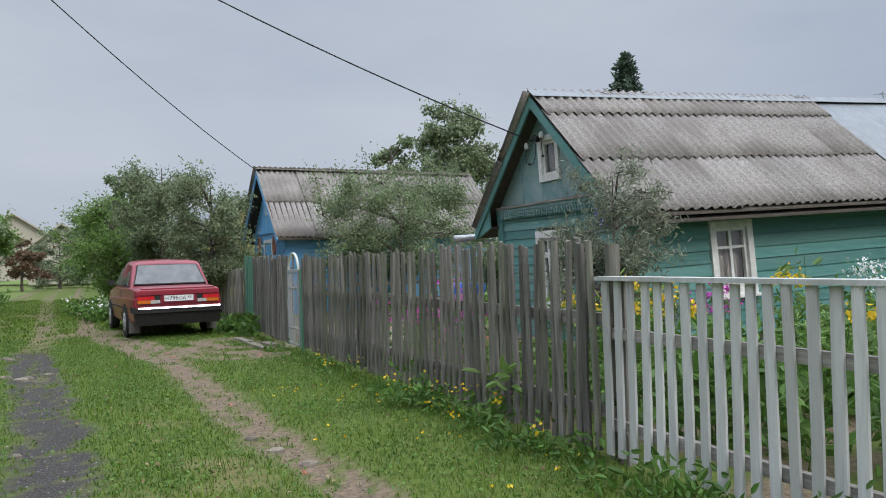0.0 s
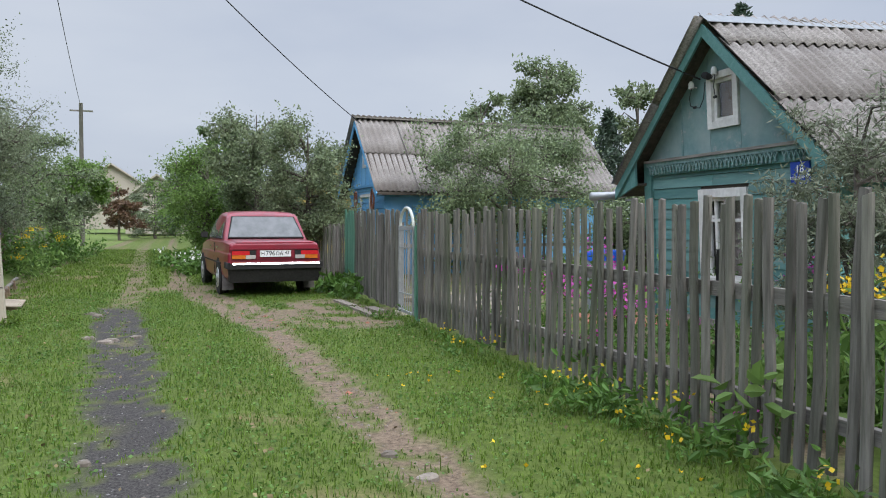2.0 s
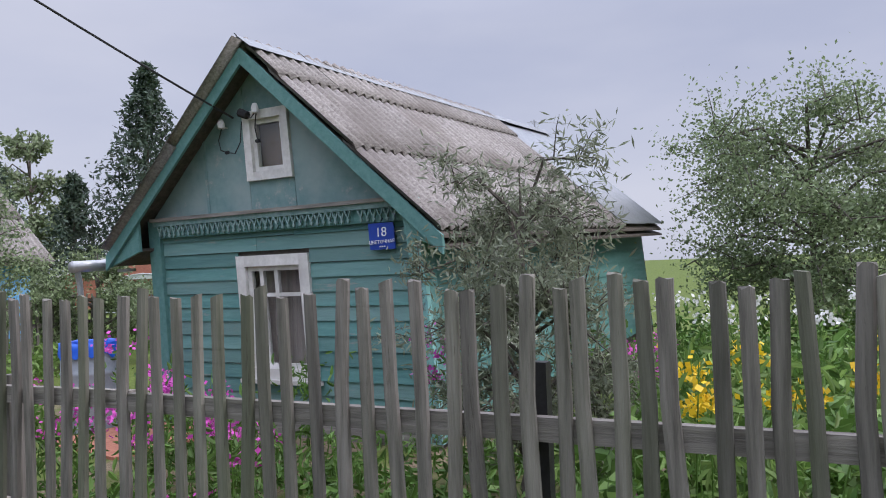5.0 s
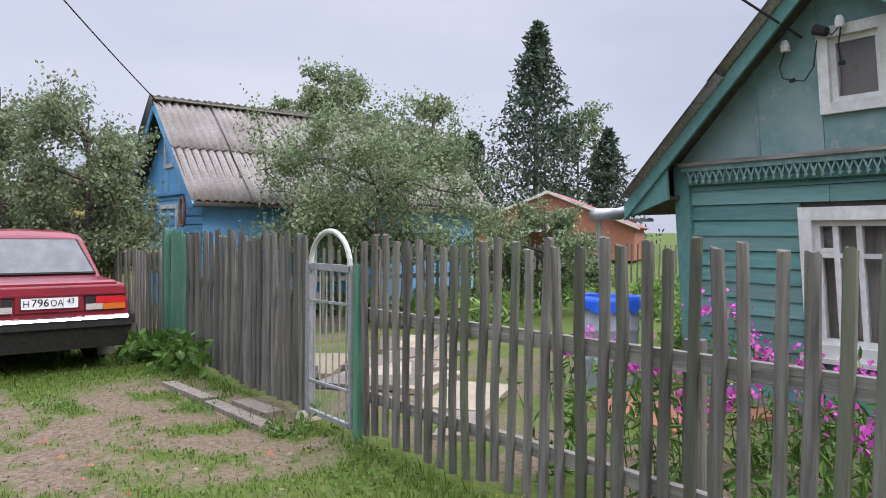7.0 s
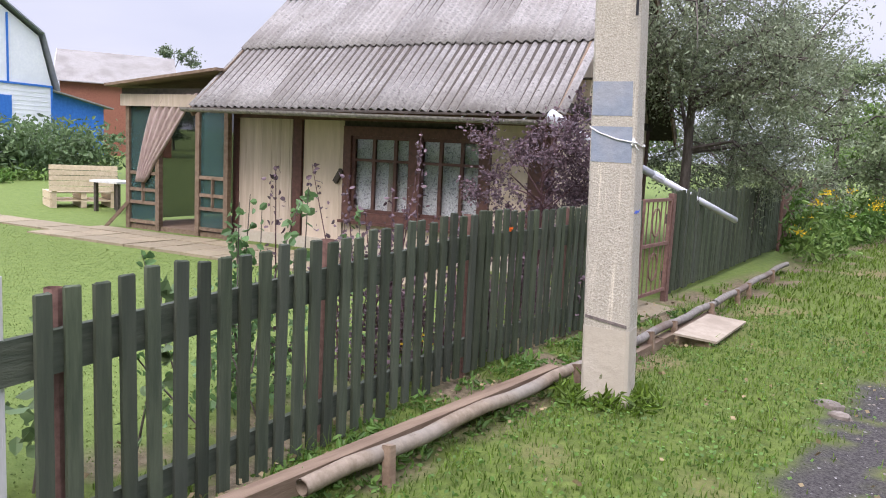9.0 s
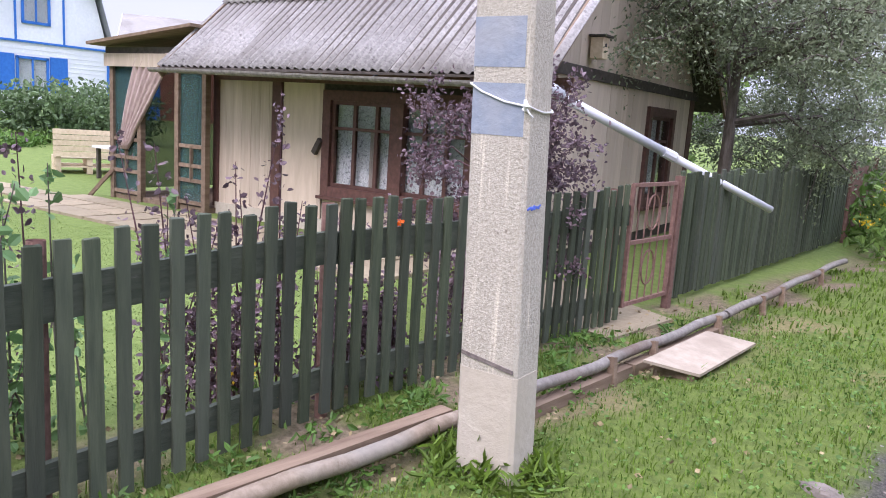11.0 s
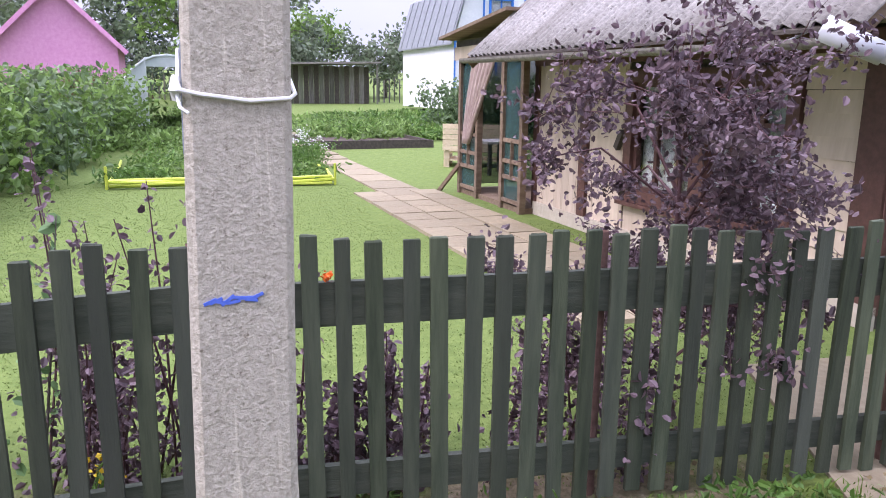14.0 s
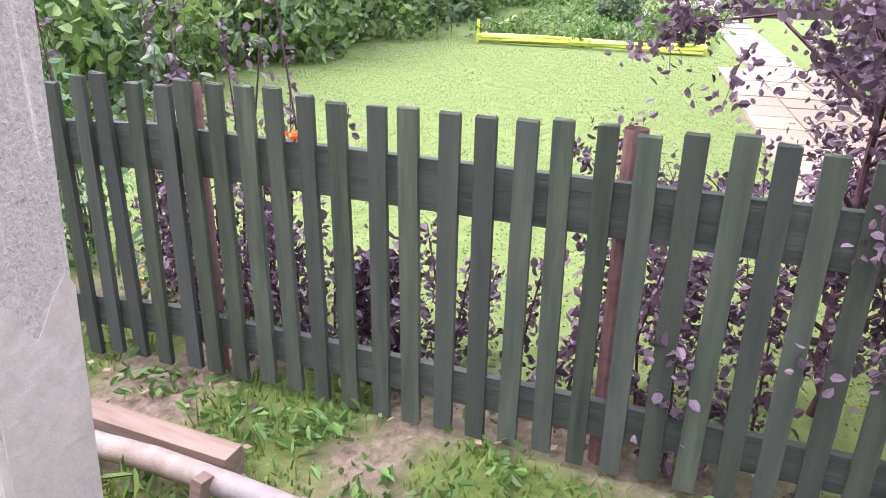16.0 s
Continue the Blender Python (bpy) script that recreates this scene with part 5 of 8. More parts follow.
def cottage():
    rng = random.Random(8)
    h = thing("garden_cottage", tuple(LH(0.5, 1, 0)), "low beige boarded cottage with brown trim and grey slate roof", "house")
    u0, u1, zt, deep = -1.92, 2.85, 2.0, 5.0
    front = lambda p, o, z: LH(p, o, z)
    side = lambda p, o, z: LH(u1 - o, p, z)
    wf, ws = (-0.04, 2.12, 0.45, 1.71), (3.0, 4.15, 0.46, 1.8)
    core = Shape()
    for a, b, lo, hi in ((u0, wf[0] + 0.03, 0, zt), (wf[1] - 0.03, u1, 0, zt), (wf[0] + 0.03, wf[1] - 0.03, 0, wf[2] + 0.03), (wf[0] + 0.03, wf[1] - 0.03, wf[3] - 0.03, zt)):
        core.box(a, b, 0.001, 0.16, lo, hi, LH)
    for a, b, lo, hi in ((0.16, ws[0] + 0.03, 0, zt), (ws[1] - 0.03, deep, 0, zt), (ws[0] + 0.03, ws[1] - 0.03, 0, ws[2] + 0.03), (ws[0] + 0.03, ws[1] - 0.03, ws[3] - 0.03, zt)):
        core.box(u1 - 0.16, u1 - 0.001, a, b, lo, hi, LH)
    core.box(u0, u0 + 0.16, 0.16, deep, 0, zt, LH)
    core.box(u0, u1, deep, deep + 0.12, 0, zt, LH)
    part("wall", core, DARKWOOD, h)
    part("ceiling_boards", Shape().box(u0, u1, 0, deep, 1.95, 2.0, LH), BEIGE, h)
    part("plinth", Shape().box(u0 - 0.03, u1 + 0.03, -0.05, 0.0, -0.1, 0.16, LH), CONCRETE_FOOT, h)
    # upright planks on the front, by stretches of different colour
    def planks(a, b, z0, z1, step, mt, place, out=-0.022, skip=()):
        x = a
        while x < b - 0.01:
            w = min(step * rng.uniform(0.9, 1.1), b - x)
            for lo, hi in spans(z0, z1, [(q0, q1) for p0, p1, q0, q1 in skip if p0 < x + w / 2 < p1]):
                part("plank", Shape().box(x + 0.002, x + w - 0.002, out + rng.uniform(-0.003, 0.003), 0.0, lo, hi, place), mt, h)
            x += w
    planks(u0, -0.93, 0.14, 1.84, 0.16, PLANKBEIGE, front)
    planks(-0.73, wf[0] - 0.02, 0.14, 1.84, 0.66, BEIGE, front, -0.014)
    planks(wf[0], wf[1], 0.14, wf[2] - 0.04, 0.7, BEIGE, front, -0.014)
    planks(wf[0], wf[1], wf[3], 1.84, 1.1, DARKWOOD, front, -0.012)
    boards(h, front, wf[1] + 0.01, 2.62, 0.14, 1.84, 0.155, [], BEIGE, rng)
    planks(0.18, deep, 0.14, 2.0, 0.19, BEIGE, side, skip=[(ws[0], ws[1], ws[2], ws[3])])
    for a, b in ((-2.0, -1.9), (-0.9, -0.75), (2.62, 2.87)):
        part("brown_post", Shape().box(a, b, -0.045, 0.0, 0.1, 1.86, LH), BROWN, h)
    part("brown_post", Shape().box(u1, u1 + 0.03, -0.045, 0.17, 0.1, 1.95, LH), BROWN, h)
    part("brown_post", Shape().box(u1, u1 + 0.03, deep - 0.12, deep + 0.1, 0.1, 2.0, LH), BROWN, h)
    part("eave_board", Shape().box(u0 - 0.05, u1 + 0.3, -0.07, -0.04, 1.78, 1.92, LH), BROWN, h)
    # large front window in two casements, white lace and a yellowish cross light behind
    w = window(h, front, *wf, 0.12, BROWN, BROWN, LACECURTAIN, mull=(0.42, 0.75, 1.04, 1.12, 1.42, 1.72), bars=((0.1, 1.04, 1.27), (1.12, 1.98, 1.27)), label="wide brown window with lace curtains")
    part("middle_post", Shape().box(0.98, 1.16, -0.06, 0.05, wf[2] + 0.12, wf[3] - 0.12, LH), BROWN, w)
    part("drape", Shape().box(0.62, 0.76, 0.06, 0.075, 0.6, 1.25, LH), BROWNCURTAIN, w, "brown drape behind the glass")
    part("open_shutter_hook", Shape().bar(LH(-0.16, -0.05, 0.95), LH(-0.05, -0.06, 1.12), 0.05, 0.07), DARKWOOD, w)
    window(h, side, *ws, 0.12, BROWN, BROWN, LACECURTAIN, mull=(3.6,), bars=((3.12, 4.03, 1.35),), label="brown side window with lace curtain")
    # roof
    ev_n, ev_z, ri_n, ri_z, ra, rb = -0.93, 1.88, 2.27, 4.72, -1.96, 3.27
    deck = Shape()
    for nn, sg in ((ev_n, 1), (5.6, -1)):
        z0 = ev_z
        a, b, c, d = LH(ra + 0.04, nn, z0 - 0.04), LH(rb - 0.04, nn, z0 - 0.04), LH(rb - 0.04, ri_n, ri_z - 0.04), LH(ra + 0.04, ri_n, ri_z - 0.04)
        up = Vector((0, 0, 0.02))
        deck.hexa([a, b, c, d, a + up, b + up, c + up, d + up] if sg > 0 else [d, c, b, a, d + up, c + up, b + up, a + up])
    roof = part("roof", deck, DARKWOOD, h)
    for nn, sg in ((ev_n, 1), (5.6, -1)):
        e0 = LH(ra if sg > 0 else rb, nn, ev_z)
        e1 = LH(rb if sg > 0 else ra, nn, ev_z)
        r0 = LH(ra if sg > 0 else rb, ri_n, ri_z)
        ln = (r0 - e0).length
        slope(roof, e0, e1 - e0, r0 - e0, [0.581] * 9 if sg > 0 else [1.05] * 5, [ln * 0.31, ln * 0.31, ln * 0.38], 0.1162, 0.02, SLATE2, rng, over=0.09, tilt=0.006)
    for uu in (ra + 0.02, rb - 0.03):
        s = Shape()
        for nn in (ev_n, 5.6):
            a, b = LH(uu, nn, ev_z - 0.03), LH(uu, ri_n, ri_z - 0.03)
            s.bar(a - Vector((0, 0, 0.06)), b - Vector((0, 0, 0.06)), 0.03, 0.13)
        part("barge_board", s, RAWBEAM, h)
    # gable over the side wall, boarded
    n = 0.0
    while n < deep:
        w2 = 0.24
        top = lambda q: ri_z - 0.1 - abs(q - ri_n) * (ri_z - ev_z) / (ri_n - ev_n)
        lo = 2.0
        hi0, hi1 = max(lo + 0.01, top(n)), max(lo + 0.01, top(n + w2))
        s = Shape().hexa([LH(u1 - 0.02, n, lo), LH(u1, n, lo), LH(u1, n + w2 - 0.004, lo), LH(u1 - 0.02, n + w2 - 0.004, lo), LH(u1 - 0.02, n, hi0), LH(u1, n, hi0), LH(u1, n + w2 - 0.004, hi1), LH(u1 - 0.02, n + w2 - 0.004, hi1)])
        part("gable_plank", s, PLANKBEIGE if n < 0.5 else BEIGE, h)
        n += w2
    part("gable_beam", Shape().box(u1 - 0.01, u1 + 0.05, -0.4, deep + 0.2, 1.98, 2.1, LH), DARKWOOD, h)
    # gutter and long downpipe
    g = Shape()
    f = lambda a, r: (ev_n - 0.03 + r * math.cos(a), ev_z - 0.03 + r * math.sin(a))
    prof = [f(math.pi + math.pi * k / 8, 0.055) for k in range(9)] + [f(2 * math.pi - math.pi * k / 8, 0.049) for k in range(9)]
    g.v = [tuple(LH(u, n, z - dz)) for u, dz in ((ra - 0.1, 0.0), (rb + 0.05, 0.05)) for n, z in prof]
    g.f = [(k, (k + 1) % 18, (k + 1) % 18 + 18, k + 18) for k in range(18)]
    part("gutter", g, GREYWOOD_H, h, "weathered grey gutter")
    for k in range(7):
        u = ra + 0.4 + k * 0.74
        part("gutter_hook", Shape().bar(LH(u, ev_n - 0.06, ev_z - 0.09), LH(u, ev_n + 0.22, ev_z + 0.02), 0.02, 0.008), GALV, h)
    a, b = Vector((-3.52, 16.66, 1.77)), Vector((-2.406, 18.86, 0.80))
    part("downpipe", Shape().tube([a, a.lerp(b, 0.52)], 0.043, 10), GUTTERGREY, h, "pale grey plastic downpipe", smooth=True)
    part("downpipe", Shape().tube([a.lerp(b, 0.50), b], 0.037, 10), GUTTERGREY, h, "pale grey plastic downpipe", smooth=True)
    part("pipe_joint", Shape().tube([a.lerp(b, 0.49), a.lerp(b, 0.54)], 0.05, 10), GUTTERGREY, h)
    part("gutter_outlet", Shape().tube([a - (b - a) * 0.06 + Vector((0, 0, 0.02)), a + (b - a) * 0.06], [0.07, 0.06], 10), GUTTERGREY, h, smooth=True)
    return h


cottage()
bh = thing("birdhouse", tuple(LH(3.0, 1.0, 2.5)), "small raw wooden birdhouse under the gable", "birdhouse")
part("box", Shape().box(2.88, 3.02, 0.9, 1.05, 2.2, 2.42, LH), PLANKLIGHT, bh)
part("lid", Shape().box(2.86, 3.06, 0.87, 1.08, 2.425, 2.445, LH), DARKWOOD, bh)
part("hole", Shape().tube([LH(3.021, 0.975, 2.34), LH(3.026, 0.975, 2.34)], 0.022, 10), BLACKINK, bh)


def veranda():
    h = thing("veranda", tuple(LH(-2.8, 0, 0)), "brown framed veranda with dark green netting and a tied curtain", "veranda")
    a, b, n0 = -4.0, -1.93, -0.2
    for u in (a, -3.35, -2.52, b - 0.03):
        part("post", Shape().box(u - 0.04, u + 0.04, n0 - 0.04, n0 + 0.04, 0, 2.1, LH), RAWBEAM, h)
    for n in (1.3, 2.9):
        part("post", Shape().box(a - 0.04, a + 0.04, n - 0.04, n + 0.04, 0, 2.1, LH), RAWBEAM, h)
    for p, q in ((a, -3.35), (-2.52, b)):
        part("net_panel", Shape().box(p + 0.04, q - 0.04, n0, n0 + 0.006, 0.12, 2.05, LH), MESHGREEN, h)
        for z in (0.12, 0.42, 0.62, 0.88):
            part("crossbar", Shape().box(p + 0.04, q - 0.04, n0 - 0.03, n0 - 0.002, z - 0.025, z + 0.025, LH), RAWBEAM, h)
        part("crossbar", Shape().bar(LH((p + q) / 2, n0 - 0.02, 0.42), LH((p + q) / 2, n0 - 0.02, 0.88), 0.04, 0.03, (1, 0, 0)), RAWBEAM, h)
    part("net_panel", Shape().box(a, a + 0.006, n0 + 0.04, 2.9, 0.12, 2.05, LH), MESHGREEN, h)
    part("net_panel", Shape().box(a, b, 2.95, 2.96, 0.1, 2.05, LH), MESHGREEN, h)
    part("floor_deck", Shape().box(a, b, n0, 2.95, 0.0, 0.07, LH), RAWBEAM, h)
    part("top_beam", Shape().box(a - 0.1, b, n0 - 0.06, n0 + 0.05, 2.06, 2.17, LH), DARKWOOD, h)
    part("top_board", Shape().box(a - 0.1, b, n0 - 0.09, n0 - 0.062, 1.9, 2.08, LH), PLANKBEIGE, h)
    part("roof", Shape().hexa([LH(a - 0.2, n0 - 0.3, 2.18), LH(b + 0.02, n0 - 0.3, 2.4), LH(b + 0.02, 3.1, 2.4), LH(a - 0.2, 3.1, 2.18), LH(a - 0.2, n0 - 0.3, 2.22), LH(b + 0.02, n0 - 0.3, 2.44), LH(b + 0.02, 3.1, 2.44), LH(a - 0.2, 3.1, 2.22)]), RAWBEAM, h)
    part("prop", Shape().bar(LH(a - 0.25, n0 - 0.25, 0.0), LH(a + 0.02, n0 - 0.03, 0.42), 0.06, 0.05), RAWBEAM, h)
    # curtain gathered to the post
    s = Shape()
    rows, cols = 14, 26
    for j in range(rows + 1):
        t = j / rows
        z = 2.04 - 1.3 * t
        l_ = -3.36 - 0.42 * t ** 0.8
        wid = 0.8 * (1 - t) ** 0.8 + 0.08 + (0.10 * max(0, t - 0.8) * 5)
        for i in range(cols + 1):
            q = i / cols
            s.v.append(tuple(LH(l_ + wid * q, n0 - 0.06 - 0.028 * math.sin(q * 34 + 2 * t), z - 0.32 * q * (1 - t) * -0.2)))
    for j in range(rows):
        for i in range(cols):
            k = j * (cols + 1) + i
            s.f.append((k, k + 1, k + cols + 2, k + cols + 1))
    cu = part("curtain", s, CURTAIN, h, "faded brownish striped curtain tied to the post", smooth=True)
    m = cu.modifiers.new("cloth", "SOLIDIFY")
    m.thickness = 0.006


veranda()

# pallets and a table by the veranda
pa = thing("pallet_stack", (-14.2, 16.5, 0), "stack of pale wooden pallets with an upright board face", "pallets")
PV = lambda p, n, z: Vector((-14.2 + 0.23 * p - 0.973 * n, 15.97 + 0.973 * p + 0.23 * n, z))
for j in range(5):
    part("face_board", Shape().box(0.0, 1.22, 0.0, 0.022, 0.34 + j * 0.102, 0.432 + j * 0.102, PV), PLANKLIGHT, pa)
for lvl in range(2):
    for j in range(5):
        part("deck_board", Shape().box(0.02, 1.2, 0.03 + j * 0.18, 0.15 + j * 0.18, 0.14 + lvl * 0.16, 0.162 + lvl * 0.16, PV), PLANKLIGHT, pa)
    for q in (0.02, 0.56, 1.1):
        part("block", Shape().box(q, q + 0.1, 0.03, 0.87, 0.02 + lvl * 0.16, 0.138 + lvl * 0.16, PV), PLANKLIGHT, pa)
for q in (0.05, 1.1):
    part("upright", Shape().box(q, q + 0.08, 0.024, 0.06, 0.0, 0.84, PV), PLANKLIGHT, pa)
PU = lambda p, n, z: Vector((-14.4, 16.1, 0)) + LU * p + LN * n + Vector((0, 0, z))
tb = thing("garden_table", tuple(PU(1.3, 0.4, 0)), "small garden table with a white top", "table")
part("tabletop", Shape().box(0.95, 1.7, 0.1, 0.7, 0.56, 0.60, PU), WHITETRIM, tb)
for p, n in ((1.0, 0.15), (1.6, 0.15), (1.0, 0.6), (1.6, 0.6)):
    part("leg", Shape().box(p, p + 0.06, n, n + 0.06, 0.0, 0.56, PU), DARKWOOD, tb)

# ---- paving ----
patio = thing("patio", tuple(LH(-1, -1.2, 0)), "pale uneven concrete pavers before the cottage", "patio", kind="structure")
rp = random.Random(31)
pms = [mesh_of("paver", Shape().hexa([(-0.245 + rp.uniform(0, 0.01), -0.205, -0.05), (0.245, -0.205, -0.05), (0.245, 0.205, -0.05), (-0.245, 0.205, -0.05), (-0.238, -0.2, 0.0), (0.24, -0.198 + rp.uniform(0, 0.01), 0.0), (0.236, 0.2, 0.0), (-0.24, 0.196, 0.0)]), PAVER) for _ in range(4)]
for i in range(13):
    for j in range(3):
        p = LH(-4.0 + i * 0.5, -1.56 + j * 0.42, 0.028 + rp.uniform(-0.006, 0.006))
        piece("paver", rp.choice(pms), patio, p, (rp.uniform(-0.012, 0.012), rp.uniform(-0.012, 0.012), math.atan2(LU.y, LU.x) + rp.uniform(-0.02, 0.02)))
gpath = thing("garden_path", (-14, 14, 0), "narrow path of pale slabs through the garden", "path", kind="structure")
p0, p1 = Vector((-10.7, 14.95, 0)), Vector((-29.5, 10.8, 0))
d0 = (p1 - p0).normalized()
sm = mesh_of("path_slab", Shape().hexa([(-0.44, -0.33, -0.05), (0.44, -0.33, -0.05), (0.44, 0.33, -0.05), (-0.44, 0.33, -0.05), (-0.43, -0.32, 0), (0.43, -0.32, 0), (0.43, 0.32, 0), (-0.43, 0.32, 0)]), PAVER)
for k in range(21):
    p = p0 + d0 * (k * 0.91)
    piece("path_slab", sm, gpath, (p.x, p.y, height(p.x, p.y) + 0.025), (0, 0, math.atan2(d0.y, d0.x) + rp.uniform(-0.02, 0.02)))

# ---- the parked car ----
def red_car():
    O = Vector((2.31, 16.45, 0))
    an = radians(4.5)
    fx, fy = Vector((math.cos(an), math.sin(an), 0)), Vector((-math.sin(an), math.cos(an), 0))
    K = lambda x, y, z: O + fx * x + fy * y + Vector((0, 0, z))
    car = thing("parked_car", tuple(O), "faded cherry red saloon car parked on the grass", "car")

    def loft(stations, close=True):
        s = Shape()
        n = len(stations[0])
        for st in stations:
            s.v += [tuple(K(*p)) for p in st]
        for j in range(len(stations) - 1):
            for i in range(n if close else n - 1):
                a, b = j * n + i, j * n + (i + 1) % n
                s.f.append((a, b, b + n, a + n))
        s.f.append(tuple(reversed(range(n))))
        s.f.append(tuple((len(stations) - 1) * n + i for i in range(n)))
        return s

    def ring(y, w, zb, zt, y2=None):
        """Body section: sill, waist crease and rounded shoulder."""
        h = zt - zb
        half = [(w * 0.90, zb), (w * 0.97, zb + 0.06), (w, zb + h * 0.45), (w * 0.995, zb + h * 0.68), (w * 0.975, zb + h * 0.72), (w * 0.955, zt - 0.03), (w * 0.90, zt)]
        tilt = (y2 - y) if y2 is not None else 0
        pts = [(x, y + tilt * (z - zb) / h, z) for x, z in half]
        return pts + [(-x, yy, z) for x, yy, z in reversed(pts)]
    body = loft([ring(0.02, 0.755, 0.36, 0.905, 0.035), ring(0.05, 0.785, 0.33, 0.93, 0.075), ring(0.35, 0.80, 0.28, 0.945), ring(0.95, 0.805, 0.26, 0.965), ring(1.6, 0.81, 0.24, 0.955), ring(2.7, 0.81, 0.24, 0.945), ring(3.3, 0.80, 0.26, 0.92), ring(3.95, 0.785, 0.30, 0.86), ring(4.05, 0.76, 0.34, 0.82)])
    b = part("body", body, CARRED, car, smooth=False)
    m = b.modifiers.new("edge", "BEVEL")
    m.width, m.segments, m.limit_method = 0.012, 2, "ANGLE"

    def cabin(y, wb, wt, zt, zb=0.93):
        half = [(wb, zb), (wb - 0.01, zb + 0.03), (wt + 0.015, zt - 0.07), (wt - 0.03, zt - 0.02), (wt - 0.16, zt), (0.0, zt + 0.018)]
        return half
    st = []
    for y, lean, wb, wt, zt in ((0.80, 0.42, 0.735, 0.61, 1.40), (0.84, 0.42, 0.75, 0.63, 1.45), (1.6, 0.02, 0.765, 0.645, 1.475), (2.3, -0.3, 0.765, 0.64, 1.465), (2.95, -0.62, 0.745, 0.61, 1.42)):
        half = cabin(y, wb, wt, zt)
        pts = [(x, y + lean * (z - 0.93) / 0.5, z) for x, z in half]
        st.append(pts + [(-x, yy, z) for x, yy, z in reversed(pts[:-1])])
    c = part("cabin", loft(st), CARRED, car)
    m = c.modifiers.new("edge", "BEVEL")
    m.width, m.segments, m.limit_method = 0.015, 2, "ANGLE"
    part("boot_lid", loft([[(x, y, z) for x, z in ((0.66, zz - 0.01), (0.64, zz + 0.012), (-0.64, zz + 0.012), (-0.66, zz - 0.01))] for y, zz in ((0.05, 0.925), (0.10, 0.942), (0.45, 0.955), (0.78, 0.965))]), CARRED, car)
    # rear window with black rubber
    def rw(t, x, out):
        y, z = 0.815 + 0.345 * t, 0.985 + 0.40 * t
        return K(x, y - 0.74 * out, z + 0.68 * out)
    for nm, mt, g, o in (("window_seal", RUBBER, 0.0, 0.008), ("rear_window", CARGLASS, 0.022, 0.013)):
        s = Shape()
        lo, hi, t0, t1 = 0.675 - g, 0.565 - g, 0.02 + g * 1.5, 0.98 - g * 1.5
        s.hexa([rw(t0, -lo, o - 0.03), rw(t0, lo, o - 0.03), rw(t1, hi, o - 0.03), rw(t1, -hi, o - 0.03), rw(t0, -lo, o), rw(t0, lo, o), rw(t1, hi, o), rw(t1, -hi, o)])
        part(nm, s, mt, car)
    # side windows and mirror
    for sx in (-1, 1):
        def sw(y, t, out):
            x = 0.762 - 0.125 * t + out
            return K(sx * x, y, 0.965 + 0.40 * t)
        for y0, y1, y2, y3 in ((1.0, 1.62, 1.6, 1.28), (1.68, 2.85, 2.5, 1.66)):
            for nm, mt, g, o in (("window_seal", RUBBER, 0.0, 0.004), ("side_window", CARGLASS, 0.025, 0.008)):
                q = [(y0 + g, 0.03 + g), (y1 - g, 0.03 + g), (y2 - g, 0.95 - g), (y3 + g, 0.95 - g)]
                s = Shape().hexa([sw(a, t, o - 0.02) for a, t in q] + [sw(a, t, o) for a, t in q] if sx > 0 else [sw(a, t, o) for a, t in q] + [sw(a, t, o - 0.02) for a, t in q])
                part(nm, s, mt, car)
        part("door_handle", Shape().bar(K(sx * 0.812, 1.12, 0.83), K(sx * 0.812, 1.27, 0.83), 0.02, 0.025), CHROME, car)
        part("door_handle", Shape().bar(K(sx * 0.816, 1.95, 0.83), K(sx * 0.816, 2.1, 0.83), 0.02, 0.025), CHROME, car)
        part("door_gap", Shape().bar(K(sx * 0.806, 1.66, 0.34), K(sx * 0.80, 1.66, 0.9), 0.012, 0.008, (0, 1, 0)), RUBBER, car)
        part("side_strip", Shape().bar(K(sx * 0.813, 0.75, 0.56), K(sx * 0.813, 3.3, 0.56), 0.012, 0.025), RUBBER, car)
        mir = part("mirror", Shape().bar(K(sx * 0.83, 2.45, 1.03), K(sx * 0.95, 2.45, 1.04), 0.06, 0.11), RUBBER, car)
        # wheels, each over a black disc that paints the shade of its well
        for wy in (1.12, 3.52):
            part("wheel_arch", Shape().tube([K(sx * 0.70, wy, 0.30), K(sx * 0.8085, wy, 0.30)], 0.345, 24), RUBBER, car)
            w = part("wheel", Shape().tube([K(sx * 0.64, wy, 0.285), K(sx * 0.655, wy, 0.285), K(sx * 0.80, wy, 0.285), K(sx * 0.815, wy, 0.285)], [0.26, 0.285, 0.285, 0.262], 28), RUBBER, car)
            part("rim", Shape().tube([K(sx * 0.80, wy, 0.285), K(sx * 0.822, wy, 0.285)], [0.19, 0.175], 24), STEELRIM, w)
            part("hub_cap", Shape().tube([K(sx * 0.82, wy, 0.285), K(sx * 0.838, wy, 0.285)], [0.075, 0.06], 16), GALV, w)
            for k in range(8):
                a = 2 * math.pi * k / 8
                part("rim_hole", Shape().tube([K(sx * 0.819, wy + 0.125 * math.cos(a), 0.285 + 0.125 * math.sin(a)), K(sx * 0.8225, wy + 0.125 * math.cos(a), 0.285 + 0.125 * math.sin(a))], 0.024, 8), RUBBER, w)
        part("mud_flap", Shape().hexa([K(sx * 0.62, 0.56, 0.10), K(sx * 0.81, 0.56, 0.10), K(sx * 0.81, 0.575, 0.10), K(sx * 0.62, 0.575, 0.10), K(sx * 0.60, 0.62, 0.36), K(sx * 0.80, 0.62, 0.36), K(sx * 0.80, 0.635, 0.36), K(sx * 0.60, 0.635, 0.36)]), MUDFLAP, car)
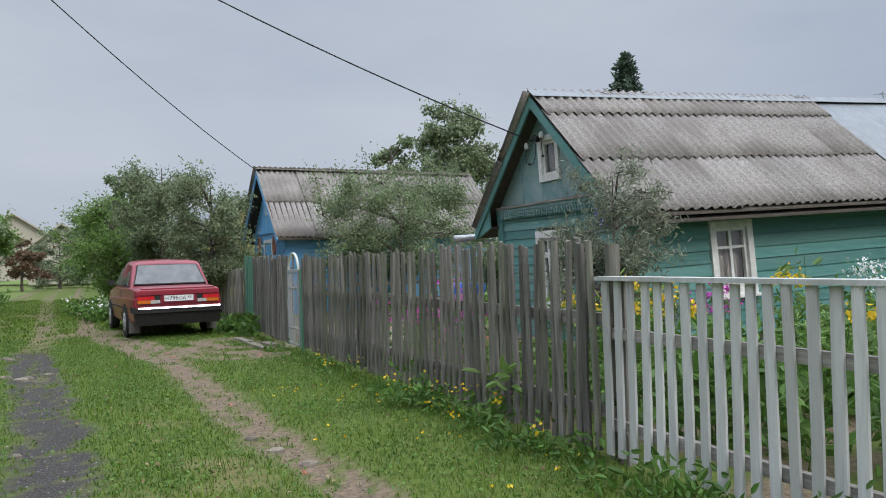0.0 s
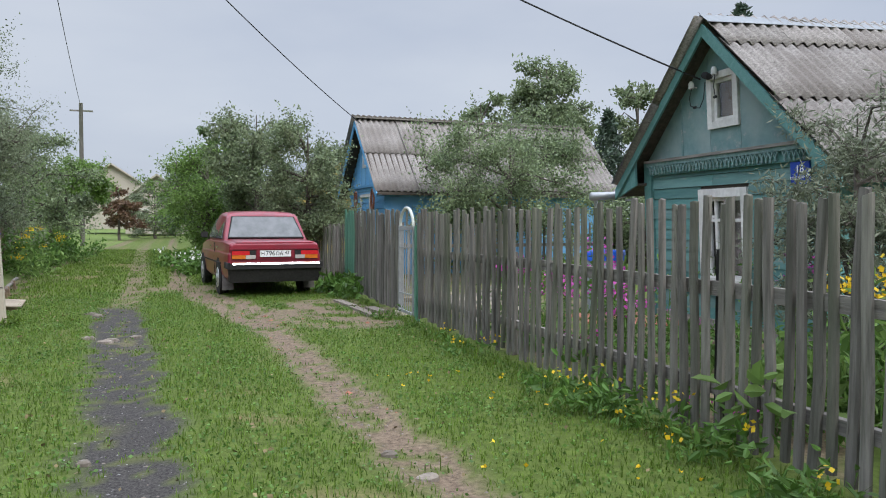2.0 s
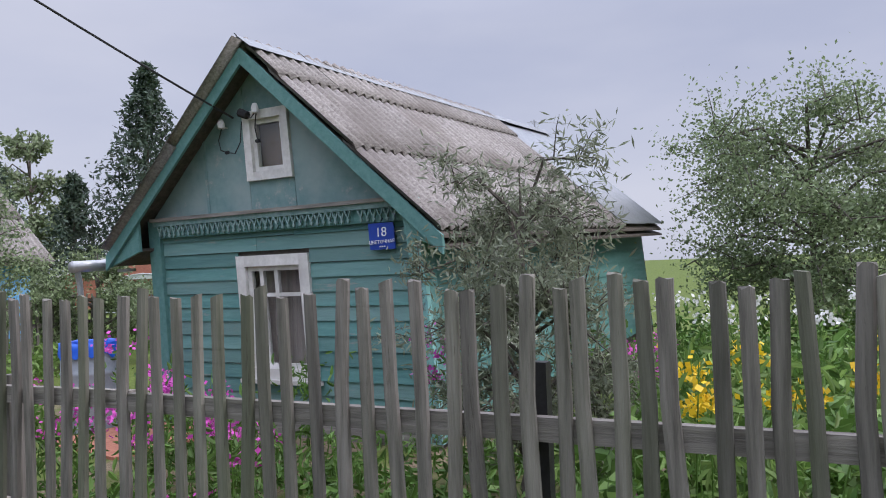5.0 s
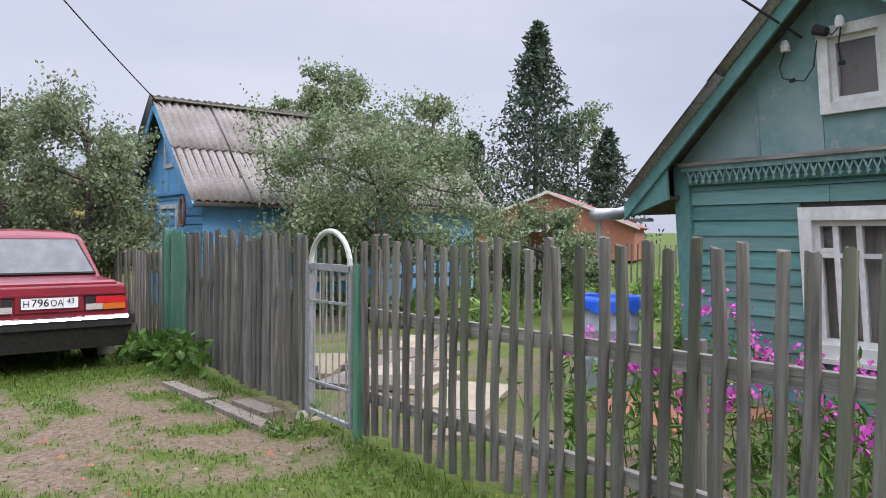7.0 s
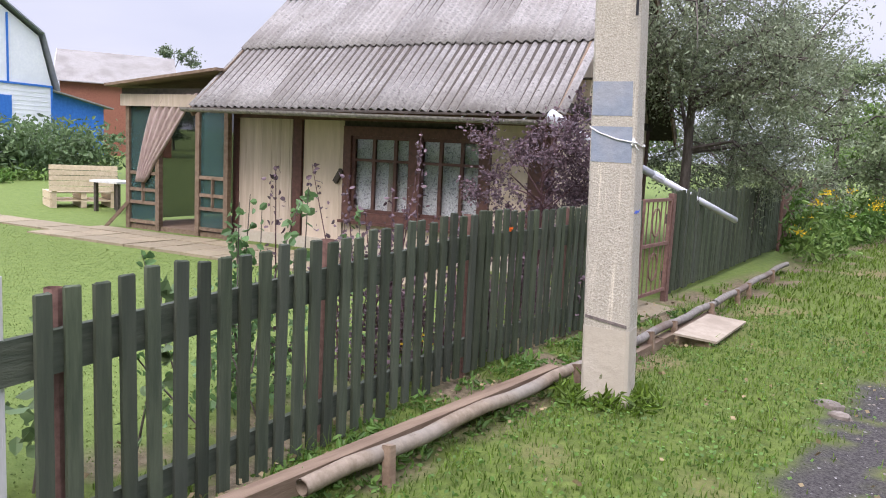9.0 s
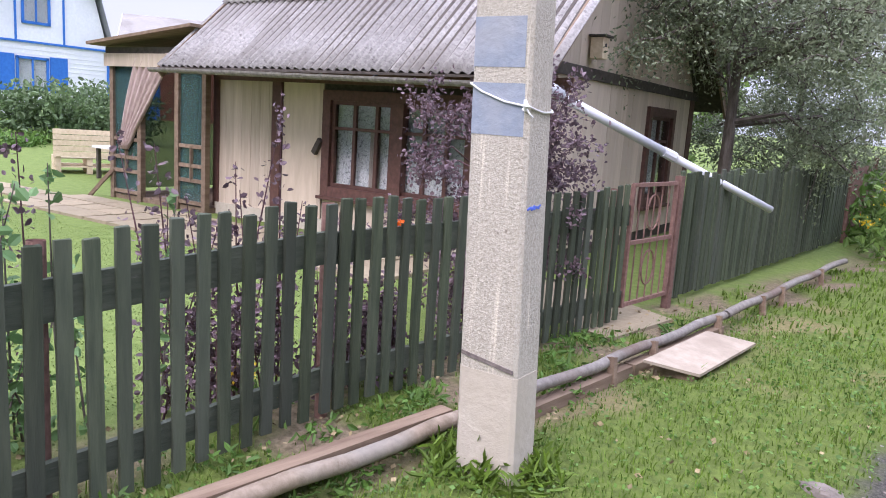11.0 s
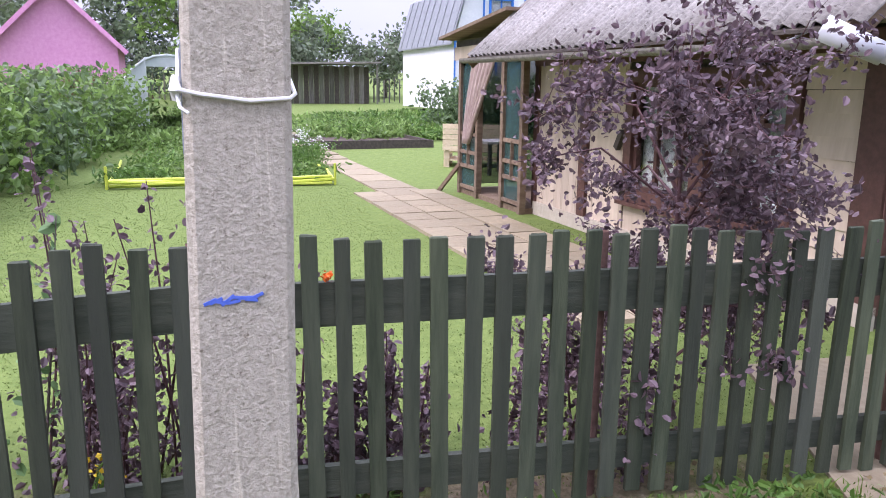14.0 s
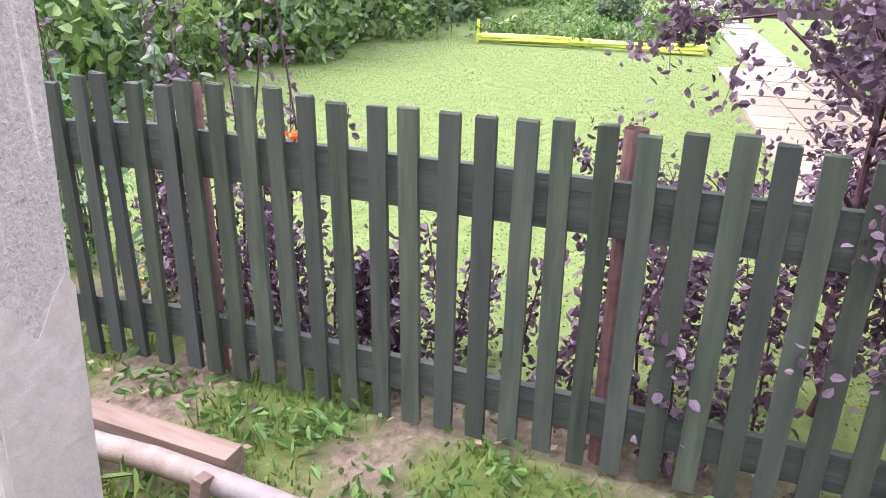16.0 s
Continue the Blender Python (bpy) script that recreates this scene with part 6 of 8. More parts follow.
        # tail lamps: red over amber, grey reversing lens inside
        cl = part("lamp_housing", Shape().box(*sorted((sx * 0.33, sx * 0.73)), 0.012, 0.06, 0.655, 0.80, K), RUBBER, car)
        part("tail_lamp", Shape().box(*sorted((sx * 0.535, sx * 0.725)), 0.0, 0.012, 0.725, 0.795, K), LAMPRED, cl)
        part("tail_lamp", Shape().box(*sorted((sx * 0.435, sx * 0.533)), -0.002, 0.012, 0.725, 0.795, K), LAMPRED, cl)
        part("turn_lamp", Shape().box(*sorted((sx * 0.50, sx * 0.725)), 0.0, 0.012, 0.66, 0.722, K), LAMPAMBER, cl)
        part("reversing_lamp", Shape().box(*sorted((sx * 0.335, sx * 0.498)), 0.0, 0.012, 0.66, 0.722, K), LAMPWHITE, cl)
        part("bumper_end", Shape().box(*sorted((sx * 0.76, sx * 0.815)), -0.04, 0.30, 0.50, 0.60, K), RUBBER, car)
    part("rear_recess", Shape().box(-0.31, 0.31, 0.008, 0.03, 0.655, 0.82, K), CARRED, car)
    part("rear_crease", Shape().box(-0.76, 0.76, 0.0, 0.03, 0.815, 0.835, K), CARRED, car)
    bp = part("bumper", Shape().box(-0.77, 0.77, -0.055, 0.03, 0.49, 0.585, K), RUBBER, car)
    part("chrome_strip", Shape().hexa([K(-0.72, -0.072, 0.567), K(0.74, -0.072, 0.567), K(0.74, -0.03, 0.58), K(-0.72, -0.03, 0.58), K(-0.72, -0.058, 0.592), K(0.74, -0.058, 0.592), K(0.74, -0.03, 0.606), K(-0.72, -0.03, 0.606)]), CHROME, bp)
    # black panel over the red tail paints the shadow below the bumper
    part("valance", Shape().hexa([K(-0.74, 0.05, 0.26), K(0.74, 0.05, 0.26), K(0.74, 0.3, 0.26), K(-0.74, 0.3, 0.26), K(-0.79, -0.03, 0.49), K(0.79, -0.03, 0.49), K(0.77, 0.3, 0.49), K(-0.77, 0.3, 0.49)]), RUBBER, car)
    pl = part("number_plate", Shape().box(-0.26, 0.26, -0.006, 0.008, 0.69, 0.802, K), WHITEPLATE, car, "white number plate reading H 796 OA 43")
    rim = Shape()
    for a, b_, c_, d in ((-0.262, 0.262, 0.688, 0.692), (-0.262, 0.262, 0.80, 0.804), (-0.264, -0.260, 0.688, 0.804), (0.260, 0.264, 0.688, 0.804), (0.118, 0.121, 0.695, 0.797)):
        rim.box(a, b_, -0.008, -0.005, c_, d, K)
    part("plate_border", rim, BLACKINK, pl)
    face = Matrix((fx, Vector((0, 0, 1)), -fy)).transposed().to_4x4()
    for txt, sz, x, z in (("Н", 0.085, -0.215, 0.742), ("796", 0.108, -0.09, 0.748), ("ОА", 0.085, 0.062, 0.742), ("43", 0.075, 0.19, 0.758)):
        words(txt, sz, Matrix.Translation(K(x, -0.0085, z)) @ face, BLACKINK, pl)
    return car


red_car()


# ---- other houses ----
def simple_house(origin, ux, nx, width, deep, wall_z, ridge_z, wall, roofm, label, rng, base=0.0, gable=None, boards_mat=None, windows=(), over=0.25, corr=True, trim=None, mid=None):
    """A gabled house: ux along the gable wall, nx into the house."""
    O, U, N = Vector(origin), Vector(ux).normalized(), Vector(nx).normalized()
    P = lambda u, n, z: O + U * u + N * n + Vector((0, 0, z))
    h = thing("village_house", tuple(O), label, "house", group="")
    s = Shape()
    c = mid if mid is not None else width / 2
    s.prism([(0, base), (width, base), (width, wall_z), (c, ridge_z - 0.06), (0, wall_z)], 0, deep, lambda p, q, d: P(p, d, q))
    part("wall", s, wall, h)
    if boards_mat:
        z = base + 0.05
        while z < wall_z - 0.02:
            part("clapboard", Shape().hexa([P(0, -0.03, z), P(width, -0.03, z), P(width, 0, z), P(0, 0, z), P(0, -0.012, z + 0.155), P(width, -0.012, z + 0.155), P(width, 0, z + 0.155), P(0, 0, z + 0.155)]), boards_mat, h)
            z += 0.158
        u = 0.05
        while u < width - 0.05:
            top = wall_z + (ridge_z - 0.1 - wall_z) * (1 - abs(u + 0.07 - c) / max(c, width - c)) - 0.05
            if top > wall_z + 0.12:
                part("gable_board", Shape().box(u, u + 0.135, -0.022, 0, wall_z + 0.03, top, P), boards_mat, h)
            u += 0.14
        part("gable_ledge", Shape().box(-0.05, width + 0.05, -0.07, 0, wall_z - 0.03, wall_z + 0.03, P), boards_mat, h)
    rz = Shape()
    for ua, sg in ((-over, -1), (width + over, 1)):
        k = (ridge_z - wall_z) / (c if sg < 0 else width - c)
        ez = wall_z - over * k
        a, b, c2, d = P(ua, -over, ez), P(ua, deep + over, ez), P(c, deep + over, ridge_z), P(c, -over, ridge_z)
        up = Vector((0, 0, 0.05))
        rz.hexa([a, b, c2, d, a + up, b + up, c2 + up, d + up] if sg > 0 else [d, c2, b, a, d + up, c2 + up, b + up, a + up])
    roof = part("roof", rz, DARKWOOD if corr else roofm, h)
    if corr:
        for ua, sg in ((-over, -1), (width + over, 1)):
            k = (ridge_z - wall_z) / (c if sg < 0 else width - c)
            ez = wall_z - over * k + 0.085
            n0, n1 = (-over - 0.04, deep + over) if sg > 0 else (deep + over, -over - 0.04)
            e0, e1, r0 = P(ua, n0, ez), P(ua, n1, ez), P(c, n0, ridge_z + 0.085)
            w = (e1 - e0).length
            ln = (r0 - e0).length
            nc = max(1, int(w / 1.0))
            slope(roof, e0, e1 - e0, r0 - e0, [w / nc] * nc, [ln / 2, ln / 2], 0.15, 0.024, roofm, rng)
        part("ridge_cap", Shape().bar(P(c, -over - 0.05, ridge_z + 0.11), P(c, deep + over, ridge_z + 0.11), 0.2, 0.03), GREYWOOD_H, h)
    for ua, sg in ((-over, -1), (width + over, 1)):
        k = (ridge_z - wall_z) / (c if sg < 0 else width - c)
        part("barge_board", Shape().bar(P(ua, -over - 0.01, wall_z - over * k - 0.02), P(c, -over - 0.01, ridge_z - 0.02), 0.03, 0.14), trim or wall, h)
    for a, b, z0, z1, mt in windows:
        window(h, P, a, b, z0, z1, 0.08, mt, WHITETRIM, BROWNCURTAIN, mull=((a + b) / 2,), sill=False)
    return h


rh = random.Random(17)
bh_o = (5.42, 24.75, 0)
blue = simple_house(bh_o, (0.02, -1, 0), (1, 0.02, 0), 3.6, 6.2, 2.22, 3.92, BLUEPAINT, SLATE, "sky-blue timber house with a grey slate roof", rh, boards_mat=BLUEPAINT, windows=((1.35, 2.35, 0.95, 2.02, WHITETRIM), (1.6, 2.1, 2.72, 3.35, WHITETRIM)), over=0.3, trim=BLUEPAINT)
for u in (0.95, 2.85):
    s = Shape().tube([(5.38, 24.75 - u, 1.72 + 0.0), (5.36, 24.75 - u, 1.72)], 0.01, 4)
    pts = [(5.36, 24.75 - u + 0.13 * math.cos(a), 1.85 + 0.26 * math.sin(a)) for a in [2 * math.pi * k / 18 for k in range(19)]]
    part("painted_wreath", Shape().tube(pts, 0.028, 6), BRICK, blue)
simple_house((4.3, 34.0, 0), (1, 0.05, 0), (-0.05, 1, 0), 6.5, 7, 2.3, 4.7, YELLOWWALL, ZINC, "yellow house with a pale metal roof behind trees", rh, over=0.3, corr=False, trim=ZINC)
simple_house((-3.6, 74, 0.2), (1, 0, 0), (0, 1, 0), 5.2, 7, 3.2, 5.2, CREAMWALL, BROWN, "pale two-storey brick house at the lane's end", rh, windows=((1.9, 3.3, 3.2, 4.2, BROWN), (1.0, 1.9, 1.2, 2.2, WHITETRIM)), over=0.5, corr=False, trim=CREAMWALL)
simple_house((-8.5, 85, 0.5), (1, 0, 0), (0, 1, 0), 6.0, 7, 4.5, 6.5, CREAMWALL, REDROOF, "distant pale house with a low roof", rh, over=0.4, corr=False, trim=CREAMWALL)
simple_house((27, 40.5, 0.3), (0.55, -0.83, 0), (0.83, 0.55, 0), 9.0, 6, 1.8, 3.6, BRICK, REDROOF, "low house with an oxide red roof far behind", rh, over=0.3, corr=False, trim=WHITETRIM)
simple_house((-26, 3.2, 0.2), (-0.218, 0.976, 0), (-0.976, -0.218, 0), 3.6, 5, 2.6, 4.4, PINKWALL, DARKWOOD, "pink house beyond the raspberry hedge", rh, over=0.3, corr=False, trim=PINKWALL)


def mansard_house():
    O, U, N = Vector((-31.0, 18.6, 0.6)), Vector((-0.976, -0.218, 0)), Vector((-0.218, 0.976, 0))
    P = lambda n, z, d: O + N * n + U * d + Vector((0, 0, z))
    h = thing("village_house", tuple(O), "white two-storey house with blue shutters and mansard roof", "house")
    prof = [(0, 2.75), (0.55, 4.7), (2.5, 5.9), (4.45, 4.7), (5.0, 2.75)]
    part("wall", Shape().prism([(0, 0), (5, 0), (5, 2.75), (4.45, 4.7), (2.5, 5.9), (0.55, 4.7), (0, 2.75)], 0, 7, P), WHITEWALL, h)
    ro = Shape()
    outer = [(-0.2, 2.6), (0.45, 4.78), (2.5, 6.05), (4.55, 4.78), (5.2, 2.6)]
    for (a, b), (c, d) in zip(outer, outer[1:]):
        ro.hexa([P(a, b, -0.25), P(c, d, -0.25), P(c, d, 7.2), P(a, b, 7.2), P(a, b + 0.06, -0.25), P(c, d + 0.06, -0.25), P(c, d + 0.06, 7.2), P(a, b + 0.06, 7.2)])
    part("roof", ro, ZINC, h)
    for k in range(9):
        d = -0.1 + k * 0.85
        part("roof_seam", Shape().bar(P(-0.21, 2.68, d), P(0.43, 4.85, d), 0.03, 0.03), ZINC, h)
    for n0, z0, z1 in ((0.0, 0.0, 2.75), (4.94, 0.0, 2.75), (1.25, 2.75, 5.1), (3.1, 2.75, 5.4)):
        part("blue_trim", Shape().box(n0, n0 + 0.07, z0, z1, -0.04, 0.0, P), DEEPBLUE, h)
    part("blue_trim", Shape().box(0, 5, 2.7, 2.78, -0.05, 0.0, P), DEEPBLUE, h)
    for k in range(14):
        part("wall_seam", Shape().box(0.07, 4.94, 0.3 + k * 0.18, 0.312 + k * 0.18, -0.012, 0.0, P), WHITEWALL, h)
    for a, b, z0, z1 in ((1.25, 2.5, 0.95, 2.2), (1.5, 2.6, 3.4, 4.5)):
        w = part("window", Shape().box(a + 0.1, b - 0.1, z0 + 0.1, z1 - 0.1, -0.02, -0.001, P), LACECURTAIN, h)
        for p0, p1, q0, q1 in ((a, a + 0.1, z0, z1), (b - 0.1, b, z0, z1), (a, b, z0, z0 + 0.1), (a, b, z1 - 0.1, z1), ((a + b) / 2 - 0.03, (a + b) / 2 + 0.03, z0, z1)):
            part("window_frame", Shape().box(p0, p1, q0, q1, -0.06, -0.021, P), DEEPBLUE, w)
        g = part("pane", Shape().box(a + 0.1, b - 0.1, z0 + 0.1, z1 - 0.1, -0.034, -0.03, P), GLASS, w)
        g.visible_shadow = False
    for a, b in ((0.5, 1.2), (2.55, 3.25)):
        part("shutter", Shape().box(a, b, 0.9, 2.25, -0.05, 0.0, P), DEEPBLUE, h, "deep blue painted shutter")
    # blue lean-to
    part("lean_to", Shape().prism([(5.0, 0), (7.7, 0), (7.7, 2.1), (5.0, 2.6)], 0.3, 4.0, P), DEEPBLUE, h)
    part("lean_to_roof", Shape().hexa([P(5.0, 2.6, 0.0), P(8.0, 2.05, 0.0), P(8.0, 2.05, 4.3), P(5.0, 2.6, 4.3), P(5.0, 2.66, 0.0), P(8.0, 2.11, 0.0), P(8.0, 2.11, 4.3), P(5.0, 2.66, 4.3)]), SLATE2, h)


mansard_house()
simple_house((-45.0, 29.7, 0.4), (0.89, -0.45, 0), (0.45, 0.89, 0), 6, 5.4, 3.9, 5.6, BRICK, SLATE2, "brick house with long slate roof beyond the garden", rh, over=0.3, corr=False, trim=WHITETRIM)


def greenhouse(c, width, deep, top, ux, name_label):
    O, U = Vector(c), Vector(ux).normalized()
    N = Vector((-U.y, U.x, 0))
    P = lambda u, n, z: O + U * u + N * n + Vector((0, 0, z))
    h = thing("greenhouse", tuple(O), name_label, "greenhouse")
    n = 14
    arc = [(-width / 2 * math.cos(math.pi * k / n), top * min(1.0, math.sin(math.pi * k / n) * 0.98 + 0.02) ** 0.75) for k in range(n + 1)]
    s = Shape()
    for (a, b), (c2, d) in zip(arc, arc[1:]):
        s.hexa([P(a, 0, b), P(c2, 0, d), P(c2, deep, d), P(a, deep, b), P(a * 1.004, 0, b + 0.008), P(c2 * 1.004, 0, d + 0.008), P(c2 * 1.004, deep, d + 0.008), P(a * 1.004, deep, b + 0.008)])
    part("cover", s, FILM, h, "milky polycarbonate cover")
    dw = width * 0.2
    left = [p for p in arc if p[0] < -dw] + [(-dw, top * 0.97), (-dw, 0)]
    right = [(dw, 0), (dw, top * 0.97)] + [p for p in arc if p[0] > dw]
    for pl in (left, right):
        part("end_wall", Shape().prism(pl, 0.0, 0.012, lambda p, q, d: P(p, d, q)), FILM, h)
    part("end_wall", Shape().prism([(-dw, top * 0.86), (dw, top * 0.86), (dw, top * 0.97), (-dw, top * 0.97)], 0.0, 0.012, lambda p, q, d: P(p, d, q)), FILM, h)
    part("arch", Shape().tube([P(a, -0.015, b) for a, b in arc], 0.03, 6), FILM, h)
    part("arch", Shape().tube([P(a, deep, b) for a, b in arc], 0.025, 6), GALV, h)
    for u in (-dw, dw):
        part("door_post", Shape().bar(P(u, -0.015, 0), P(u, -0.015, top * 0.96), 0.05, 0.04, (1, 0, 0)), FILM, h)
    d = part("door", Shape().box(dw + 0.02, dw + 0.02 + 2 * dw, -0.14, -0.12, 0.05, top * 0.84, P), FILM, h, "open greenhouse door of milky sheet")
    part("door_rail", Shape().box(dw + 0.02, dw + 0.02 + 2 * dw, -0.155, -0.141, top * 0.45, top * 0.49, P), GALV, d)


greenhouse((-20.6, 9.6, 0.1), 2.7, 5.5, 2.15, (-0.218, 0.976, 0), "arched greenhouse of milky sheet with its door open")
greenhouse((27.5, 35.5, 0.1), 4.0, 6, 1.9, (0.7, -0.7, 0), "long white film greenhouse far in the gardens")

# shed and back fence beyond the beds
sh = thing("garden_shed", (-42, 12, 0.5), "dark weathered garden shed with a flat roof", "shed")
SU = lambda p, n, z: Vector((-42, 11.2, 0.45)) + LN * p - LU * n + Vector((0, 0, z))
for k in range(16):
    part("board", Shape().box(k * 0.28, k * 0.28 + 0.265, 0, 0.03, 0, 2.1 + 0.02 * (k % 3), SU), DARKWOOD if k % 2 else GREYWOOD, sh)
part("roof", Shape().hexa([SU(-0.5, -0.8, 2.15), SU(5.0, -0.8, 2.3), SU(5.0, 3, 2.3), SU(-0.5, 3, 2.15), SU(-0.5, -0.8, 2.25), SU(5.0, -0.8, 2.4), SU(5.0, 3, 2.4), SU(-0.5, 3, 2.25)]), GREYWOOD_H, sh)
for p in (-0.3, 4.8):
    part("post", Shape().bar(SU(p, -0.6, 0), SU(p, -0.6, 2.2), 0.1, 0.1, (1, 0, 0)), GREYWOOD, sh)
bf = thing("back_fence", (-44, 10, 0.5), "dark grey board fence at the end of the garden", "fence")
for k in range(110):
    if not 25 < k < 28:
        piece("board", pkw[k % 8], bf, (-44.5 - 0.0 * k, -6 + k * 0.3, 0.5 + 0.04 * ((k * 7) % 5)), (0, 0, 0))

# ---- things in the gardens ----
br = thing("water_barrel", (6.55, 12.95, 0), "grey steel barrel lined with blue film", "barrel")
BC = Vector((6.55, 12.95, 0))
part("barrel_body", Shape().tube([BC + Vector((0, 0, z)) for z in (0.0, 0.04, 0.28, 0.30, 0.32, 0.56, 0.58, 0.60, 0.86, 0.88)], [0.285, 0.29, 0.29, 0.302, 0.29, 0.29, 0.302, 0.29, 0.29, 0.298], 28, cap=False), BARRELGREY, br, smooth=True)
part("barrel_bottom", Shape().tube([BC, BC + Vector((0, 0, 0.5))], 0.284, 24), BARRELGREY, br)
rb_ = random.Random(2)
ringp = [(0.302 + rb_.uniform(-0.003, 0.008)) for _ in range(29)]
s = Shape()
for z, gr, jz in ((0.76, 0.012, 0.035), (0.84, 0.006, 0.0), (0.895, 0.0, 0.006), (0.885, -0.03, 0.0), (0.6, -0.03, 0.0)):
    for k in range(28):
        a = 2 * math.pi * k / 28
        r = ringp[k] + gr
        s.v.append(tuple(BC + Vector((r * math.cos(a), r * math.sin(a), z + jz * math.sin(k * 2.3)))))
for j in range(4):
    for k in range(28):
        a, b = j * 28 + k, j * 28 + (k + 1) % 28
        s.f.append((a, b, b + 28, a + 28))
part("film_liner", s, BLUEPLASTIC, br, "blue plastic film folded over the rim", smooth=True)
gt = thing("tin_gutter", (6.78, 12.98, 1.6), "short tin gutter and downpipe at the house corner", "gutter")
part("spout", Shape().tube([(6.95, 13.02, 1.72), (6.75, 13.0, 1.68), (6.35, 12.96, 1.66)], 0.06, 12), GALV, gt, smooth=True)
part("gutter_bracket", Shape().bar((6.95, 13.0, 1.62), (6.95, 12.75, 1.62), 0.03, 0.03), GALV, gt)
part("down_pipe", Shape().tube([(6.42, 12.98, 1.65), (6.45, 12.98, 1.5), (6.5, 12.97, 0.9)], 0.03, 8), GALV, gt)
pt = thing("paved_yard", (5.0, 13.6, 0), "broken concrete slabs and boards laid as a garden path", "paving", kind="structure")
rq = random.Random(6)
for k in range(26):
    x, y = rq.uniform(4.1, 6.8), rq.uniform(12.6, 16.6)
    if abs((x - 4.1) * 1.35 + 12.7 - y) > 0.9 and rq.random() < 0.75:
        continue
    w, l_ = rq.uniform(0.12, 0.3), rq.uniform(0.3, 0.75)
    me = mesh_of("slab", Shape().hexa([(-w, -l_, -0.03), (w, -l_ * 0.95, -0.03), (w * 0.95, l_, -0.03), (-w, l_, -0.03), (-w, -l_, 0.02), (w, -l_ * 0.95, 0.02), (w * 0.95, l_, 0.02), (-w, l_, 0.02)]), rq.choice((PAVER, STONE, PLY)))
    piece("slab", me, pt, (x, y, 0.03 + rq.uniform(-0.01, 0.02)), (0, 0, rq.uniform(-1.2, -0.4)))
s = Shape().hexa([(5.6, 11.5, -0.02), (6.85, 11.3, -0.02), (6.9, 12.6, -0.02), (5.8, 12.7, -0.02), (5.6, 11.5, 0.03), (6.85, 11.3, 0.03), (6.9, 12.6, 0.03), (5.8, 12.7, 0.03)])
solid("brick_apron", s, BRICK, "rusty red apron of sheet beside the house wall", "paving", kind="structure")
# inner fences of the next plots
inf = thing("inner_fence", (9, 17.5, 0), "grey picket fence between two gardens", "fence")
picket_row(inf, "picket", pk, (3.9, 17.8, 0), (11.5, 18.6, 0), 0.15, -0.1, rngf)
part("rail", Shape().bar((3.9, 17.85, 0.8), (11.5, 18.65, 0.8), 0.04, 0.07), GREYWOOD_H, inf)
inf2 = thing("inner_fence", (18, 22, 0), "grey picket fence far across the gardens", "fence")
picket_row(inf2, "picket", pk, (13, 30, 0), (24, 20, 0), 0.17, -0.1, rngf)
inf3 = thing("lane_fence", (3.9, 21, 0), "brownish picket fence beyond the car", "fence")
picket_row(inf3, "picket", pk, (3.95, 17.9, 0), (3.7, 23.2, 0), 0.13, -0.15, rngf)

# yellow hoses edging the flower bed
hb = thing("hose_border", (-11.5, 12.3, 0), "yellow-green hoses laid along the flower bed edge", "hose")
for k in range(6):
    z = 0.06 + 0.03 * (k % 3)
    o = 0.05 * (k // 3)
    pts = [(-11.26 - 0.45 * t - o + 0.03 * math.sin(9 * t + k), 10.7 + 3.2 * t, z + 0.035 * math.sin(5 * t + 1.3 * k) * 0.6) for t in [q / 14 for q in range(15)]]
    part("hose_run", Shape().tube(pts, 0.022, 6), YELLOWHOSE, hb)
for q, e in (((-11.3, 10.68), (-14.8, 9.9)), ((-11.75, 13.92), (-14.2, 13.55))):
    part("hose_run", Shape().tube([(*q, 0.09), ((q[0] + e[0]) / 2, (q[1] + e[1]) / 2 + 0.05, 0.12), (*e, 0.08)], 0.025, 6), YELLOWHOSE, hb)
for q in ((-11.28, 10.66), (-11.74, 13.95)):
    part("peg", Shape().tube([(*q, -0.05), (*q, 0.34)], 0.022, 6), YELLOWHOSE, hb)
rbed = thing("raised_bed", (-18.2, 15, 0.05), "raised vegetable bed edged with dark boards", "raised bed")
BD = lambda p, n, z: Vector((-17.7, 13.4, 0.04)) + LN * p - LU * n + Vector((0, 0, z))
part("board", Shape().box(0, 2.9, -0.05, 0, 0, 0.22, BD), DARKWOOD, rbed)
part("board", Shape().box(-0.05, 0, -0.05, 3.2, 0, 0.2, BD), DARKWOOD, rbed)
part("board", Shape().box(2.9, 2.95, -0.05, 3.2, 0, 0.2, BD), DARKWOOD, rbed)
part("soil", Shape().box(0, 2.9, 0, 3.2, 0, 0.12, BD), SOIL, rbed)

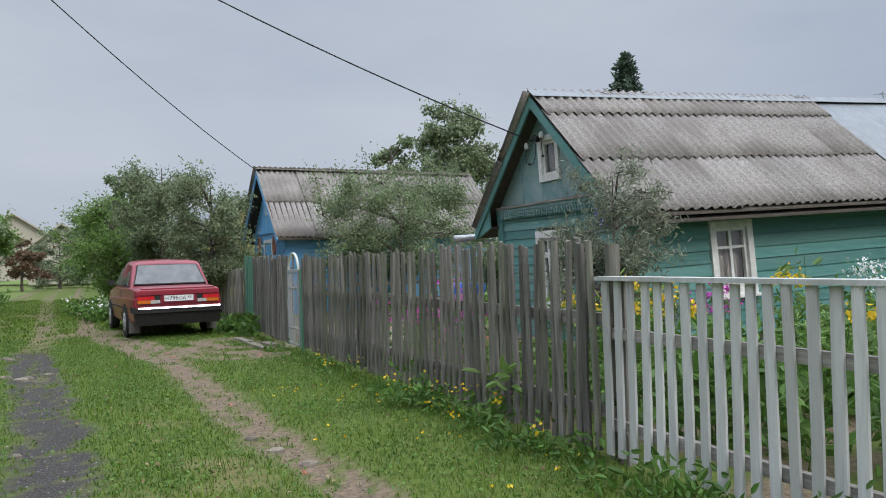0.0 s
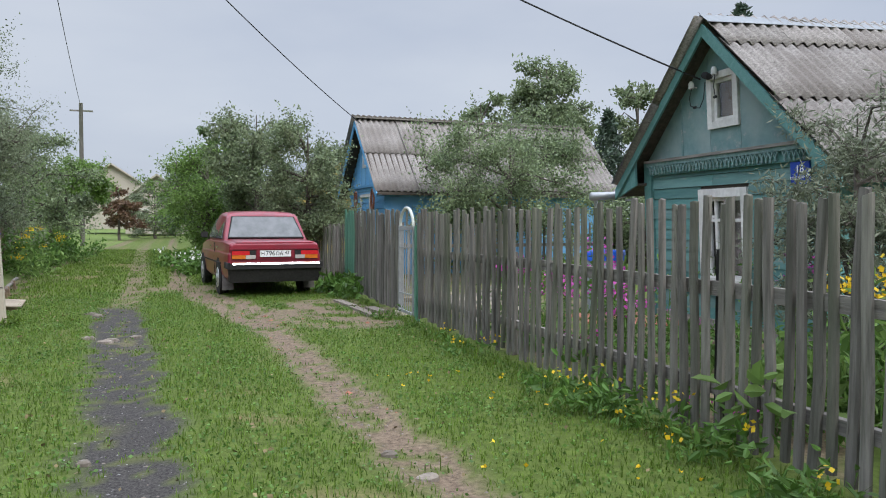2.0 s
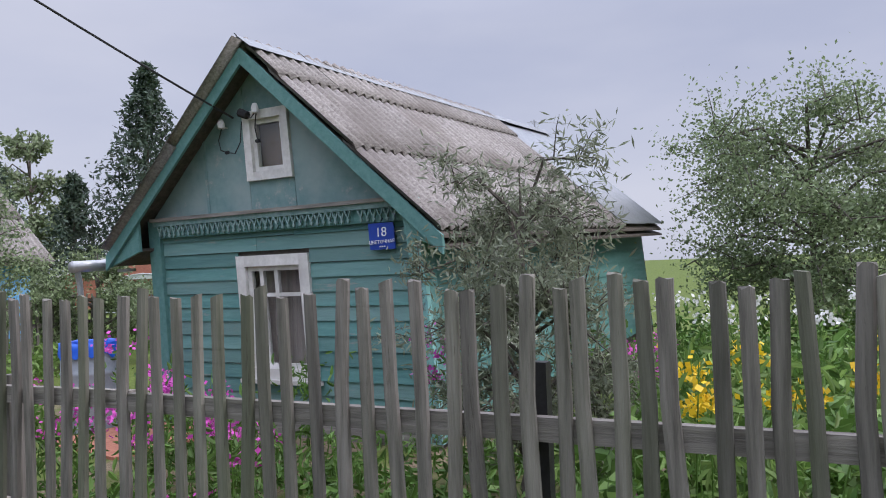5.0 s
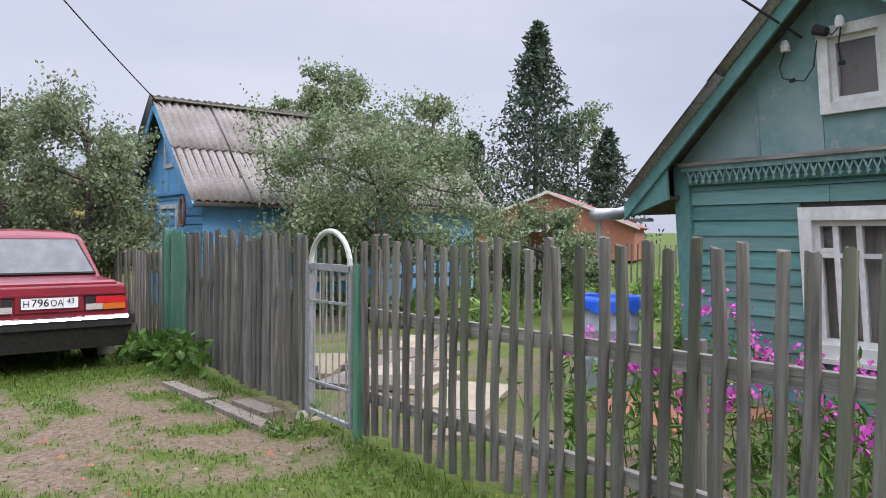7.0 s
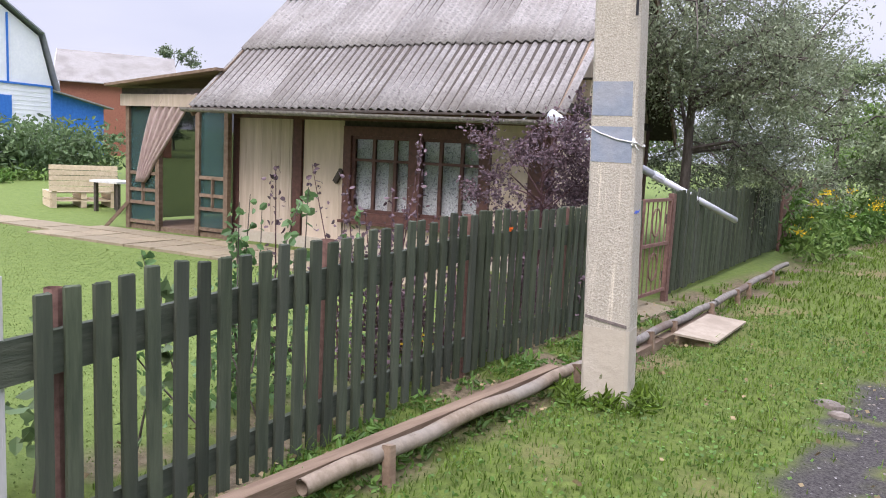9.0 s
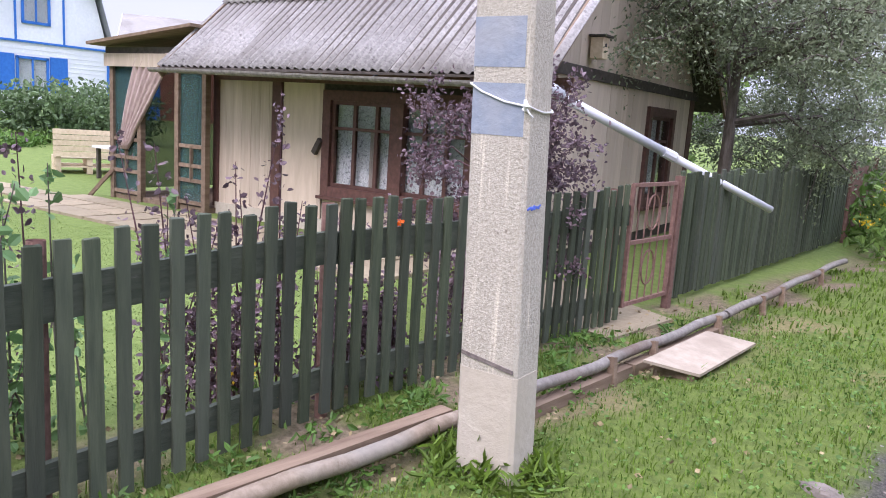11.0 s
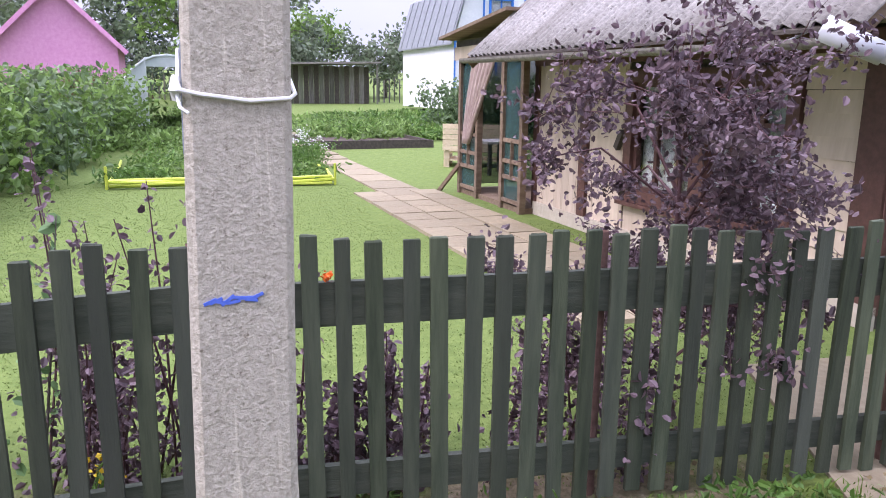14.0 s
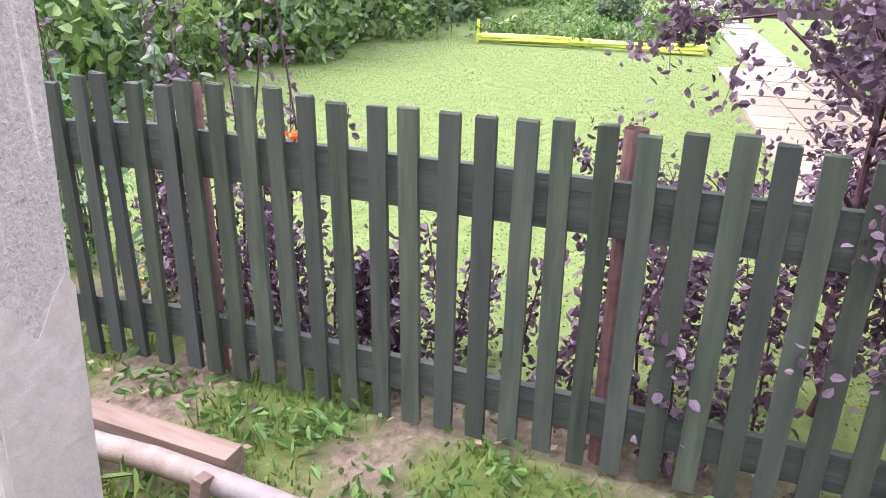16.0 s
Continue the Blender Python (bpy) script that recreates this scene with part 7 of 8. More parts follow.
# ---- trees, bushes, flowers and grass ----
def tree(name, at, h, r, label, leaf, n_leaf, size, seed, trunk_h=0.25, trunk_r=0.09, squash=1.0, slim=0.55, limbs=9, bark=None, hang=0.0, lean=(0, 0), category="tree", tight=0.17, low=0.12, group="", full=False):
    """A trunk with forking limbs and twigs; leaves gather round the twigs, so that the crown is uneven and has gaps."""
    if r < 2.5 and category == "tree":
        n_leaf, size = int(n_leaf * 2.0), size * 0.68
    rng = random.Random(seed)
    nr = np.random.default_rng(seed)
    x0, y0, z0 = at
    t = thing(name, at, label, category, group=group)
    wood = Shape()
    ht = h * trunk_h
    cpt = Vector((x0 + lean[0], y0 + lean[1], z0))
    top = Vector((cpt.x, cpt.y, z0 + h * 0.9))
    base = Vector(at)
    fork = base.lerp(top, trunk_h)
    wood.tube([base - Vector((0, 0, 0.1)), base.lerp(fork, 0.5) + Vector((rng.uniform(-0.05, 0.05), rng.uniform(-0.05, 0.05), 0)), fork, fork.lerp(top, 0.5), top], [trunk_r * 1.25, trunk_r, trunk_r * 0.85, trunk_r * 0.5, trunk_r * 0.12], 7)
    twigs = []
    for k in range(limbs):
        f = rng.uniform(0.0, 0.85)
        a = 2.4 * k + rng.uniform(-0.5, 0.5)
        s = fork.lerp(top, f)
        zt = z0 + h * (low + (1 - low) * min(1, max(0.04, f * 0.8 + rng.uniform(0.0, 0.3))))
        prof = math.sin(math.pi * min(0.95, max(0.12, (zt - z0) / h * 0.85 + 0.08))) ** 0.6
        e = Vector((cpt.x + r * prof * math.cos(a) * rng.uniform(0.6, 1.05), cpt.y + r * prof * squash * math.sin(a) * rng.uniform(0.6, 1.05), zt))
        mid = s.lerp(e, 0.5) + Vector((rng.uniform(-0.1, 0.1) * r, rng.uniform(-0.1, 0.1) * r, 0.08 * h))
        wood.tube([s, mid, e], [trunk_r * 0.45, trunk_r * 0.28, trunk_r * 0.1], 5)
        for q in range(7):
            p = (mid if q % 2 else s.lerp(mid, 0.6)).lerp(e, rng.uniform(0.1, 1.0))
            d = Vector((rng.gauss(0, 1), rng.gauss(0, 1), rng.gauss(0.35, 0.7))).normalized() * r * rng.uniform(0.18, 0.5)
            wood.tube([p, p + d * 0.55 + Vector((0, 0, 0.02 * h)), p + d], [trunk_r * 0.14, trunk_r * 0.09, trunk_r * 0.03], 4, cap=False)
            twigs.append((p, p + d))
    part("trunk", wood, bark or BARK, t)
    pts = []
    wts = nr.uniform(0.3, 1.6, len(twigs))
    idx = nr.choice(len(twigs), n_leaf, p=wts / wts.sum())
    a = np.array([tuple(p) for p, _ in twigs])[idx]
    b = np.array([tuple(q) for _, q in twigs])[idx]
    tt = nr.uniform(0.1, 1.0, n_leaf)[:, None]
    pts = a + (b - a) * tt + np.clip(nr.normal(size=(n_leaf, 3)), -0.9, 0.9) * r * tight * nr.uniform(0.2, 1.0, n_leaf)[:, None] ** 1.5 * np.array([1, 1, 0.8])
    pts[:, 2] = np.maximum(pts[:, 2], z0 + 0.04)
    part("crown", Shape().leaves(pts, size, nr, slim=slim, hang=hang, full=full), leaf, t)
    return t


def spruce(at, h, r, seed, label, n=9000):
    nr = np.random.default_rng(seed)
    t = thing("spruce_tree", at, label, "tree")
    x0, y0, z0 = at
    part("trunk", Shape().tube([(x0, y0, z0 - 0.2), (x0, y0, z0 + h)], [0.25, 0.02], 8), BARK, t)
    tiers = int(h * 2.0)
    P = []
    for k in range(tiers):
        f = (k + 0.5) / tiers
        rr = r * (1 - f) ** 0.75 * nr.uniform(0.8, 1.15)
        nb = max(5, int(14 * (1 - f) + 4))
        for j in range(nb):
            a = 2 * math.pi * (j + nr.uniform(-0.3, 0.3)) / nb + k
            ln = rr * nr.uniform(0.65, 1.12)
            m = max(6, int(n / (tiers * nb) * 1.0))
            s = nr.uniform(0.05, 1.0, m) ** 0.7
            px = x0 + np.cos(a) * ln * s + nr.normal(size=m) * 0.10 * ln * 0.7
            py = y0 + np.sin(a) * ln * s + nr.normal(size=m) * 0.10 * ln * 0.7
            pz = z0 + h * (0.04 + 0.96 * f) - ln * 0.35 * s ** 1.5 + ln * 0.12 * (s > 0.85) + nr.normal(size=m) * 0.12
            P.append(np.stack([px, py, pz], 1))
    part("crown", Shape().leaves(np.concatenate(P), 0.42, nr, slim=0.35, hang=0.35), HAZENEEDLE, t)
    return t


tree("apple_tree", (8.1, 19.6, 0), 3.85, 2.35, "old apple tree with dense grey-green leaves", APPLELEAF, 22000, 0.10, 1, trunk_h=0.2, limbs=16, tight=0.2)
tree("apple_tree", (10.9, 18.2, 0), 2.3, 1.2, "low spreading apple tree behind the gate", APPLELEAF, 9000, 0.10, 2, trunk_h=0.2, limbs=11, tight=0.2)
tree("plum_tree", (2.75, 24.2, 0), 4.6, 1.4, "slim fruit tree beside the lane", BIRCHLEAF, 15000, 0.12, 3, limbs=26, low=0.03, tight=0.26)
tree("plum_tree", (3.6, 21.0, 0), 3.7, 1.25, "leafy plum tree behind the parked car", BIRCHLEAF, 15000, 0.11, 4, limbs=26, low=0.02, tight=0.26)
tree("plum_tree", (1.6, 27.2, 0), 3.4, 1.6, "rounded fruit tree beside the lane", FRESHLEAF, 13000, 0.12, 5, limbs=24, low=0.02, tight=0.26)
tree("plum_tree", (1.7, 33, 0), 3.2, 1.9, "bushy tree by the lane", DEEPLEAF, 6000, 0.15, 6, limbs=12, low=0.03)
tree("poplar_tree", (2.6, 44, 0), 7.0, 1.3, "narrow poplar with sparse top", DEEPLEAF, 5000, 0.2, 7, limbs=14)
tree("cherry_tree", (-3.9, 20.9, 0), 5.15, 2.4, "spreading cherry tree behind the dark fence", WILLOWLEAF, 28000, 0.085, 8, trunk_h=0.28, limbs=28, slim=0.42, tight=0.2, hang=0.15)
tree("cherry_tree", (-4.5, 24.6, 0), 4.3, 2.2, "dense cherry tree beside the lane", WILLOWLEAF, 18000, 0.095, 9, trunk_h=0.25, limbs=16, slim=0.42, tight=0.2)
tree("cherry_tree", (-3.6, 28.6, 0), 4.0, 2.0, "dense fruit tree beside the lane", APPLELEAF, 8500, 0.13, 10, trunk_h=0.2, limbs=14, low=0.02)
tree("rowan_tree", (-3.0, 33, 0), 3.8, 1.7, "rowan with reddening leaves", FRESHLEAF, 5000, 0.15, 11, low=0.02)
tree("willow_tree", (-4.5, 40, 0), 4.6, 2.6, "bushy willow down the lane", WILLOWLEAF, 6500, 0.18, 12, low=0.02)
for k, (x, y, hh) in enumerate(((-6.5, 50, 4.5), (-7.5, 60, 5.5), (2.2, 52, 3.6), (-0.9, 63, 4.4), (3.2, 60, 4.5), (4.5, 70, 5), (-11, 66, 6), (-1.0, 66, 2.2), (7, 62, 5.5))):
    tree("lane_tree", (x, y, 0), hh, 2.4, "leafy tree closing the far lane", WILLOWLEAF if k % 2 else FRESHLEAF, 3500, 0.22, 90 + k, low=0.02, group="trees at the lane's end")
tree("rust_tree", (-3.0, 58, 0), 3.9, 1.6, "small tree with rusty leaves at the lane's end", REDDISH, 3500, 0.26, 13, low=0.02)
tree("birch_tree", (36.6, 56.8, 0), 14.3, 2.9, "slender birch far behind the gardens", BIRCHLEAF, 7000, 0.36, 14, trunk_h=0.2, trunk_r=0.18, limbs=22)
# the broad poplar takes the paler birch colour to stand in for haze
tree("poplar_tree", (36.4, 72.9, 0), 18.8, 5.2, "tall broad poplar far behind", BIRCHLEAF, 18000, 0.42, 15, trunk_h=0.25, trunk_r=0.3, limbs=40, tight=0.2)
tree("poplar_tree", (30.0, 75, 0), 15.0, 3.4, "tall poplar far behind", BIRCHLEAF, 9000, 0.42, 16, trunk_h=0.25, trunk_r=0.3, limbs=20)
tree("birch_tree", (52.5, 56, 0), 15.0, 3.2, "birch beyond the house", BIRCHLEAF, 6500, 0.36, 17, trunk_h=0.2, trunk_r=0.18, limbs=20)
spruce((37.3, 45.8, 0), 16.3, 6.4, 18, "tall dark spruce beyond the gardens", 12000)
spruce((33.0, 47.5, 0), 8.5, 3.4, 19, "smaller dark spruce beyond the gardens", 5000)
spruce((41.5, 43.0, 0), 9.0, 4.0, 20, "smaller dark spruce beyond the gardens", 5000)
spruce((30.5, 51.5, 0), 9.5, 3.2, 48, "smaller dark spruce beyond the gardens", 5000)
tree("apple_tree", (15.2, 6.2, 0), 4.3, 2.3, "apple tree with pale fruit behind the house", APPLELEAF, 19000, 0.11, 21, trunk_h=0.15, limbs=34, tight=0.26, low=0.05)
tree("apple_tree", (18.6, 4.0, 0), 3.6, 2.2, "apple tree further in the garden", APPLELEAF, 6500, 0.14, 22, limbs=13)
tree("sea_buckthorn", (5.62, 7.85, 0), 2.35, 0.8, "silvery sea buckthorn bush by the house corner", SILVERLEAF, 17000, 0.068, 23, trunk_h=0.12, trunk_r=0.035, slim=0.2, limbs=34, category="bush", tight=0.2, low=0.1)
for k, (x, y, hh, rr) in enumerate(((-13.5, 37, 5.0, 3.0), (-48, 5, 8, 4), (-52, -3, 11, 5), (-55, 12, 7, 3.5), (-58, -12, 12, 6), (-36, 2.0, 8.0, 3.6), (-42, 6.5, 8.5, 4.2), (-47, 10, 7.5, 4), (-52, 17, 5.5, 4), (-60, 22, 6, 3), (-46, -6, 9, 4.5), (-62, 30, 6.5, 4), (-34, -14, 9, 4))):
    tree("far_tree", (x, y, 0.4), hh, rr, "rounded broadleaf tree beyond the gardens", FARWOOD if k % 3 else FRESHLEAF, 3500, 0.34, 60 + k, limbs=14, group="trees beyond the gardens", low=0.05)
tree("far_tree", (-51, 40, 0.4), 8.4, 2.3, "rounded broadleaf tree beyond the gardens", FARWOOD, 4000, 0.3, 88, limbs=14, group="trees beyond the gardens", low=0.05)
spruce((-53, 1, 0.5), 13, 3.4, 49, "dark spruce at the wood's edge", 5000)

# purple ninebark behind the fence, and its young shoots
tree("ninebark_bush", (-3.0, 15.55, 0), 2.0, 0.82, "purple-leaved ninebark bush behind the fence", PURPLELEAF, 13000, 0.033, 24, trunk_h=0.1, trunk_r=0.02, slim=0.72, limbs=30, bark=DARKTWIG, category="bush", tight=0.12, low=0.08, full=True)
def shoots(at, n, h, spread, seed, label, leaf, size, name, per=26, bark=None, low=0.05):
    rng, nr = random.Random(seed), np.random.default_rng(seed)
    t = thing(name, at, label, "shrub")
    pts = []
    for k in range(n):
        bx, by = at[0] + rng.gauss(0, spread * 0.5), at[1] + rng.gauss(0, spread)
        hh = h * rng.uniform(0.45, 1.05)
        tx, ty = bx + rng.gauss(0, 0.08), by + rng.gauss(0, 0.12)
        st = [Vector((bx, by, 0)), Vector(((bx + tx) / 2 + rng.gauss(0, 0.03), (by + ty) / 2, hh * 0.5)), Vector((tx, ty, hh))]
        part("stem", Shape().tube(st, [0.006, 0.005, 0.002], 5), bark or DARKTWIG, t)
        for q in range(per):
            f = rng.uniform(low, 1.0)
            p = st[0].lerp(st[1], f * 2) if f < 0.5 else st[1].lerp(st[2], f * 2 - 1)
            pts.append((p.x + rng.gauss(0, 0.02 + 0.045 * (1 - f)), p.y + rng.gauss(0, 0.02 + 0.045 * (1 - f)), p.z))
    part("leaves", Shape().leaves(pts, size, nr, slim=0.75, full=True), leaf, t)


for x, y, n, h, sp, sd, per in ((-2.68, 12.95, 6, 1.3, 0.16, 31, 80), (-2.70, 13.2, 8, 1.5, 0.2, 36, 85), (-2.62, 13.55, 6, 1.3, 0.16, 37, 80)):
    shoots((x, y, 0), n, h, sp, sd, "young purple ninebark shoots behind the fence", PURPLELEAF, 0.034, "ninebark_shoots", per)
for x, y, n, h, sp, sd in ((-2.6, 13.3, 9, 0.75, 0.24, 38), (-2.55, 13.8, 9, 0.7, 0.2, 39), (-2.6, 14.2, 10, 0.62, 0.22, 32), (-2.6, 14.95, 11, 0.8, 0.2, 33)):
    shoots((x, y, 0), n, h, sp, sd, "low purple ninebark growth behind the fence", PURPLELEAF, 0.036, "ninebark_shoots", 130)
shoots((-2.65, 12.4, 0), 15, 1.15, 0.26, 34, "pale round-leaved currant shoots", BURDOCK, 0.055, "currant_shoots", 40, BARK, 0.05)
shoots((-2.55, 12.0, 0), 6, 0.9, 0.2, 40, "pale round-leaved currant shoots", BURDOCK, 0.05, "currant_shoots", 34, BARK, 0.05)
shoots((-2.45, 10.9, 0), 9, 1.3, 0.25, 35, "young apple shoots by the fence", DEEPLEAF, 0.085, "apple_shoots", 30, BARK, 0.25)


def clump(name, cells, label, category, leaf, size, per, seed, hmin, hmax, slim=0.5, spread=0.16, kind="", flower=None, fn=0, fsize=0.03, fz=0.95, stem=True, group=""):
    """Leafy plants: stems with leaves at each cell (x, y, scale), and flower heads on top."""
    rng, nr = random.Random(seed), np.random.default_rng(seed)
    c0 = cells[0]
    at = (c0[0], c0[1], height(c0[0], c0[1]))
    t = thing(name, at, label, category, group=group, kind=kind)
    w, lp_, fl = Shape(), [], []
    for x, y, sc in cells:
        z = height(x, y)
        for k in range(max(2, int(4 * sc))):
            hh = rng.uniform(hmin, hmax) * sc
            bx, by = x + rng.gauss(0, spread * 0.4), y + rng.gauss(0, spread * 0.4)
            tx, ty = bx + rng.gauss(0, spread * 0.6), by + rng.gauss(0, spread * 0.6)
            if stem:
                w.tube([(bx, by, z - 0.02), ((bx + tx) / 2, (by + ty) / 2, z + hh * 0.55), (tx, ty, z + hh)], [0.005, 0.004, 0.002], 4, cap=False)
            f = nr.uniform(0.08, 1.0, per)
            lp_.append(np.stack([bx + (tx - bx) * f + nr.normal(size=per) * spread * 0.3, by + (ty - by) * f + nr.normal(size=per) * spread * 0.3, z + hh * f], 1))
            if flower and rng.random() < 0.8:
                fl.append(np.stack([tx + nr.normal(size=fn) * fsize * 1.5, ty + nr.normal(size=fn) * fsize * 1.5, z + hh * fz + np.abs(nr.normal(size=fn)) * fsize * 1.6], 1))
    if stem:
        part("stem", w, WEED, t)
    part("leaves", Shape().leaves(np.concatenate(lp_), size, nr, slim=slim, full=True), leaf, t)
    if fl:
        tagged(part("bloom", Shape().leaves(np.concatenate(fl), fsize, nr, slim=0.9), flower, t), kind="stuff")
    return t


rv = random.Random(77)
# flower garden before the teal house
for k in range(34):
    x, y = rv.uniform(4.0, 6.5), rv.uniform(6.9, 11.4)
    if (x - 5.6) ** 2 + (y - 7.9) ** 2 < 0.35 or x + y > 16.4:
        continue
    tall = 0.7 if x > 5.2 else 0.5
    clump("phlox_plant", [(x, y, 1.0)], "garden phlox with magenta flower heads", "flower", WEED, 0.085, 22, 100 + k, tall, tall + 0.35, 0.3, 0.2, flower=MAGENTA, fn=46 if k % 3 else 0, fsize=0.032, group="phlox by the house")
for k, (x, y, sc) in enumerate(((5.4, 5.5, 1.0), (4.35, 6.75, 0.88), (4.45, 6.5, 0.92), (4.3, 6.25, 0.86), (4.7, 6.6, 0.9), (5.9, 5.2, 0.95))):
    clump("goldenrod_plant", [(x, y, sc)], "tall goldenrod with yellow plumes", "flower", FRESHLEAF, 0.1, 40, 150 + k, 0.95, 1.3, 0.2, 0.28, flower=YELLOW, fn=75, fsize=0.032, fz=0.86, group="goldenrod in the garden")
for k in range(5):
    clump("white_phlox_plant", [(rv.uniform(7.8, 9.6), rv.uniform(6.2, 7.6), 1.1)], "garden phlox with white flower heads", "flower", WEED, 0.09, 26, 170 + k, 0.8, 1.05, 0.3, 0.26, flower=WHITEPETAL, fn=22, fsize=0.04, group="white phlox")
for k in range(70):
    x, y = rv.uniform(3.95, 8.5), rv.uniform(1.5, 7.2)
    if k >= 40:
        x, y = rv.uniform(7.5, 15), rv.uniform(2.0, 8.2)
    clump("leafy_shrub", [(x, y, 1.0), (x + 0.3, y + 0.2, 0.8)], "green leafy garden plant", "plant", WEED if k % 3 else FRESHLEAF, 0.13, 34, 200 + k, 0.45, 0.85, 0.5, 0.42, group="garden plants")
for k in range(40):
    x, y = rv.uniform(3.85, 6.9), rv.uniform(6.6, 12.8)
    if x + y > 16.2:
        continue
    clump("low_plant", [(x, y, 0.7), (x + 0.15, y + 0.25, 0.6), (x - 0.1, y + 0.4, 0.7)], "low green bedding plant", "plant", WEED, 0.09, 16, 300 + k, 0.18, 0.42, 0.45, 0.26, stem=False, flower=MAGENTA if k % 6 == 0 else None, fn=10, fsize=0.03, group="bedding plants")
for k in range(46):
    x, y = rv.uniform(7.2, 19), rv.uniform(14, 27)
    clump("potato_row", [(x, y, 0.9), (x + 0.4, y + 0.1, 0.9), (x + 0.8, y, 0.8)], "bushy green vegetable plants", "plant", FRESHLEAF, 0.16, 30, 350 + k, 0.3, 0.6, 0.5, 0.45, stem=False, group="vegetables")
# garden beyond the lower fence
bed_cells = [(rv.uniform(-16.8, -12.0), rv.uniform(10.6, 13.7)) for _ in range(48)]
for k, (x, y) in enumerate(bed_cells):
    clump("bed_plant", [(x, y, 1.0), (x + 0.3, y - 0.2, 0.8)], "mixed green plants in the flower bed", "plant", FRESHLEAF if k % 2 else WEED, 0.10, 24, 400 + k, 0.14, 0.34, 0.5, 0.36, stem=False, group="flower bed plants")
tree("round_bush", (-14.9, 11.9, 0), 0.85, 0.55, "round dark green bush in the flower bed", DEEPLEAF, 3500, 0.06, 41, trunk_h=0.1, trunk_r=0.02, limbs=26, category="bush", low=0.05, tight=0.22)
for k in range(8):
    clump("daisy_plant", [(rv.uniform(-14.6, -13.0), rv.uniform(13.0, 13.9), 1.0)], "white daisies in the flower bed", "flower", WEED, 0.08, 26, 460 + k, 0.4, 0.75, 0.25, 0.28, flower=WHITEPETAL, fn=12, fsize=0.03, group="daisies")
for k in range(60):
    x = rv.uniform(-29, -17.5)
    y = rv.uniform(8.8, 12.2) - 0.1 * (-17 - x) * 0.5
    clump("vegetable_plants", [(x, y, 1.0), (x + 0.5, y, 0.9), (x + 0.2, y + 0.5, 0.9)], "fresh green vegetable plants", "plant", FRESHLEAF, 0.16, 28, 500 + k, 0.18, 0.42, 0.5, 0.6, stem=False, group="vegetable beds")
for k in range(60):
    x, y = rv.uniform(-30, -20.5), rv.uniform(13.2, 18.0)
    clump("potato_plants", [(x, y, 1.0), (x + 0.5, y, 0.9), (x + 0.2, y + 0.5, 0.9)], "rows of potato plants", "plant", FRESHLEAF if k % 3 else WEED, 0.16, 28, 600 + k, 0.18, 0.4, 0.5, 0.6, stem=False, group="potato rows")
for k in range(34):
    f = k / 33
    x, y = -3.9 - 18 * f + rv.uniform(-0.2, 0.2), 9.9 - 1.6 * f + rv.uniform(-0.7, 0.5)
    clump("raspberry_bush", [(x, y, 1.0), (x - 0.3, y - 0.4, 1.1), (x + 0.2, y - 0.8, 1.1)], "raspberry canes with broad green leaves", "bush", FRESHLEAF if k % 3 else DEEPLEAF, 0.14, 75, 700 + k, 0.9, 1.7, 0.65, 0.6, group="raspberry hedge", flower=REDDISH if k % 4 == 0 else None, fn=8, fsize=0.05)
for k in range(14):
    x, y = rv.uniform(-25, -22), rv.uniform(17.2, 20.5)
    clump("dahlia_bush", [(x, y, 1.2), (x + 0.4, y + 0.3, 1.1)], "tall leafy bush by the white house", "bush", DEEPLEAF, 0.17, 60, 760 + k, 0.9, 1.5, 0.55, 0.7, group="bushes by the white house")
for k in range(12):
    x, y = -3.2 + rv.uniform(-0.3, 0.5), 23.5 + k * 0.7
    clump("lane_weeds", [(x, y, 1.0), (x + 0.3, y + 0.3, 0.7)], "tall weeds along the lane fence", "plant", WEED if k % 3 else FRESHLEAF, 0.14, 60, 780 + k, 0.5, 1.2, 0.5, 0.5, group="lane weeds", flower=YELLOW if k % 5 == 0 else None, fn=40, fsize=0.04)
for k, (x, y) in enumerate(((0.95, 22.5), (1.2, 23.4), (1.0, 24.5), (3.45, 16.9), (0.8, 25.8), (3.45, 16.2))):
    clump("burdock_plant", [(x, y, 1.0)], "broad-leaved burdock beside the lane", "plant", WEED, 0.13, 40, 800 + k, 0.22, 0.6, 0.65, 0.42, group="burdock", flower=WHITEPETAL if k < 3 else None, fn=14, fsize=0.06)
for k in range(22):
    y = rv.uniform(3.5, 13.2)
    x = 3.52 - abs(rv.gauss(0, 0.12))
    clump("verge_weed", [(x, y, rv.uniform(0.6, 1.2))], "broad green weed at the foot of the fence", "weed", WEED, 0.075, 22, 840 + k, 0.08, 0.3, 0.45, 0.24, group="weeds by the fence", stem=False, flower=YELLOW if k % 5 == 0 else None, fn=8, fsize=0.03)
for k in range(40):
    y = rv.uniform(10.8, 17)
    x = line_x(y) + rv.uniform(0.02, 0.5)
    clump("verge_weed", [(x, y, rv.uniform(0.5, 1.0))], "broad green weed beside the pipe", "weed", WEED, 0.055, 15, 900 + k, 0.04, 0.13, 0.45, 0.15, group="weeds by the pipe", stem=False)
for k in range(26):
    a = 2 * math.pi * k / 26
    clump("grass_tuft", [(-1.364 + 0.2 * math.cos(a), 13.851 + 0.17 * math.sin(a), rv.uniform(0.6, 1.0))], "grass tuft at the pole's foot", "grass", GRASS, 0.09, 9, 1000 + k, 0.04, 0.13, 0.16, 0.09, group="tufts at the pole", stem=False)
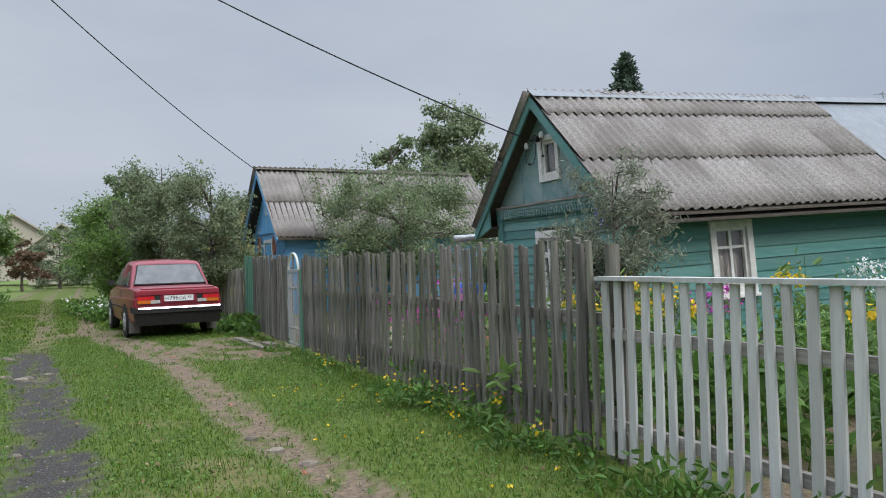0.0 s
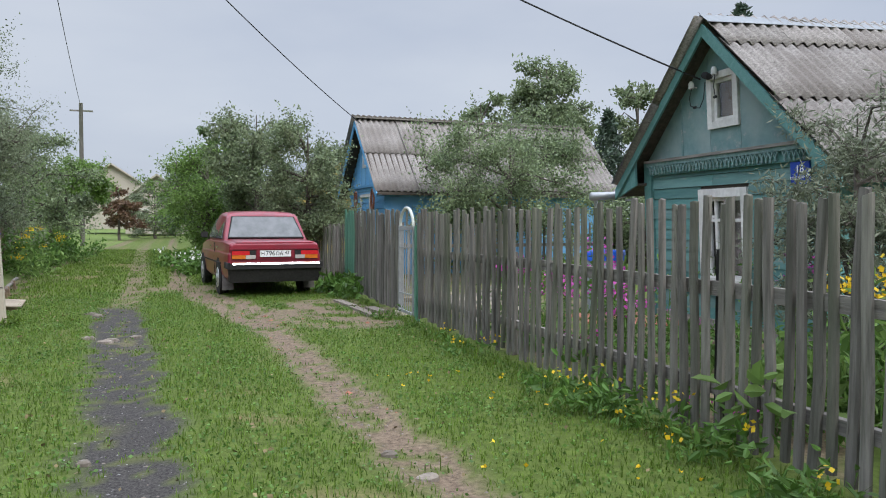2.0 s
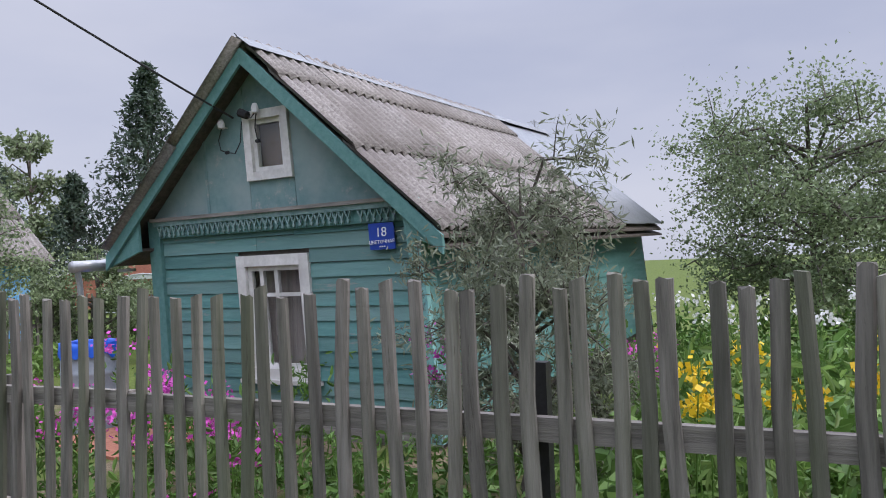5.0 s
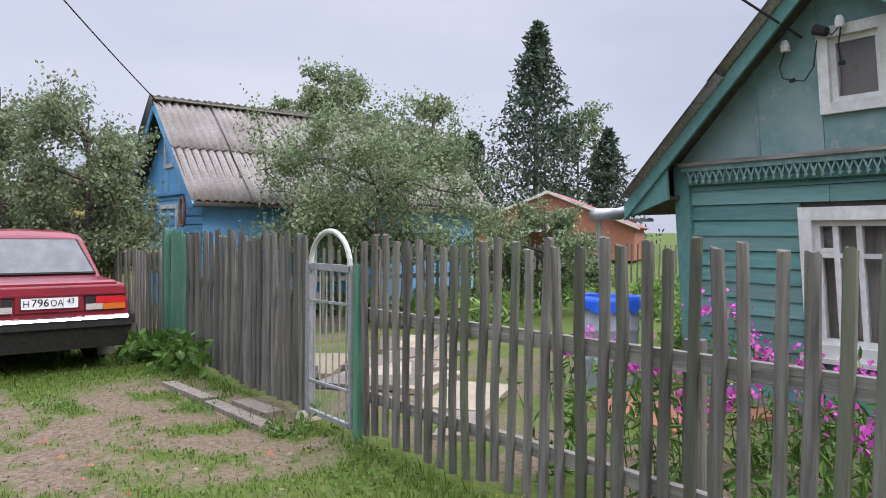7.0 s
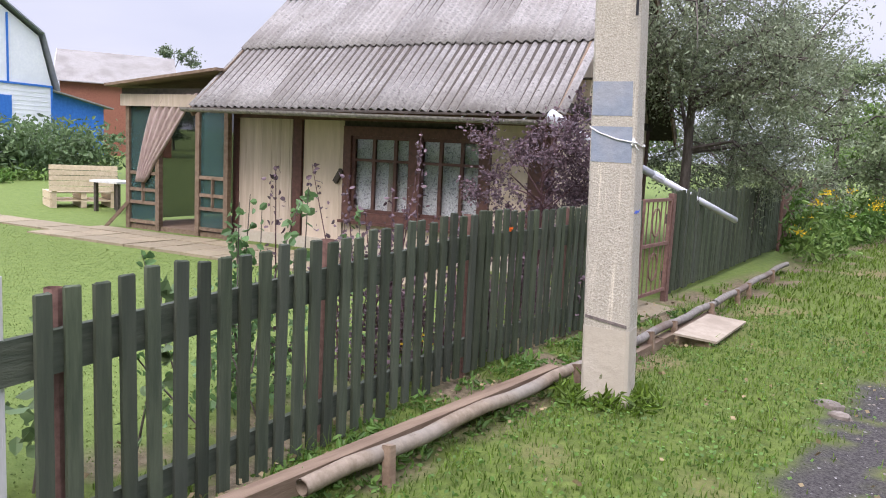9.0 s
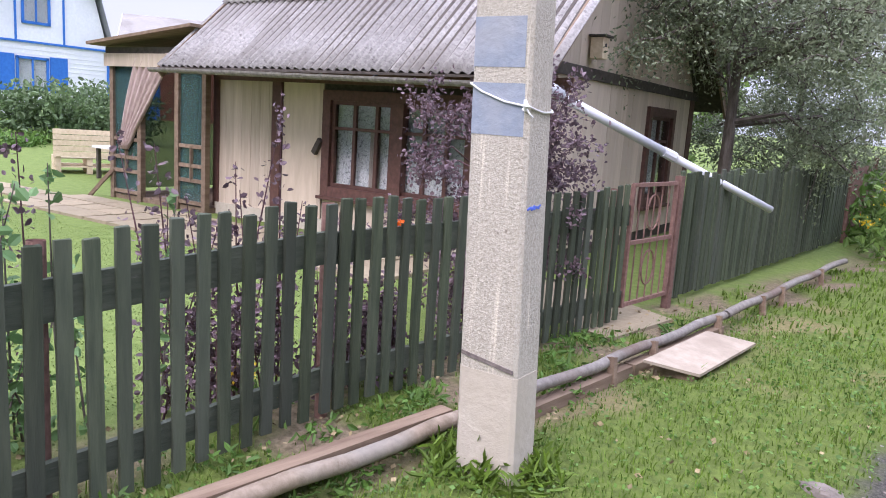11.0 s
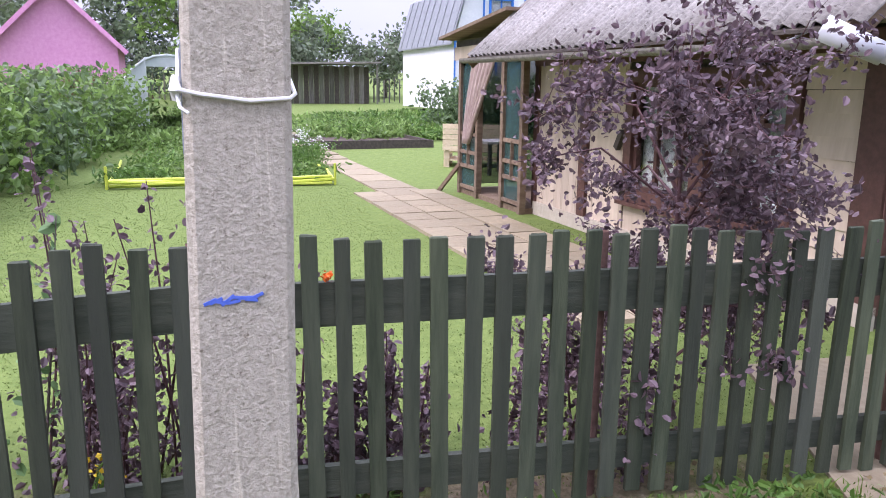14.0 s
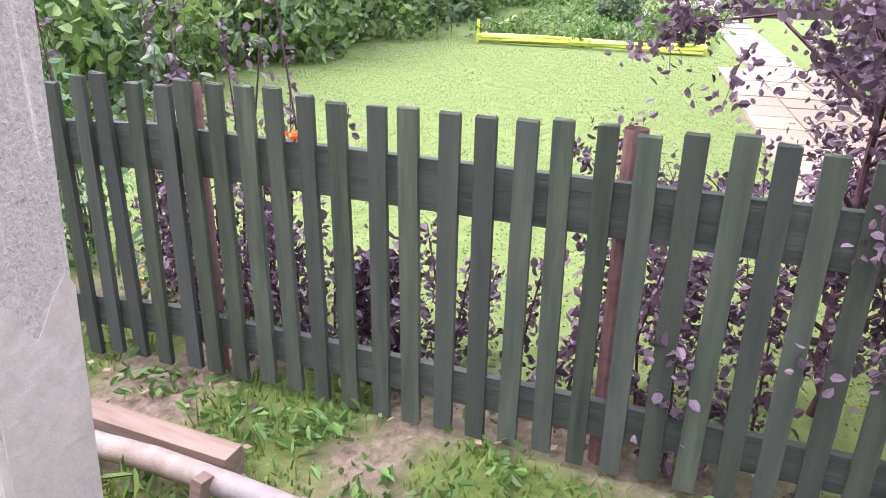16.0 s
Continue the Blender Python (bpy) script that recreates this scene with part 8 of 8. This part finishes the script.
clump("dandelion_flower", [(-2.335, 13.21, 0.8)], "single yellow flower at the fence foot", "flower", WEED, 0.06, 10, 950, 0.25, 0.35, 0.4, 0.1, flower=YELLOW, fn=12, fsize=0.02)
s = Shape().leaves(np.array([(line_x(14.02) + 0.002, 14.025, 0.925)]).repeat(26, 0) + np.random.default_rng(4).normal(size=(26, 3)) * 0.008, 0.02, np.random.default_rng(5), slim=0.8)
solid("orange_flower", s, ORANGE, "orange flower lying on the fence rail", "flower")


# ---- grass as real blades, thick on the verges and thin on the tracks ----
def blades(name, label, material, n, x0, x1, y0, y1, hgt, width, seed, keep):
    nr = np.random.default_rng(seed)
    P = nr.uniform((x0, y0), (x1, y1), (n, 2))
    ok, zz = [], []
    for x, y in P:
        d = keep(x, y)
        ok.append(d)
        zz.append(height(x, y))
    ok = np.array(ok)
    m = nr.uniform(size=n) < ok
    P, z, ok = P[m], np.array(zz)[m], ok[m]
    n = len(P)
    h = hgt * nr.uniform(0.45, 1.25, n) * (0.55 + 0.45 * ok)
    a = nr.uniform(0, 2 * math.pi, n)
    b = a + nr.normal(size=n) * 0.6 + math.pi / 2
    ben = h * nr.uniform(0.2, 1.0, n)
    sx, sy = np.cos(a) * width * 0.5, np.sin(a) * width * 0.5
    base = np.stack([P[:, 0], P[:, 1], z - 0.006], 1)
    side = np.stack([sx, sy, np.zeros(n)], 1)
    mid = base + np.stack([np.cos(b) * ben * 0.35, np.sin(b) * ben * 0.35, h * 0.65], 1)
    tip = base + np.stack([np.cos(b) * ben, np.sin(b) * ben, h], 1)
    v = np.stack([base - side, base + side, mid + side * 0.7, mid - side * 0.7, tip], 1).reshape(-1, 3)
    k = np.arange(n)[:, None] * 5
    quads = (k + np.array([0, 1, 2, 3])).tolist()
    tris = (k + np.array([3, 2, 4])).tolist()
    me = bpy.data.meshes.new(name)
    me.from_pydata(v.tolist(), [], quads + tris)
    me.materials.append(material)
    me.update()
    return tagged(new(name, me), label, "grass", kind="stuff")


def lane_keep(x, y):
    a, e, s, l_ = track_masks(x, y)
    if l_:
        return 0.0
    px = along(PIPE_X, y)
    if y > 15.6 and y < 16.7 and -1.8 < x < -1.44:
        return 0.0
    k = max(0.0, 1 - 1.15 * max(a, e))
    return k * (0.75 + 0.25 * noise.noise(Vector((x * 3, y * 3, 2)))) * (0.55 if s > 0.4 else 1.0) + 0.012


def tuft_keep(x, y):
    a, e, s, l_ = track_masks(x, y)
    if l_ or max(a, e) > 0.4:
        return 0.0
    c = noise.noise(Vector((x * 2.3, y * 2.3, 11)))
    near = max(1 - ease(0.0, 0.45, abs(x - 3.5)), 0.55 * (1 - ease(0.1, 0.3, abs(x - 1.2))) * 0.5, 0.55 * (1 - ease(0, 0.35, abs(x + 2.05))))
    return max(0.0, min(1.0, near * 0.8 + 0.9 * max(0, c - 0.18)))


blades("lane_grass", "short green grass on the lane's verges", GRASS, 150000, -2.35, 3.62, 3.6, 17.5, 0.05, 0.0065, 1, lane_keep)
blades("lane_grass", "green grass further along the lane", GRASS, 60000, -3.2, 3.7, 17.5, 40, 0.075, 0.016, 2, lane_keep)
blades("tall_grass", "longer grass tufts at the fence foot", GRASS, 42000, -2.3, 3.62, 3.0, 18, 0.15, 0.007, 3, tuft_keep)
blades("garden_lawn", "mown pale green garden lawn", LAWN, 120000, -12.5, -2.45, 9.5, 17.0, 0.015, 0.011, 4, lambda x, y: 0.9 if x > -8.2 or y < 14.4 else 0.2)


def clover(name, label, n, x0, x1, y0, y1, size, seed, keep, material):
    nr = np.random.default_rng(seed)
    P = nr.uniform((x0, y0), (x1, y1), (n, 2))
    pts = [(x, y, height(x, y) + nr.uniform(0.008, 0.05)) for x, y in P if nr.uniform() < keep(x, y)]
    s = Shape().leaves(pts, size, nr, flat=0.75, slim=0.75)
    return solid(name, s, material, label, "weeds", kind="stuff")


clover("clover_leaves", "clover and plantain leaves in the grass", 120000, -2.3, 3.6, 3.5, 18, 0.024, 9, lambda x, y: lane_keep(x, y) * (0.25 + 0.9 * max(0, noise.noise(Vector((x * 1.3, y * 1.3, 4))))), WEED)
clover("straw_litter", "dry straw and fallen leaves", 16000, -2.6, 3.6, 3.5, 17.5, 0.032, 10, lambda x, y: 0.5 if (x < -1.5 and noise.noise(Vector((x * 2, y * 2, 7))) > -0.1) else 0.05, LITTER)
s_pts = [(x, y, height(x, y) + 0.085) for x, y in np.random.default_rng(12).uniform((2.2, 4.0), (3.6, 9.5), (60, 2)) if noise.noise(Vector((x, y, 3))) > -0.15]
solid("buttercups", Shape().leaves(s_pts + s_pts, 0.022, np.random.default_rng(13), flat=0.9, slim=1.0), YELLOW, "small yellow flowers dotting the verge", "flowers", kind="stuff")

# ---- stones and gravel on the tracks ----
def gravel(name, label, n, seed, size, keep, x0=-1.0, x1=3.5, y0=4, y1=19, material=None):
    nr = np.random.default_rng(seed)
    s = Shape()
    for x, y in nr.uniform((x0, y0), (x1, y1), (n, 2)):
        if nr.uniform() > keep(x, y):
            continue
        r = size * nr.uniform(0.4, 1.2) ** 2
        z = height(x, y)
        k = len(s.v)
        for dx, dy, dz in ((1, 0, 0), (0, 1, 0), (-1, 0, 0), (0, -1, 0), (0, 0, 1), (0, 0, -1)):
            s.v.append((x + dx * r * nr.uniform(0.6, 1.3), y + dy * r * nr.uniform(0.6, 1.3), z + dz * r * nr.uniform(0.35, 0.7)))
        s.f += [tuple(k + i for i in q) for q in ((0, 1, 4), (1, 2, 4), (2, 3, 4), (3, 0, 4), (1, 0, 5), (2, 1, 5), (3, 2, 5), (0, 3, 5))]
    return solid(name, s, material or STONE, label, "gravel", kind="stuff")


gravel("track_gravel", "loose pale gravel on the asphalt track", 12000, 1, 0.007, lambda x, y: 0.9 * track_masks(x, y)[0], material=GREYGRAVEL)
gravel("track_stones", "small stones and brick bits in the dirt track", 14000, 2, 0.012, lambda x, y: 0.75 * track_masks(x, y)[1] if x > 0.9 else 0.3 * track_masks(x, y)[1])
gravel("brick_bits", "broken red brick in the dirt track", 500, 3, 0.03, lambda x, y: 0.6 * track_masks(x, y)[1] if x > 1 else 0, material=BRICK)
for k, (x, y, r) in enumerate(((-0.4, 14.85, 0.08), (-0.3, 14.7, 0.055), (-0.18, 12.5, 0.06), (0.05, 12.45, 0.07), (0.3, 12.55, 0.05), (1.95, 7.1, 0.05), (1.85, 7.5, 0.04), (0.27, 7.86, 0.03), (2.05, 6.6, 0.05), (0.0, 12.3, 0.07))):
    s = Shape()
    nr = np.random.default_rng(40 + k)
    for j, (zz, sc) in enumerate(((-0.02, 1.0), (0.018, 0.95), (0.032, 0.6))):
        for i in range(8):
            a = 2 * math.pi * i / 8
            q = sc * r * nr.uniform(0.75, 1.2)
            s.v.append((x + q * math.cos(a) * 1.3, y + q * math.sin(a) * 0.8, height(x, y) + zz))
    s.f = [(8 * j + i, 8 * j + (i + 1) % 8, 8 * j + 8 + (i + 1) % 8, 8 * j + 8 + i) for j in range(2) for i in range(8)] + [tuple(16 + i for i in range(8))]
    solid("stone", s, STONE, "flat pale stone lying in the track", "stone", group="stones on the track")
